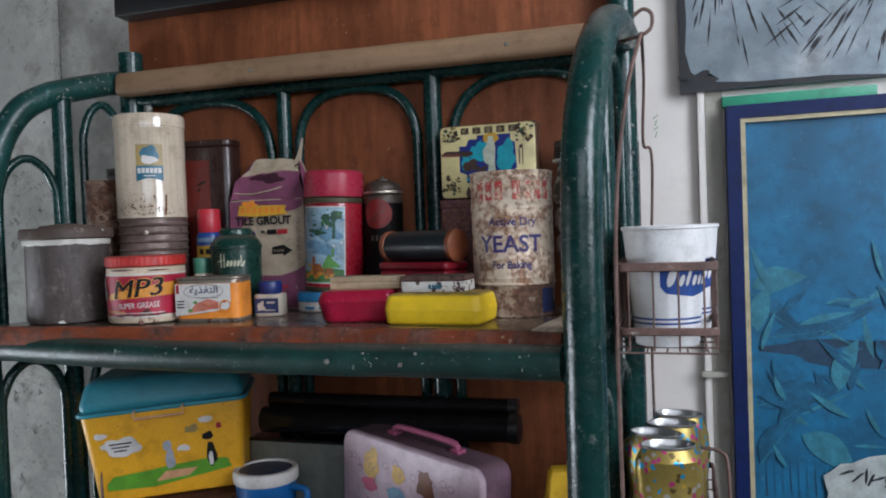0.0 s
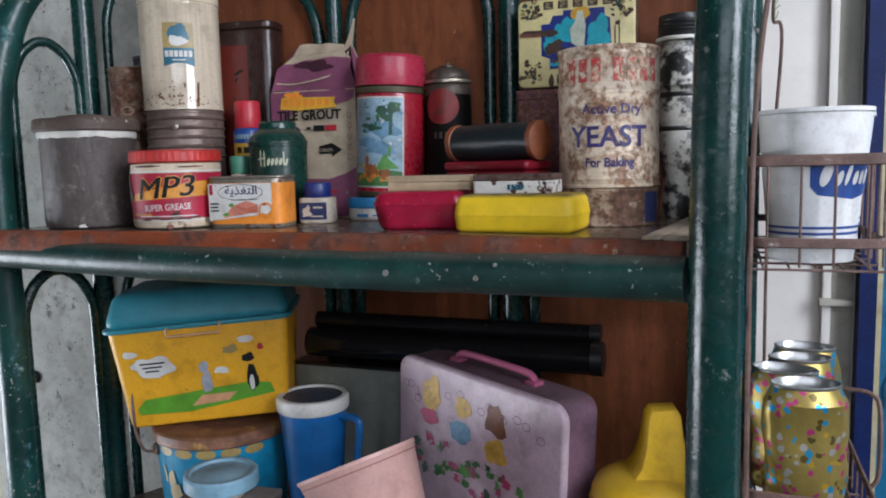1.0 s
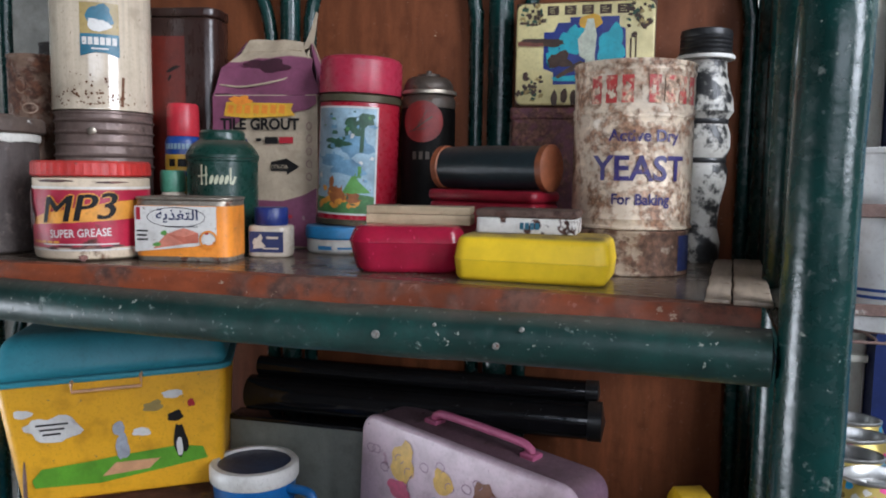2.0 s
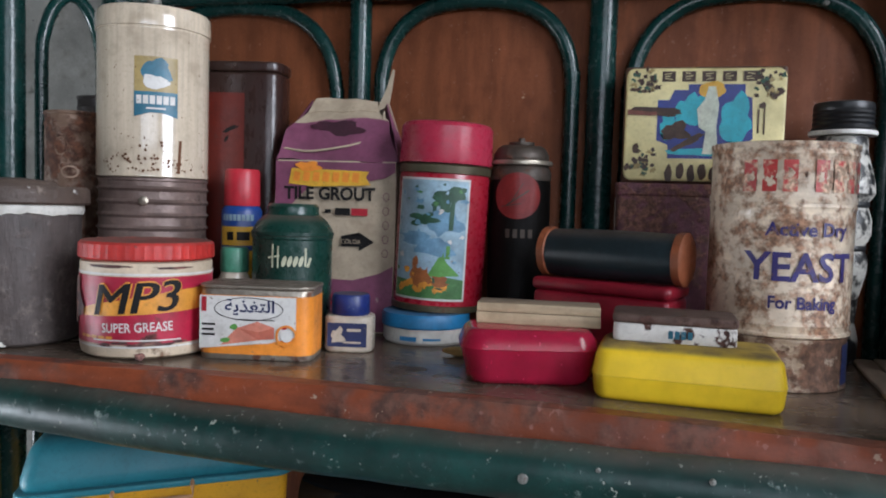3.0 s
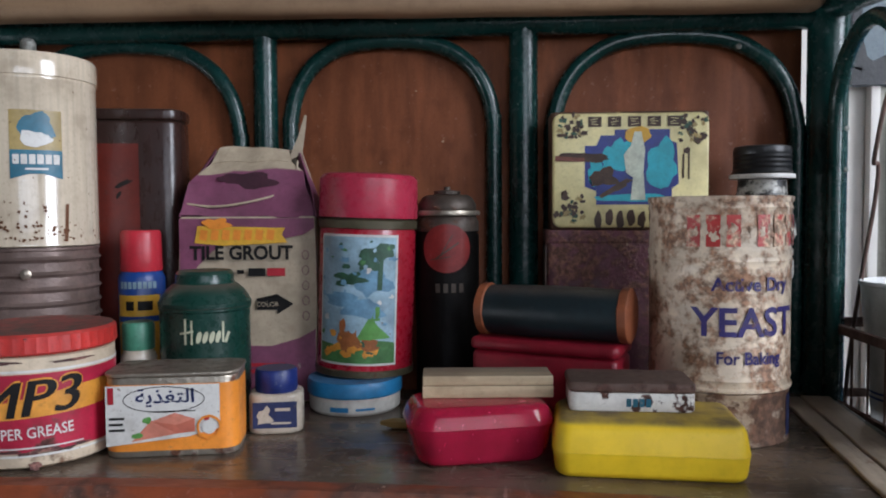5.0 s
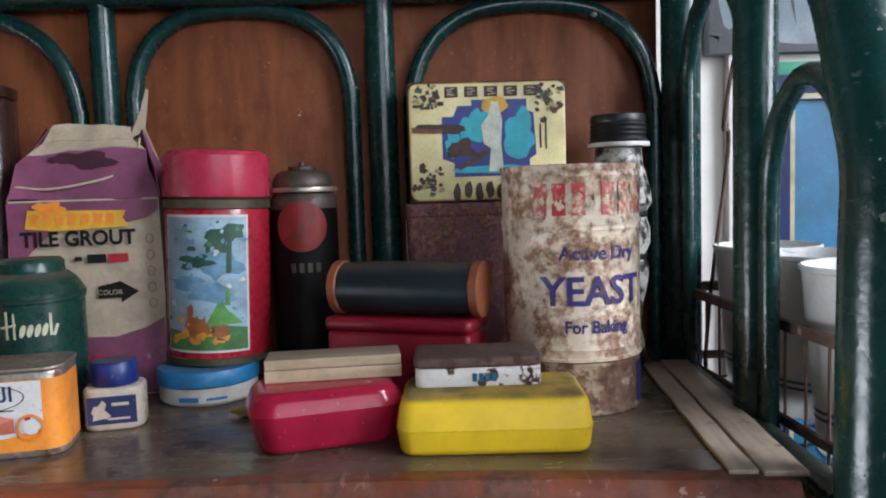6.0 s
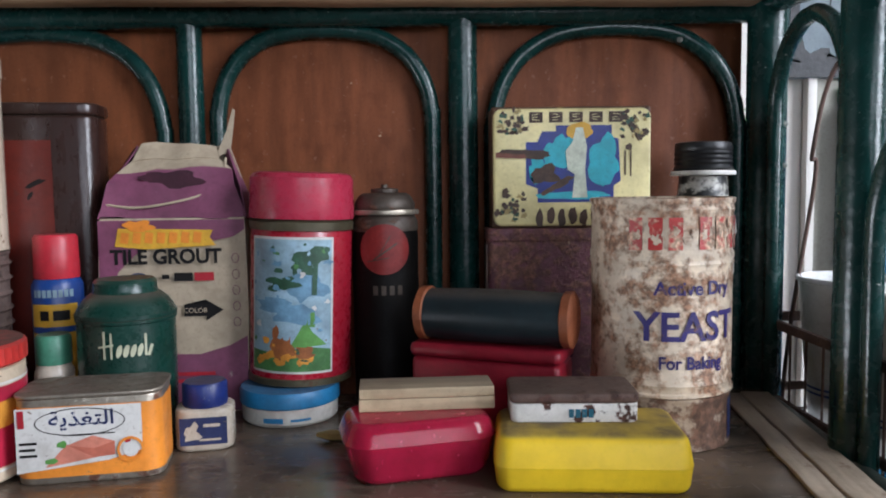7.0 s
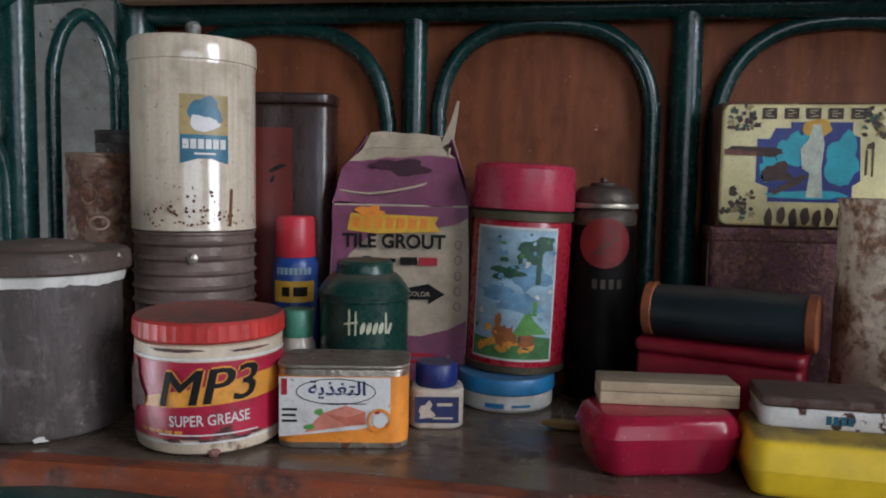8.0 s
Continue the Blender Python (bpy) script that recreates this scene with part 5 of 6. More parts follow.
for k in range(16):
    decal("wear_patch", [ell(-0.044 + 0.0066 * k, 0.1155 + 0.010 * noise.noise(Vector((k * 1.9, 3, 0))), 0.0028, 0.0036, 14, 1.0, k)], YEAST, yeast, r=R, off=0.0011 + 0.00002 * k)
text("Active Dry", 0.0133, 0.004, 0.0735, YBLUE, yeast, r=R, off=0.0009, fat=0.0003)
text("YEAST", 0.0285, 0.001, 0.0415, YBLUE, yeast, r=R, off=0.0009, fat=0.0006, wide=0.98)
text("For Baking", 0.0125, 0.002, 0.0215, YBLUE, yeast, r=R, off=0.0009, fat=0.0003, wide=0.9)

# black and white banded bottle
BOTTLE = mat("flaking_white_bottle", (0.50, 0.48, 0.43), 0.4, vary=0.16, scale=30, rust=0.5, rscale=60, rcol=(0.012, 0.012, 0.012), rough2=0.4, bump=0.2)
bottle = thing("banded_bottle", (-0.1165, 0.9885, SHELF), 0, "white bottle with flaking black bands and a black screw cap", "bottle")
part("bottle", lathe([(0, 0), (0.0195, 0), (0.021, 0.003), (0.0215, 0.02), (0.018, 0.035), (0.0195, 0.055), (0.0245, 0.078), (0.0255, 0.09), (0.0225, 0.0985), (0.0225, 0.101), (0.0268, 0.112), (0.0265, 0.125), (0.023, 0.1365), (0.0232, 0.139), (0.0285, 0.147), (0.0275, 0.158), (0.021, 0.182), (0.020, 0.196), (0, 0.196)], 48), BOTTLE, bottle)
part("black_band", lathe([(0.0226, 0.0965), (0.0237, 0.099), (0.0237, 0.101), (0.0226, 0.1035)], 40), BLACK, bottle)
part("black_band", lathe([(0.0233, 0.134), (0.0243, 0.1365), (0.0243, 0.139), (0.0233, 0.1415)], 40), BLACK, bottle)
part("collar", lathe([(0.0205, 0.1965), (0.027, 0.1968), (0.0275, 0.1985), (0.027, 0.2005), (0.0205, 0.2008)], 40), WHITE, bottle, "white plastic collar")
part("cap", lathe([(0, 0.201), (0.0235, 0.201), (0.0255, 0.2025), (0.0238, 0.2055), (0.0248, 0.2075), (0.0238, 0.2095), (0.0248, 0.2115), (0.0238, 0.2135), (0.0248, 0.2155), (0.0238, 0.2175), (0.0246, 0.220), (0.0235, 0.2245), (0.020, 0.2255), (0, 0.2255)], 48), BLACK, bottle, "black ridged screw cap")

# roll on a red case
ROLLBLUE = mat("blue_black_vinyl", (0.014, 0.024, 0.028), 0.38, vary=0.3, scale=18, dust=0.45, bump=0.35, bscale=30)
TERRA = mat("terracotta_leather", (0.26, 0.075, 0.028), 0.5, vary=0.25, scale=40, bump=0.3)
CASERED = mat("dull_red_vinyl", (0.28, 0.012, 0.026), 0.38, vary=0.25, scale=24, bump=0.3, bscale=50)
case = thing("red_case", (-0.3095, 0.9035, SHELF), -23, "dull red vinyl case under a dark roll", "case")
part("body", rbox(0.118, 0.046, 0.058, 0.004, 0.005), CASERED, case)
part("lid", rbox(0.121, 0.049, 0.0105, 0.004, 0.006, base=0.0583), CASERED, case)
roll = thing("vinyl_roll", (-0.3068, 0.8985, SHELF + 0.069), -23, "blue-black vinyl roll with terracotta end bands on the red case", "roll")
bm = lathe([(0, -0.060), (0.0175, -0.060), (0.0195, -0.058), (0.0205, -0.03), (0.0208, 0.0), (0.0202, 0.03), (0.0195, 0.058), (0.0175, 0.060), (0, 0.060)], 40, 0.03)
bmesh.ops.rotate(bm, cent=(0, 0, 0), matrix=Matrix.Rotation(radians(90), 3, "Y"), verts=bm.verts)
bmesh.ops.translate(bm, vec=(0, 0, 0.0206), verts=bm.verts)
part("roll", bm, ROLLBLUE, roll)
for s in (-1, 1):
    bm = lathe([(0, -0.0045), (0.0185, -0.0045), (0.0212, -0.003), (0.0212, 0.003), (0.0185, 0.0045), (0, 0.0045)], 40, 0.02)
    bmesh.ops.rotate(bm, cent=(0, 0, 0), matrix=Matrix.Rotation(radians(90), 3, "Y"), verts=bm.verts)
    bmesh.ops.translate(bm, vec=(0.0575 * s, 0, 0.0207), verts=bm.verts)
    part("end_band", bm, TERRA, roll, "terracotta leather end band")

# soap boxes with a wood block and a small tin on them
SOAPRED = mat("translucent_red_plastic", (0.70, 0.026, 0.085), 0.2, vary=0.14, scale=16, clear=0.55, coat=0.4, bump=0.05)
SOAPYEL = mat("yellow_plastic", (0.90, 0.60, 0.015), 0.48, grime=0.15, scuff=0.0, vary=0.1, scale=12, dust=0.95, bump=0.1, rust=0.02, rscale=120, rcol=(0.3, 0.2, 0.03))
sr = thing("red_soap_box", (-0.3665, 0.822, SHELF), 14, "translucent red plastic soap box under a wood block", "soap box")
part("base", rbox(0.088, 0.056, 0.026, 0.006, 0.016, taper=(1.14, 1.12), seg=4, rims="bottom"), SOAPRED, sr)
part("lid", rbox(0.1015, 0.0635, 0.0135, 0.0055, 0.0175, taper=(0.9, 0.88), base=0.0262, seg=4, rims="top"), SOAPRED, sr, "domed red lid")
wb = thing("wood_block", (-0.360, 0.834, SHELF + 0.0398), 4, "small pale two-layer wood block on the red soap box", "wood block")
part("block", rbox(0.091, 0.03, 0.0085, 0.0008), PALE, wb)
part("block", rbox(0.0905, 0.0303, 0.0068, 0.0008, base=0.0087), PALE, wb)
sy = thing("yellow_soap_box", (-0.2545, 0.8055, SHELF), -4, "bright yellow plastic soap box with a dusty top", "soap box")
part("base", rbox(0.1185, 0.070, 0.0165, 0.005, 0.010, taper=(1.03, 1.03), seg=4, rims="bottom"), SOAPYEL, sy)
part("lid", rbox(0.1228, 0.0728, 0.0195, 0.0065, 0.011, taper=(0.95, 0.9), base=0.0167, seg=4, rims="top"), SOAPYEL, sy, "yellow lid brown with dust on top")
WTIN = mat("rusted_white_tin", (0.78, 0.75, 0.70), 0.4, vary=0.1, scale=24, rust=0.33, rscale=85, rcol=(0.085, 0.035, 0.024), bump=0.3, edge=0.02)
WTINTOP = mat("rusted_brown_lid", (0.13, 0.075, 0.058), 0.5, vary=0.3, scale=30, rust=0.35, rscale=70, rcol=(0.07, 0.032, 0.024), bump=0.4, dust=0.6)
wt = thing("pastille_tin", (-0.263, 0.822, SHELF + 0.0363), -2, "small rusty white hinged tin on the yellow soap box", "tin")
part("base", rbox(0.082, 0.046, 0.0125, 0.0012, 0.006), WTIN, wt)
part("lid", rbox(0.0835, 0.0475, 0.0065, 0.0018, 0.0065, base=0.0126), WTINTOP, wt, "rust-brown hinged lid")
decal("print_bars", [rect(-0.004 + 0.0042 * i, 0.0035, -0.0008 + 0.0042 * i, 0.009) for i in range(4)], TEALINK, wt, y=-0.023)
pencil = thing("pencil_stub", (-0.4235, 0.878, SHELF), -8, "short ochre pencil stub on the shelf", "pencil")
bm = lathe([(0, -0.02), (0.0015, -0.02), (0.0042, -0.010), (0.0042, 0.02), (0, 0.02)], 6)
bmesh.ops.rotate(bm, cent=(0, 0, 0), matrix=Matrix.Rotation(radians(90), 3, "Y"), verts=bm.verts)
bmesh.ops.translate(bm, vec=(0, 0, 0.0042), verts=bm.verts)
part("pencil", bm, GILT, pencil)

# ---- things on the lower shelf ----
LOWER, RAISE = 0.70, 0.052


def raised(ob):
    """Parts drawn above a deeper foot."""
    for o in ob.children:
        o.location.z += RAISE


PAILBLUE = mat("printed_blue_tin", (0.012, 0.25, 0.44), 0.38, vary=0.2, scale=16, rust=0.1, rscale=50, bump=0.15, chips=0.38, cscale=260, ccol=(0.22, 0.15, 0.10))
PAILLID = mat("scuffed_patterned_lid", (0.20, 0.09, 0.05), 0.5, vary=0.45, scale=40, rust=0.35, rscale=45, rcol=(0.30, 0.16, 0.05), bump=0.3)
pail = thing("tin_pail", (-0.70, 0.902, LOWER), 22, "blue printed tin pail with a scuffed lid and wire handle", "pail")
part("pail", lathe([(0, -RAISE), (0.0765, -RAISE), (0.0785, 0.003 - RAISE), (0.0875, 0.078), (0, 0.078)], 64), PAILBLUE, pail)
part("lid", lathe([(0, 0.0782), (0.0900, 0.0782), (0.0915, 0.080), (0.0910, 0.0915), (0.0885, 0.094), (0, 0.0945)], 64), PAILLID, pail, "brown and orange scuffed lid")
decal("banner_print", [[(-0.03, 0.030), (0.045, 0.034), (0.039, 0.043), (0.045, 0.053), (-0.03, 0.050), (-0.024, 0.041)]], YELLOWINK, pail, r=0.0855, off=0.0012)
decal("awning_print", [ell(-0.06 + 0.03 * i, 0.072, 0.013, 0.006, 16) for i in range(5)], GILT, pail, r=0.0865, off=0.0012)
decal("pale_shape_print", [ell(-0.052, 0.036, 0.007, 0.010, 14, 0.4, 2), ell(-0.045, 0.018, 0.010, 0.013, 14, 0.4, 3), turned(rect(-0.066, 0.030, -0.062, 0.052), 15, -0.064, 0.04)], GILT, pail, r=0.085, off=0.0012)
for a in (-150, 30):
    bm = lathe([(0, 0), (0.008, 0), (0.0085, 0.003), (0.005, 0.006), (0, 0.006)], 20)
    bmesh.ops.rotate(bm, cent=(0, 0, 0), matrix=Matrix.Rotation(radians(90), 3, "Y"), verts=bm.verts)
    bmesh.ops.translate(bm, vec=(0.0865, 0, 0.066), verts=bm.verts)
    bmesh.ops.rotate(bm, cent=(0, 0, 0), matrix=Matrix.Rotation(radians(a), 3, "Z"), verts=bm.verts)
    part("handle_ear", bm, RUSTY, pail, "rusty round handle ear")
c, s = math.cos(radians(-150)), math.sin(radians(-150))
part("wire_handle", tube([(c * 0.093, s * 0.093, 0.064), (c * 0.104, s * 0.104, 0.07), (c * 0.112, s * 0.112, 0.10), (c * 0.112, s * 0.112, 0.15), (c * 0.110, s * 0.110, 0.19)], 0.002, 8), WIRE, pail, "thin rusty bail wire")
raised(pail)

COOLYEL = mat("cooler_yellow_plastic", (0.80, 0.40, 0.015), 0.42, vary=0.08, scale=8, bump=0.06, chips=0.38, cscale=260, ccol=(0.22, 0.15, 0.10))
COOLBLUE = mat("cooler_turquoise_plastic", (0.04, 0.28, 0.35), 0.42, vary=0.14, scale=9, bump=0.06, dust=0.25)
GRASS = mat("grass_green_print", (0.11, 0.33, 0.02), 0.45, vary=0.12, scale=30)
GREYINK = mat("grey_print", (0.36, 0.38, 0.42), 0.45, vary=0.12, scale=60)
PEACH = mat("peach_print", (0.62, 0.32, 0.16), 0.45, vary=0.12, scale=60)
cool = thing("picnic_cooler", (-0.7135, 0.913, 0.8555), 26, "small yellow picnic cooler box with a turquoise lid on a pail", "cooler", tip=(0, -3.4))
cool_box = part("box", rbox(0.200, 0.128, 0.128, 0.004, 0.012, taper=(1.13, 1.12), seg=4), COOLYEL, cool)
bm = rbox(0.234, 0.152, 0.046, 0.014, 0.016, taper=(0.88, 0.80), base=0.1285, seg=5)
part("lid", bm, COOLBLUE, cool, "turquoise hip-shaped lid")
part("lid_rim", rbox(0.236, 0.154, 0.006, 0.002, 0.017, base=0.1255), COOLBLUE, cool)
part("clasp_handle", tube([(-0.036, -0.0745, 0.128), (-0.036, -0.081, 0.126), (-0.036, -0.081, 0.118), (0.030, -0.081, 0.118), (0.030, -0.081, 0.128), (0.030, -0.0745, 0.130)], 0.0018, 8, 2, smooth=False), PEACH, cool, "thin orange plastic catch")
for name, shp, m, off in (("grass_print", [[(-0.083, 0.018), (-0.085, 0.026), (-0.075, 0.037), (-0.03, 0.040), (0.0, 0.043), (0.06, 0.047), (0.083, 0.043), (0.087, 0.030), (0.05, 0.025), (-0.02, 0.016)]], GRASS, 0.0035),
                          ("speech_cloud_print", [ell(-0.06, 0.079, 0.024, 0.0135, 24, 0.5, 3)], WHITE, 0.0055),
                          ("cloud_print", [ell(-0.086, 0.097, 0.010, 0.0045, 16, 0.5, 5)], WHITE, 0.007),
                          ("cloud_print", [ell(0.058, 0.104, 0.011, 0.0045, 16, 0.5, 7)], WHITE, 0.0072),
                          ("cloud_print", [ell(0.024, 0.066, 0.010, 0.004, 16, 0.5, 9)], WHITE, 0.005),
                          ("mat_print", [[(-0.018, 0.023), (0.028, 0.026), (0.040, 0.036), (-0.004, 0.036)]], PEACH, 0.0042),
                          ("grey_shape_print", [ell(0.004, 0.052, 0.007, 0.013, 16, 0.4, 2)], GREYINK, 0.0046),
                          ("grey_shape_print", [ell(0.002, 0.072, 0.006, 0.008, 16, 0.3, 4)], GREYINK, 0.0054),
                          ("black_shape_print", [ell(0.061, 0.052, 0.007, 0.017, 16, 0.4, 6)], INKBLACK, 0.0046),
                          ("white_shape_print", [ell(0.060, 0.046, 0.0035, 0.010, 14, 0.3, 8)], WHITE, 0.0050),
                          ("black_shape_print", [ell(0.058, 0.079, 0.008, 0.006, 16, 0.5, 1)], INKBLACK, 0.0056),
                          ("yellow_shape_print", [ell(0.037, 0.092, 0.010, 0.006, 16, 0.7, 1)], GILT, 0.0066),
                          ("red_shape_print", [ell(0.075, 0.092, 0.004, 0.004, 12, 0.5, 2)], INKRED, 0.0066)):
    decal(name, shp, m, cool_box, y=-0.0645, off=off)
for i in range(3):
    decal("small_print", [rect(-0.076 + 0.003 * i, 0.0825 - 0.005 * i, -0.045 - 0.004 * i, 0.0845 - 0.005 * i)], INKBLACK, cool_box, y=-0.0645, off=0.0062)

MUGBLUE = mat("blue_mug_plastic", (0.008, 0.12, 0.36), 0.4, vary=0.15, scale=14, bump=0.06)
MUGDARK = mat("navy_lid_plastic", (0.012, 0.045, 0.11), 0.35, vary=0.2, scale=20, dust=0.4)
mug = thing("insulated_mug", (-0.5605, 0.9035, LOWER), -8, "blue insulated mug with a cream rim and navy lid", "mug")
part("body", lathe([(0, -RAISE), (0.028, -RAISE), (0.030, 0.002 - RAISE), (0.0435, 0.118), (0, 0.118)], 56), MUGBLUE, mug)
part("rim", lathe([(0.040, 0.1175), (0.0455, 0.118), (0.0465, 0.120), (0.0465, 0.132), (0.0445, 0.135), (0.039, 0.1355), (0.038, 0.131)], 56), WHITE, mug, "cream-white thick rim")
part("lid", lathe([(0, 0.1305), (0.0385, 0.1305), (0.0385, 0.1325), (0.036, 0.133), (0, 0.1325)], 56), MUGDARK, mug, "navy recessed lid")
part("handle", tube([(0.040, 0, 0.111), (0.060, 0, 0.112), (0.0695, 0, 0.109), (0.0715, 0, 0.100), (0.068, 0, 0.072), (0.0645, 0, 0.050), (0.058, 0, 0.043), (0.034, 0, 0.041)], 0.0048, 12), MUGBLUE, mug)
raised(mug)

GREYBOX = mat("grey_card_box", (0.20, 0.18, 0.16), 0.7, vary=0.2, scale=14, bump=0.2, dust=0.5)
gb = thing("grey_box", (-0.6085, 0.785, LOWER), 4, "low grey cardboard box under a blue-lidded jar", "box")
part("box", rbox(0.105, 0.058, 0.036 + RAISE, 0.0015, base=-RAISE), GREYBOX, gb)
part("lid", rbox(0.108, 0.061, 0.008, 0.0015, base=0.0362), GREYBOX, gb)
raised(gb)
PALEBLUE = mat("pale_blue_plastic", (0.20, 0.36, 0.46), 0.45, vary=0.15, scale=20, dust=0.35, bump=0.08)
bj = thing("blue_lid_jar", (-0.616, 0.783, 0.7965), 0, "squat jar with a pale blue screw lid on a grey box", "jar")
part("jar", lathe([(0, 0), (0.026, 0), (0.0285, 0.003), (0.0285, 0.012), (0, 0.012)], 48), JARGLASS, bj)
part("lid", lathe([(0, 0.0122), (0.0415, 0.0122), (0.0428, 0.014), (0.0425, 0.0275), (0.0405, 0.030), (0.036, 0.0298), (0.0345, 0.0268), (0.020, 0.0268), (0.0185, 0.0278), (0, 0.0278)], 56), PALEBLUE, bj, "pale blue ringed screw lid")

PINK = mat("pale_pink_plastic", (0.56, 0.33, 0.29), 0.42, vary=0.06, scale=10, bump=0.04)
PINKLINE = mat("dark_pink_line", (0.30, 0.13, 0.11), 0.5, vary=0.15, scale=40)
pinkcup = thing("pink_bucket", (-0.392, 0.760, 0.7735), 0, "pale pink plastic bucket tipped against other things", "bucket", tip=(-9.9, -25.6))
part("bucket", lathe([(0, -0.054), (0.040, -0.054), (0.042, -0.052), (0.0645, 0.094), (0.0665, 0.0965), (0.0665, 0.100), (0.0635, 0.100), (0.0405, -0.048), (0, -0.049)], 56), PINK, pinkcup)
part("rim_line", lathe([(0.0630, 0.0895), (0.0642, 0.090), (0.0644, 0.0912), (0.0632, 0.0917)], 56), PINKLINE, pinkcup, "dark pink line under the rim")

LILAC = mat("lilac_tin", (0.56, 0.42, 0.48), 0.42, vary=0.12, scale=30, rust=0.16, rscale=45, rcol=(0.26, 0.15, 0.19), scuff=0.25, chips=0.34, cscale=120, ccol=(0.12, 0.06, 0.07), bump=0.25, bscale=70)
# Body colour is darker than the lilac front; dust on upward faces only.
LILACSIDE = mat("dark_dusty_lilac_side", (0.16, 0.085, 0.12), 0.5, vary=0.3, scale=30, rust=0.25, rscale=50, rcol=(0.05, 0.03, 0.035), dust=0.4)
HANDLEPINK = mat("pink_handle_plastic", (0.42, 0.10, 0.19), 0.4, vary=0.15, scale=30)
BLOND = mat("golden_print", (0.66, 0.40, 0.07), 0.45, vary=0.2, scale=60)
CHEST = mat("chestnut_print", (0.17, 0.055, 0.02), 0.45, vary=0.2, scale=60)
ROSE = mat("rose_print", (0.48, 0.06, 0.14), 0.45, vary=0.25, scale=60)
lunch = thing("lunch_box", (-0.329, 0.913, LOWER + 0.0072), -26.5, "lilac pressed-tin lunch box with pink handle and floral print", "lunch box", tip=(0, 3.0))
bm = rbox(0.262, 0.226, 0.056, 0.006, 0.02, seg=4)
bmesh.ops.rotate(bm, cent=(0, 0, 0), matrix=Matrix.Rotation(radians(90), 3, "X"), verts=bm.verts)
bmesh.ops.translate(bm, vec=(0, 0.028, 0.061), verts=bm.verts)
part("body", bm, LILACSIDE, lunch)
bm = rbox(0.264, 0.228, 0.012, 0.005, 0.021, seg=4)
bmesh.ops.rotate(bm, cent=(0, 0, 0), matrix=Matrix.Rotation(radians(90), 3, "X"), verts=bm.verts)
bmesh.ops.translate(bm, vec=(0, -0.022, 0.061), verts=bm.verts)
lunch_front = part("front_panel", bm, LILAC, lunch, "lilac embossed front")
part("handle", tube([(-0.060, 0.002, 0.1760), (-0.058, 0.002, 0.1820), (-0.04, 0.002, 0.1855), (0.04, 0.002, 0.1855), (0.058, 0.002, 0.1820), (0.060, 0.002, 0.1760)], 0.0042, 10, 5), HANDLEPINK, lunch, "pink plastic carrying handle")
for x in (-0.060, 0.060):
    part("handle_mount", box(x - 0.008, -0.006, 0.1735, x + 0.008, 0.010, 0.1785, 0.001), HANDLEPINK, lunch)
fy = -0.0341
for name, shp, m, off in (("golden_shape_print", ell(-0.052, 0.102, 0.016, 0.023, 18, 0.5, 1), BLOND, 0.0005), ("rose_shape_print", ell(-0.055, 0.074, 0.015, 0.010, 16, 0.4, 3), ROSE, 0.0009),
                          ("golden_shape_print", ell(0.003, 0.100, 0.014, 0.013, 18, 0.4, 5), BLOND, 0.0005), ("blue_shape_print", ell(0.000, 0.070, 0.019, 0.014, 16, 0.5, 7), PICBLUE, 0.0006),
                          ("chestnut_shape_print", ell(0.055, 0.098, 0.017, 0.016, 18, 0.6, 9), CHEST, 0.0005), ("yellow_shape_print", ell(0.055, 0.062, 0.018, 0.014, 16, 0.5, 2), BLOND, 0.0006)):
    decal(name, [[(u - 0.018, v + 0.034) for u, v in shp]], m, lunch_front, y=fy, off=off)
rnd = random.Random(21)
for k in range(52):
    u = rnd.uniform(-0.095, 0.085)
    v = 0.035 + 0.045 * rnd.random() - 0.15 * u * rnd.random()
    decal("flower_print", [ell(u, v, rnd.uniform(0.0035, 0.0085), rnd.uniform(0.0035, 0.0075), 12, 1.0, k)], (ROSE, PICGREEN, HANDLEPINK, LEAF, LILAC, PICDARK)[k % 6], lunch_front, y=fy, off=0.001 + 0.00005 * k)
for k in range(14):
    u, v = -0.115 + 0.23 * ((k * 0.618) % 1), 0.140 + 0.026 * noise.noise(Vector((k * 2.3, 9, 0)))
    decal("swirl_print", ring_shape(u, v, 0.006, 0.005, 0.0009, 10), mat("mauve_swirl", (0.24, 0.13, 0.19), 0.45) if k == 0 else bpy.data.materials["mauve_swirl"], lunch_front, y=fy, off=0.0004)

raised(lunch)
YBOT = mat("yellow_bottle_plastic", (0.66, 0.40, 0.010), 0.38, vary=0.1, scale=12, dust=0.3)
W = 1.2
sippy = thing("yellow_jug", (-0.1365, 0.841, LOWER), 15, "bright yellow plastic jug with a spouted cap", "jug")
part("body", lathe([(0, -RAISE), (0.041 * W, -RAISE), (0.0435 * W, 0.003 - RAISE), (0.0475 * W, 0.056), (0.047 * W, 0.060), (0, 0.060)], 48), WHITE, sippy)
part("collar", lathe([(0, 0.0605), (0.0475 * W, 0.0605), (0.0487 * W, 0.063), (0.0487 * W, 0.080), (0.046 * W, 0.0825), (0, 0.0825)], 48), YBOT, sippy)
part("cap", lathe([(0, 0.0826), (0.0465 * W, 0.0826), (0.0468 * W, 0.090), (0.043 * W, 0.100), (0.030 * W, 0.110), (0, 0.116)], 48), YBOT, sippy, "domed yellow cap")
bm = bmesh.new()
outline = [(-0.036, 0.098), (-0.022, 0.108), (-0.012, 0.121), (-0.006, 0.140), (-0.002, 0.170), (0.002, 0.177), (0.026, 0.178), (0.030, 0.172), (0.034, 0.140), (0.042, 0.120), (0.050, 0.102), (0.050, 0.098)]
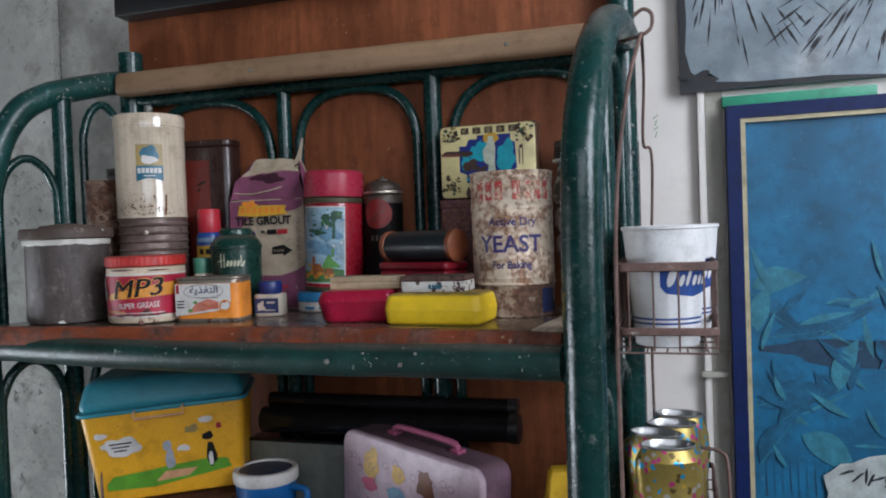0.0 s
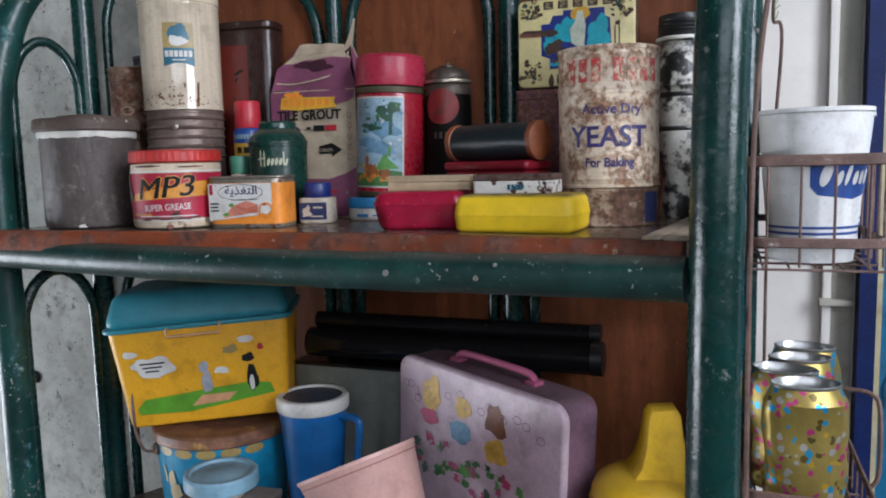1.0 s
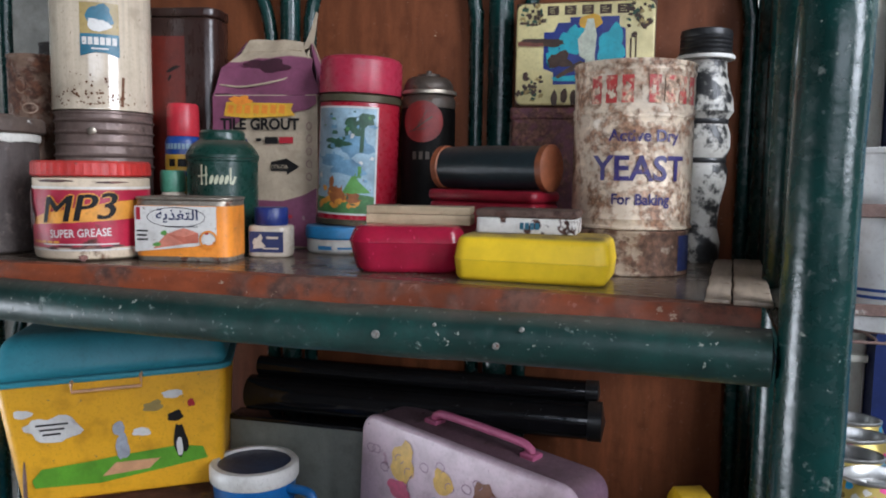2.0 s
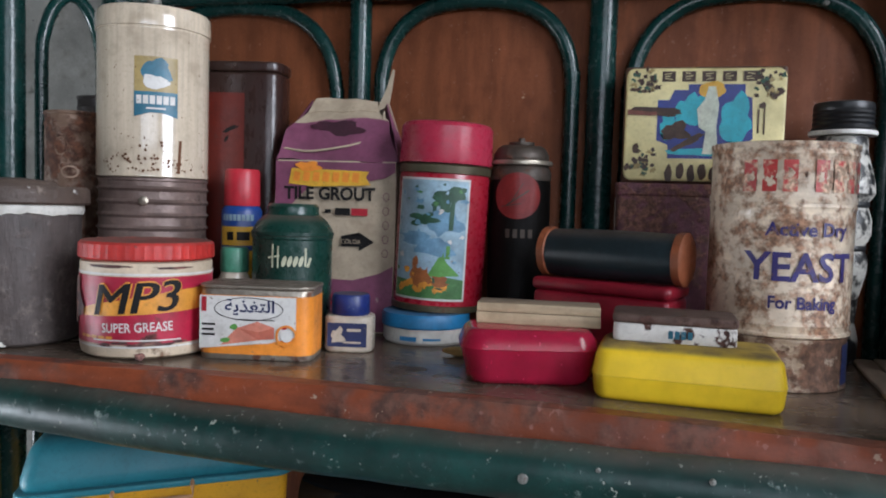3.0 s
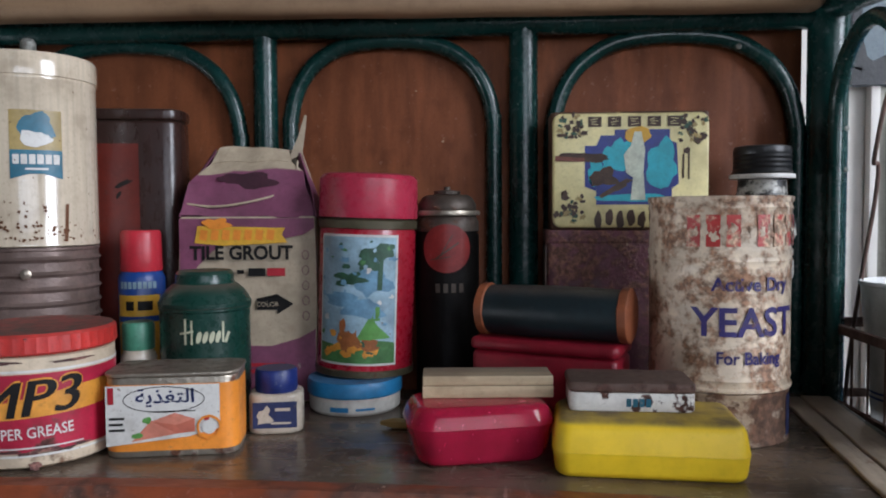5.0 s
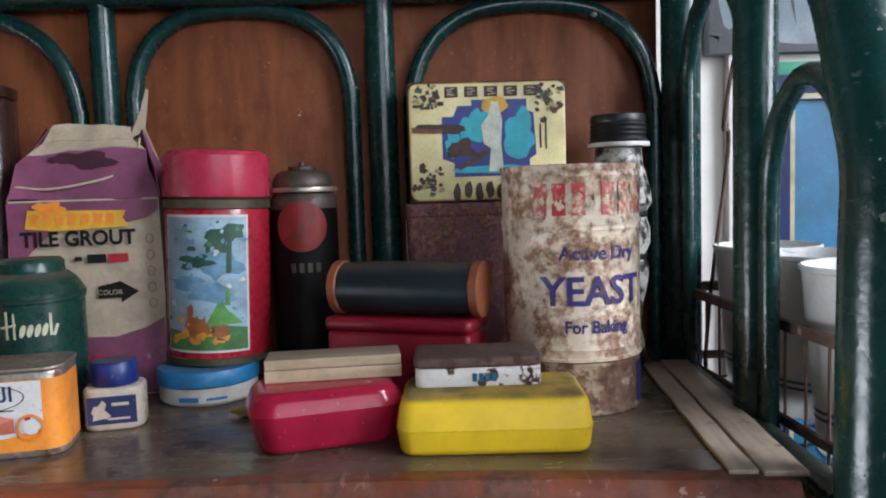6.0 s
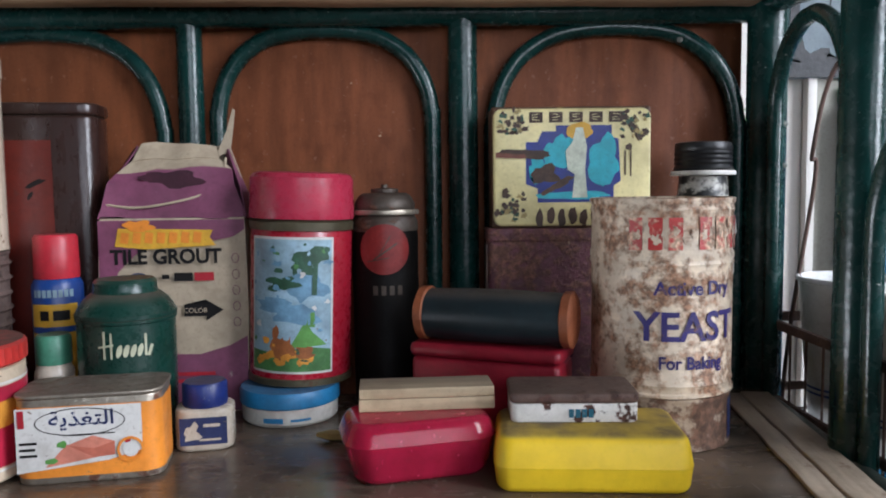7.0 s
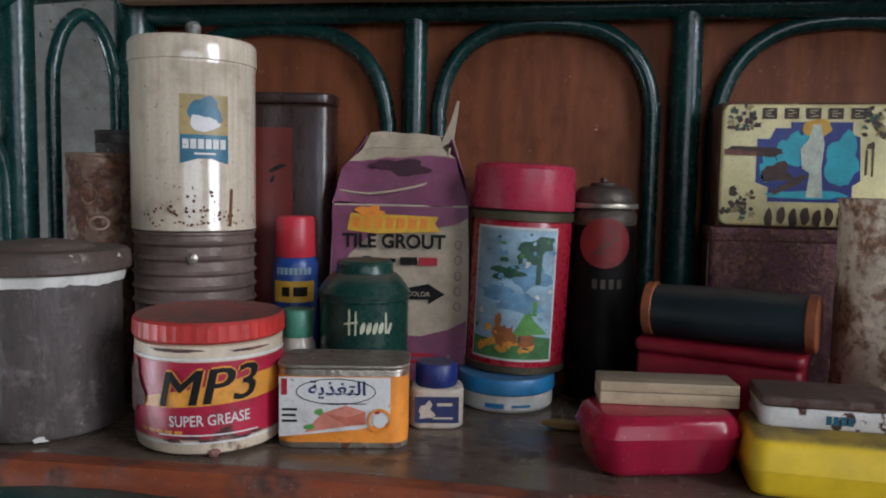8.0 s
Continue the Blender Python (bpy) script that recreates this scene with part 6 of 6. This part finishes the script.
rows = [[bm.verts.new((x, s * (0.030 - 0.017 * (z - 0.098) / 0.08), z)) for x, z in outline] for s in (-1, -0.82, 0.82, 1)]
for row, k in ((rows[0], 0.985), (rows[3], 0.985)):
    for v in row:
        v.co.x, v.co.z = 0.014 + (v.co.x - 0.014) * 0.9, 0.098 + (v.co.z - 0.098) * k
for a, b in zip(rows, rows[1:]):
    for i in range(len(a)):
        j = (i + 1) % len(a)
        bm.faces.new((a[i], a[j], b[j], b[i]))
bm.faces.new(rows[0])
bm.faces.new(rows[3][::-1])
bmesh.ops.recalc_face_normals(bm, faces=bm.faces)
part("spout", bm, YBOT, sippy, "raised yellow wedge spout")
decal("white_tab", [rect(-0.024, 0.03, -0.012, 0.078)], WHITE, sippy, r=0.0492 * W, off=0.0006)
raised(sippy)

CASEGREY = mat("grey_green_folder", (0.17, 0.18, 0.155), 0.45, vary=0.2, scale=8, bump=0.1, rust=0.05, rscale=120)
fold = thing("grey_case", (-0.5495, 0.9965, LOWER), 0, "flat grey-green case standing against the back", "case")
part("shell", rbox(0.172, 0.030, 0.150 + RAISE, 0.004, base=-RAISE), CASEGREY, fold)
part("edge_trim", box(-0.0865, -0.0165, 0.149, 0.0865, 0.0165, 0.1535, 0.001), BLACKGLOSS, fold, "black edge trim")
raised(fold)
tubes = thing("black_tube", (-0.40, 0.9905, 0.9335), 0, "long glossy black tube lying on the grey case", "tube")
part("tube", tube([(-0.21, 0, 0), (0.195, 0, 0.001)], 0.0205, 24, 3, wob=0.05), BLACKGLOSS, tubes)
part("end_cap", tube([(0.183, 0, 0.001), (0.197, 0, 0.001)], 0.0212, 20, 2, smooth=False), BLACK, tubes)
tubes2 = thing("black_tube", (-0.40, 1.0045, 0.9625), 0, "thin glossy black tube lying on a thicker one", "tube")
part("tube", tube([(-0.205, 0, 0), (0.19, 0, 0.0)], 0.0115, 20, 3), BLACKGLOSS, tubes2)
part("end_cap", tube([(0.179, 0, 0), (0.192, 0, 0)], 0.0122, 20, 2, smooth=False), BLACK, tubes2)

# ---- hanging wire rack on the right side ----
X0, X1, Y0, Y1 = -0.0465, 0.054, 0.758, 1.035
hanger = thing("hanging_wire_rack", (0, 0, 0), 0, "rusty two-tier hanging wire rack hooked on the green frame", "wire rack")


def band(z, h, t=0.0022):
    """A flat metal band round a basket, with rounded corners."""
    bm = bmesh.new()
    path, r = [], 0.012
    for cx, cy, a0 in ((X1 - r, Y0 + r, -90), (X1 - r, Y1 - r, 0), (X0 + r, Y1 - r, 90), (X0 + r, Y0 + r, 180)):
        for k in range(6):
            a = radians(a0 + 18 * k)
            path.append((cx + r * math.cos(a), cy + r * math.sin(a), math.cos(a), math.sin(a)))
    rings = [[bm.verts.new((x, y, z)), bm.verts.new((x + nx * t, y + ny * t, z + 0.001)), bm.verts.new((x + nx * t, y + ny * t, z + h - 0.001)), bm.verts.new((x, y, z + h))] for x, y, nx, ny in path]
    for i in range(len(rings)):
        a, b = rings[i], rings[(i + 1) % len(rings)]
        for k in range(4):
            bm.faces.new((a[k], b[k], b[(k + 1) % 4], a[(k + 1) % 4]))
    return bm


for top in (1.168, 0.948):
    low_z = top - 0.067
    if top > 1:
        part("band", band(top, 0.0095), WIRE, hanger, "flat rusty band")
    part("band", band(low_z, 0.0085), WIRE, hanger, "flat rusty band")
    sides = [(X0 + (X1 - X0) * (i + 0.5) / 4, Y0, 0) for i in range(4)] + [(X1, Y0 + (Y1 - Y0) * (i + 0.5) / 10, 1) for i in range(10)] + [(X0, Y0 + (Y1 - Y0) * (i + 0.5) / 10, 1) for i in range(10)]
    for x, y, _ in sides:
        if top > 1:
            part("upright_wire", tube([(x, y, top + 0.002), (x, y, low_z - 0.016)], 0.0011, 8, 1, smooth=False), WIRE, hanger)
        else:
            part("upright_wire", tube([(x, y, low_z + 0.004), (x, y, low_z - 0.03)], 0.0011, 8, 1, smooth=False), WIRE, hanger)
    for i in range(5):
        x = X0 + (X1 - X0) * (i + 0.5) / 5
        part("floor_wire", tube([(x, Y0, low_z - 0.016), (x, Y1, low_z - 0.016)], 0.0011, 8, 1, smooth=False), WIRE, hanger)
    for i in range(8):
        y = Y0 + (Y1 - Y0) * i / 7
        part("floor_wire", tube([(X0, y, low_z - 0.018), (X1, y, low_z - 0.018)], 0.0011, 8, 1, smooth=False), WIRE, hanger)
part("hanger_wire", tube([(X0 + 0.001, Y0 - 0.002, 0.85), (X0, Y0 - 0.002, 1.1), (X0 + 0.004, Y0 - 0.001, 1.25), (X0 + 0.018, Y0 + 0.004, 1.36), (X0 + 0.032, 0.80, 1.425)], 0.0022, 10), WIRE, hanger, "thick rusty hanger wire with flaked paint")
part("hanger_wire", tube([(-0.020, Y1, 0.85), (-0.020, Y1, 1.1), (-0.012, 1.0, 1.30), (-0.022, 0.985, 1.325), (-0.018, 0.95, 1.40), (-0.0145, 0.82, 1.43)], 0.0019, 10), WIRE, hanger, "rusty kinked hanger wire")
part("hook", tube([(-0.04, 0.86, 1.432), (-0.025, 0.83, 1.428), (-0.014, 0.805, 1.424), (-0.004, 0.805, 1.431), (-0.003, 0.805, 1.446), (-0.012, 0.805, 1.452), (-0.022, 0.805, 1.446)], 0.0021, 10), WIRE, hanger, "looped rusty hook")
part("side_loop", tube([(0.054, 0.80, 0.884), (0.062, 0.80, 0.90), (0.062, 0.805, 0.955), (0.055, 0.81, 0.968), (0.035, 0.815, 0.970)], 0.002, 8), WIRE, hanger)

PAPER = mat("white_paper_cup", (0.70, 0.70, 0.69), 0.5, vary=0.04, scale=12)
CUPBLUE = mat("cup_blue_print", (0.020, 0.065, 0.26), 0.42, vary=0.1, scale=40)


def paper_cup():
    cup = thing("paper_cup", (0, 0, 0), 0, "white paper cup with blue lines and a blue badge", "cup", "cups in the wire rack")
    r0, r1, h = 0.0335, 0.0445, 0.128
    part("cup", lathe([(0, 0.004), (r0 - 0.0015, 0.004), (r0 - 0.001, 0), (r0, 0), (r1, h - 0.004), (r1 + 0.0018, h - 0.003), (r1 + 0.0018, h), (r1, h + 0.0006), (r1 - 0.001, h - 0.003), (r0 - 0.002, 0.007), (0, 0.007)], 56), PAPER, cup)
    k = (r1 - r0) / h
    for v in (0.0235, 0.0285):
        decal("line_print", [rect(-0.1, v, 0.1, v + 0.0022)], CUPBLUE, cup, r=r0, off=0.0004, cone=k)
    decal("badge_print", [[(-0.001, 0.064), (0.004, 0.057), (0.03, 0.053), (0.052, 0.058), (0.052, 0.082), (0.052, 0.088), (-0.001, 0.088)]], CUPBLUE, cup, r=r0, off=0.0005, cone=k)
    for u, v, ru, rv, deg in ((0.009, 0.074, 0.0035, 0.0105, -14), (0.018, 0.0705, 0.0022, 0.0065, -14), (0.0245, 0.0735, 0.0018, 0.0095, -14), (0.031, 0.0705, 0.0024, 0.006, -14), (0.0375, 0.0705, 0.0024, 0.006, -14), (0.044, 0.0705, 0.0022, 0.006, -14)):
        decal("badge_stroke", [turned(ell(u, v, ru, rv, 14), deg, u, v)], PAPER, cup, r=r0, off=0.0010, cone=k)
    return cup


cup = paper_cup()
cup.matrix_world = pose(0.0035, 0.8065, 1.087, 0, 0, -6)
copy_thing(cup, pose(0.0190, 0.9005, 1.087, 0, 0, -10))
copy_thing(cup, pose(0.0190, 0.9890, 1.087, 0, 0, 4))

CANGOLD = bpy.data.materials.new("gold_confetti_can")
CANGOLD.use_nodes = True
n, l = CANGOLD.node_tree.nodes, CANGOLD.node_tree.links
p = n["Principled BSDF"]
tc, vo, hs, mr, mx = n.new("ShaderNodeTexCoord"), n.new("ShaderNodeTexVoronoi"), n.new("ShaderNodeSeparateColor"), n.new("ShaderNodeValToRGB"), n.new("ShaderNodeMix")
vo.inputs["Scale"].default_value = 170
l.new(tc.outputs["Object"], vo.inputs["Vector"])
l.new(vo.outputs["Color"], hs.inputs[0])
el = mr.color_ramp.elements
mr.color_ramp.interpolation = "CONSTANT"
el[0].color, el[1].color, el[1].position = (0.30, 0.225, 0.06, 1), (0.03, 0.26, 0.45, 1), 0.55
for pos, colr in ((0.68, (0.45, 0.05, 0.17, 1)), (0.82, (0.40, 0.38, 0.34, 1)), (0.89, (0.11, 0.08, 0.02, 1)), (0.95, (0.48, 0.30, 0.03, 1))):
    e = el.new(pos)
    e.color = colr
l.new(hs.outputs[0], mr.inputs[0])
gate = n.new("ShaderNodeMath")
gate.operation, gate.inputs[1].default_value = "LESS_THAN", 0.58
l.new(vo.outputs["Distance"], gate.inputs[0])
mx.data_type = "RGBA"
mx.inputs[6].default_value = (0.32, 0.24, 0.06, 1)
l.new(gate.outputs[0], mx.inputs[0])
l.new(mr.outputs[0], mx.inputs[7])
l.new(mx.outputs[2], p.inputs["Base Color"])
p.inputs["Metallic"].default_value, p.inputs["Roughness"].default_value = 0.6, 0.36
ALU = mat("aluminium_can_end", (0.42, 0.42, 0.41), 0.34, metal=0.9, vary=0.1, scale=40)
CANHOLE = mat("dark_can_opening", (0.01, 0.01, 0.01), 0.6)


def drinks_can(seed, flat):
    can = thing("drinks_can", (0, 0, 0), 0, "crushed gold drinks can with coloured confetti print", "can", "cans in the wire rack")
    bm = lathe([(0, 0.003), (0.023, 0.003), (0.0265, 0.0), (0.0325, 0.008), (0.033, 0.02), (0.033, 0.03), (0.0328, 0.04), (0.033, 0.05), (0.0327, 0.06), (0.033, 0.07), (0.0328, 0.08), (0.033, 0.09), (0.0325, 0.1), (0.0285, 0.1105), (0.0275, 0.112), (0.027, 0.1045), (0, 0.1045)], 56)
    for v in bm.verts:
        if 0.01 < v.co.z < 0.104:
            q = v.co * 34 + Vector((seed * 7.3, 0, seed))
            v.co.xy *= 1 + 0.20 * noise.noise(q) + 0.09 * abs(noise.noise(q * 2.3))
        v.co.y *= flat
    part("body", bm, CANGOLD, can, sharp=28)
    bm = lathe([(0.0268, 0.1122), (0.0288, 0.1126), (0.0292, 0.1145), (0.0282, 0.1152), (0.0270, 0.1142), (0.0255, 0.1062), (0.024, 0.1052), (0, 0.1058)], 48)
    for v in bm.verts:
        v.co.y *= flat
    part("can_end", bm, ALU, can, "bare aluminium end with its tab")
    decal_bm = bmesh.new()
    decal_bm.faces.new([decal_bm.verts.new((u, w * flat, 0.1062)) for u, w in ell(0.0, -0.011, 0.0115, 0.008, 20)])
    part("opening", decal_bm, CANHOLE, can)
    tab = rbox(0.013, 0.020 * flat, 0.0012, 0.0004, 0.004, base=0.1066)
    bmesh.ops.translate(tab, vec=(0, 0.006 * flat, 0), verts=tab.verts)
    part("ring_tab", tab, ALU, can)
    return can


for i, (x, y, z, yaw) in enumerate(((0.001, 0.7835, 0.8665, 12), (-0.0125, 0.830, 0.8665, -14), (0.004, 0.8755, 0.8665, 8), (0.0125, 0.924, 0.8665, -6))):
    drinks_can(i + 1, 0.66).matrix_world = pose(x, y, z, 0, 0, yaw)

# ---- pictures on the wall ----
CANVAS = mat("grey_blue_canvas", (0.27, 0.33, 0.37), 0.7, vary=0.35, scale=5, bump=0.25, bscale=200, rust=0.3, rscale=9, rcol=(0.36, 0.37, 0.37), edge=0.15)
BLACKPAINT = mat("black_brush_paint", (0.010, 0.011, 0.014), 0.5, vary=0.3, scale=40, bump=0.3)
paint = thing("canvas_painting", (0.028, 1.146, 1.412), 0, "grey-blue canvas painting with black brush strokes and dark edges", "painting")
canvas = part("canvas", box(0.0, -0.006, 0.0, 0.62, 0.012, 0.46, 0.002), CANVAS, paint)
decal("dark_border", [[(0, 0), (0.31, 0.0), (0.20, 0.008), (0.10, 0.008), (0.035, 0.014), (0.016, 0.03), (0.009, 0.06), (0.012, 0.11), (0.008, 0.2), (0.01, 0.46), (0, 0.46)]], BLACKPAINT, canvas, y=-0.006, off=0.0004)
decal("dark_border", [ell(0.026, 0.020, 0.022, 0.010, 20, 0.9, 3)], BLACKPAINT, canvas, y=-0.006, off=0.0007)
rnd = random.Random(4)
for cu, cv, a0, a1, count in ((0.06, 0.24, -110, 10, 70), (0.30, 0.20, -175, -20, 110), (0.50, 0.22, -170, -20, 60)):
    for k in range(count):
        a, d, ln = radians(rnd.uniform(a0, a1)), rnd.uniform(0.03, 0.18), rnd.uniform(0.018, 0.06)
        u, v, w = cu + d * math.cos(a), cv + d * math.sin(a), rnd.uniform(0.0008, 0.0022)
        ca, sa = math.cos(a), math.sin(a)
        stroke = [(u, v), (u + ca * ln * 0.5 - sa * w, v + sa * ln * 0.5 + ca * w), (u + ca * ln, v + sa * ln), (u + ca * ln * 0.5 + sa * w, v + sa * ln * 0.5 - ca * w)]
        if all(0.008 < x < 0.615 and 0.012 < y < 0.455 for x, y in stroke):
            decal("brush_stroke", [stroke], BLACKPAINT, canvas, y=-0.006, off=0.0005 + 0.00005 * (k % 9))
FRAMEBLUE = mat("navy_frame_paint", (0.006, 0.016, 0.085), 0.5, spec=0.25, vary=0.15, scale=20)
GILDED = mat("cream_gilt_fillet", (0.46, 0.40, 0.24), 0.4, vary=0.12, scale=40)
SEABLUE = mat("blue_picture", (0.006, 0.125, 0.25), 0.5, vary=0.35, scale=6, rust=0.2, rscale=14, rcol=(0.010, 0.07, 0.14), rough2=0.4, edge=0.12, bump=0.1, scuff=0.25)
SEADARK = mat("dark_blue_paint", (0.014, 0.048, 0.09), 0.45, vary=0.3, scale=14)
SEALEAF = mat("leaf_blue_paint", (0.010, 0.10, 0.19), 0.45, vary=0.35, scale=30)
SEAPALE = mat("pale_teal_paint", (0.035, 0.19, 0.26), 0.45, vary=0.3, scale=40)
pic = thing("framed_picture", (0.091, 1.135, 0.62), 0, "large blue jungle picture in a navy frame with gilt fillet", "picture")
PW, PH = 0.62, 0.765
part("frame", boxes((0, -0.012, 0, 0.019, 0.02, PH), (PW - 0.019, -0.012, 0, PW, 0.02, PH), (0.019, -0.012, PH - 0.019, PW - 0.019, 0.02, PH), (0.019, -0.012, 0, PW - 0.019, 0.02, 0.019)), FRAMEBLUE, pic)
part("fillet", boxes((0.0192, -0.009, 0.0192, 0.0255, 0.016, PH - 0.0192), (PW - 0.0255, -0.009, 0.0192, PW - 0.0192, 0.016, PH - 0.0192), (0.0255, -0.009, PH - 0.0255, PW - 0.0255, 0.016, PH - 0.0192), (0.0255, -0.009, 0.0192, PW - 0.0255, 0.016, 0.0255)), GILDED, pic, "narrow cream gilt fillet")
image = part("image", boxes((0.0256, 0.0, 0.0256, PW - 0.0256, 0.008, PH - 0.0256)), SEABLUE, pic, "blue painted image")


def leaf(u, v, ln, wd, deg):
    pts = [(u + ln * t, v + wd * math.sin(math.pi * t**0.8) * (1 if s else -0.45)) for s in (0, 1) for t in ([i / 9 for i in range(10)] if not s else [1 - i / 9 for i in range(1, 9)])]
    return turned(pts, deg, u, v)


decal("dark_bank", [ell(0.21, 0.405, 0.15, 0.022, 24, 0.5, 3)], SEADARK, image, off=0.0004)
for k, (u, v, ln, wd, deg) in enumerate(((0.03, 0.50, 0.075, 0.024, 10), (0.03, 0.475, 0.06, 0.018, -25), (0.05, 0.425, 0.11, 0.018, 8), (0.035, 0.435, 0.07, 0.020, 75), (0.055, 0.46, 0.05, 0.013, -35), (0.03, 0.325, 0.12, 0.028, 12), (0.09, 0.285, 0.09, 0.028, -38), (0.06, 0.30, 0.08, 0.016, 40), (0.12, 0.43, 0.09, 0.012, 30), (0.14, 0.35, 0.08, 0.02, 70), (0.035, 0.24, 0.09, 0.022, 55), (0.20, 0.47, 0.10, 0.015, 15), (0.24, 0.33, 0.1, 0.024, 40))):
    decal("leaf_paint", [leaf(u, v, ln, wd, deg)], SEALEAF if k % 3 else SEAPALE, image, off=0.0006 + 0.0002 * k)
    decal("leaf_rib", [turned([(u, v - 0.0006), (u + ln, v), (u, v + 0.0006)], deg, u, v)], SEAPALE, image, off=0.0009 + 0.0002 * k)
for k in range(26):
    u = 0.03 + 0.011 * k
    h = 0.05 + 0.06 * abs(noise.noise(Vector((k * 0.9, 1, 0))))
    decal("grass_paint", [[(u, 0.19 + 0.004 * (k % 5)), (u + 0.003, 0.19), (u + 0.006 * noise.noise(Vector((k, 4, 0))), 0.20 + h)]], (SEALEAF, SEADARK, SEALEAF)[k % 3], image, off=0.0005 + 0.00006 * (k % 7))
rnd = random.Random(12)
for k in range(70):
    u, v, ln, deg = rnd.uniform(0.03, 0.36), rnd.uniform(0.16, 0.52), rnd.uniform(0.03, 0.085), rnd.choice((rnd.uniform(20, 75), rnd.uniform(100, 160), rnd.uniform(-30, 20)))
    blade = leaf(u, v, ln, rnd.uniform(0.0025, 0.008), deg)
    if all(0.028 < x < PW - 0.03 and 0.03 < y < PH - 0.03 for x, y in blade):
        decal("blade_paint", [blade], (SEAPALE, SEALEAF, SEALEAF, SEAPALE)[k % 4], image, off=0.0009 + 0.00022 * (k % 11) + 0.000017 * k)
decal("pale_patch", [ell(0.185, 0.215, 0.062, 0.048, 26, 0.5, 4)], mat("pale_grey_paint", (0.40, 0.44, 0.42), 0.45, vary=0.2, scale=40), image, off=0.0056)
for k in range(9):
    decal("dark_stripe", [turned(ell(0.15 + 0.009 * k, 0.235 - 0.008 * (k % 3), 0.011, 0.0018, 14, 0.4, k), 20 + 22 * (k % 4), 0.15 + 0.009 * k, 0.23)], BLACKPAINT, image, off=0.006 + 0.0001 * k)
strip = thing("green_strip", (0.087, 1.143, 1.3855), 0, "thin bright green board lying above the picture frame", "board")
part("board", box(0, 0.0, 0, 0.205, 0.014, 0.0165, 0.001), mat("bright_green_paint", (0.03, 0.30, 0.17), 0.45, vary=0.12, scale=20), strip)
note = thing("wall_scribble", (-0.008, 1.1597, 1.355), 0, "faint green pencil scribble on the white wall", "scribble")
for k in range(4):
    decal("scribble_line", [turned(rect(-0.005, 0.009 * k, 0.004, 0.009 * k + 0.0012), 70 - 30 * (k % 2), 0, 0.009 * k)], LEAF, note, off=0.0005)
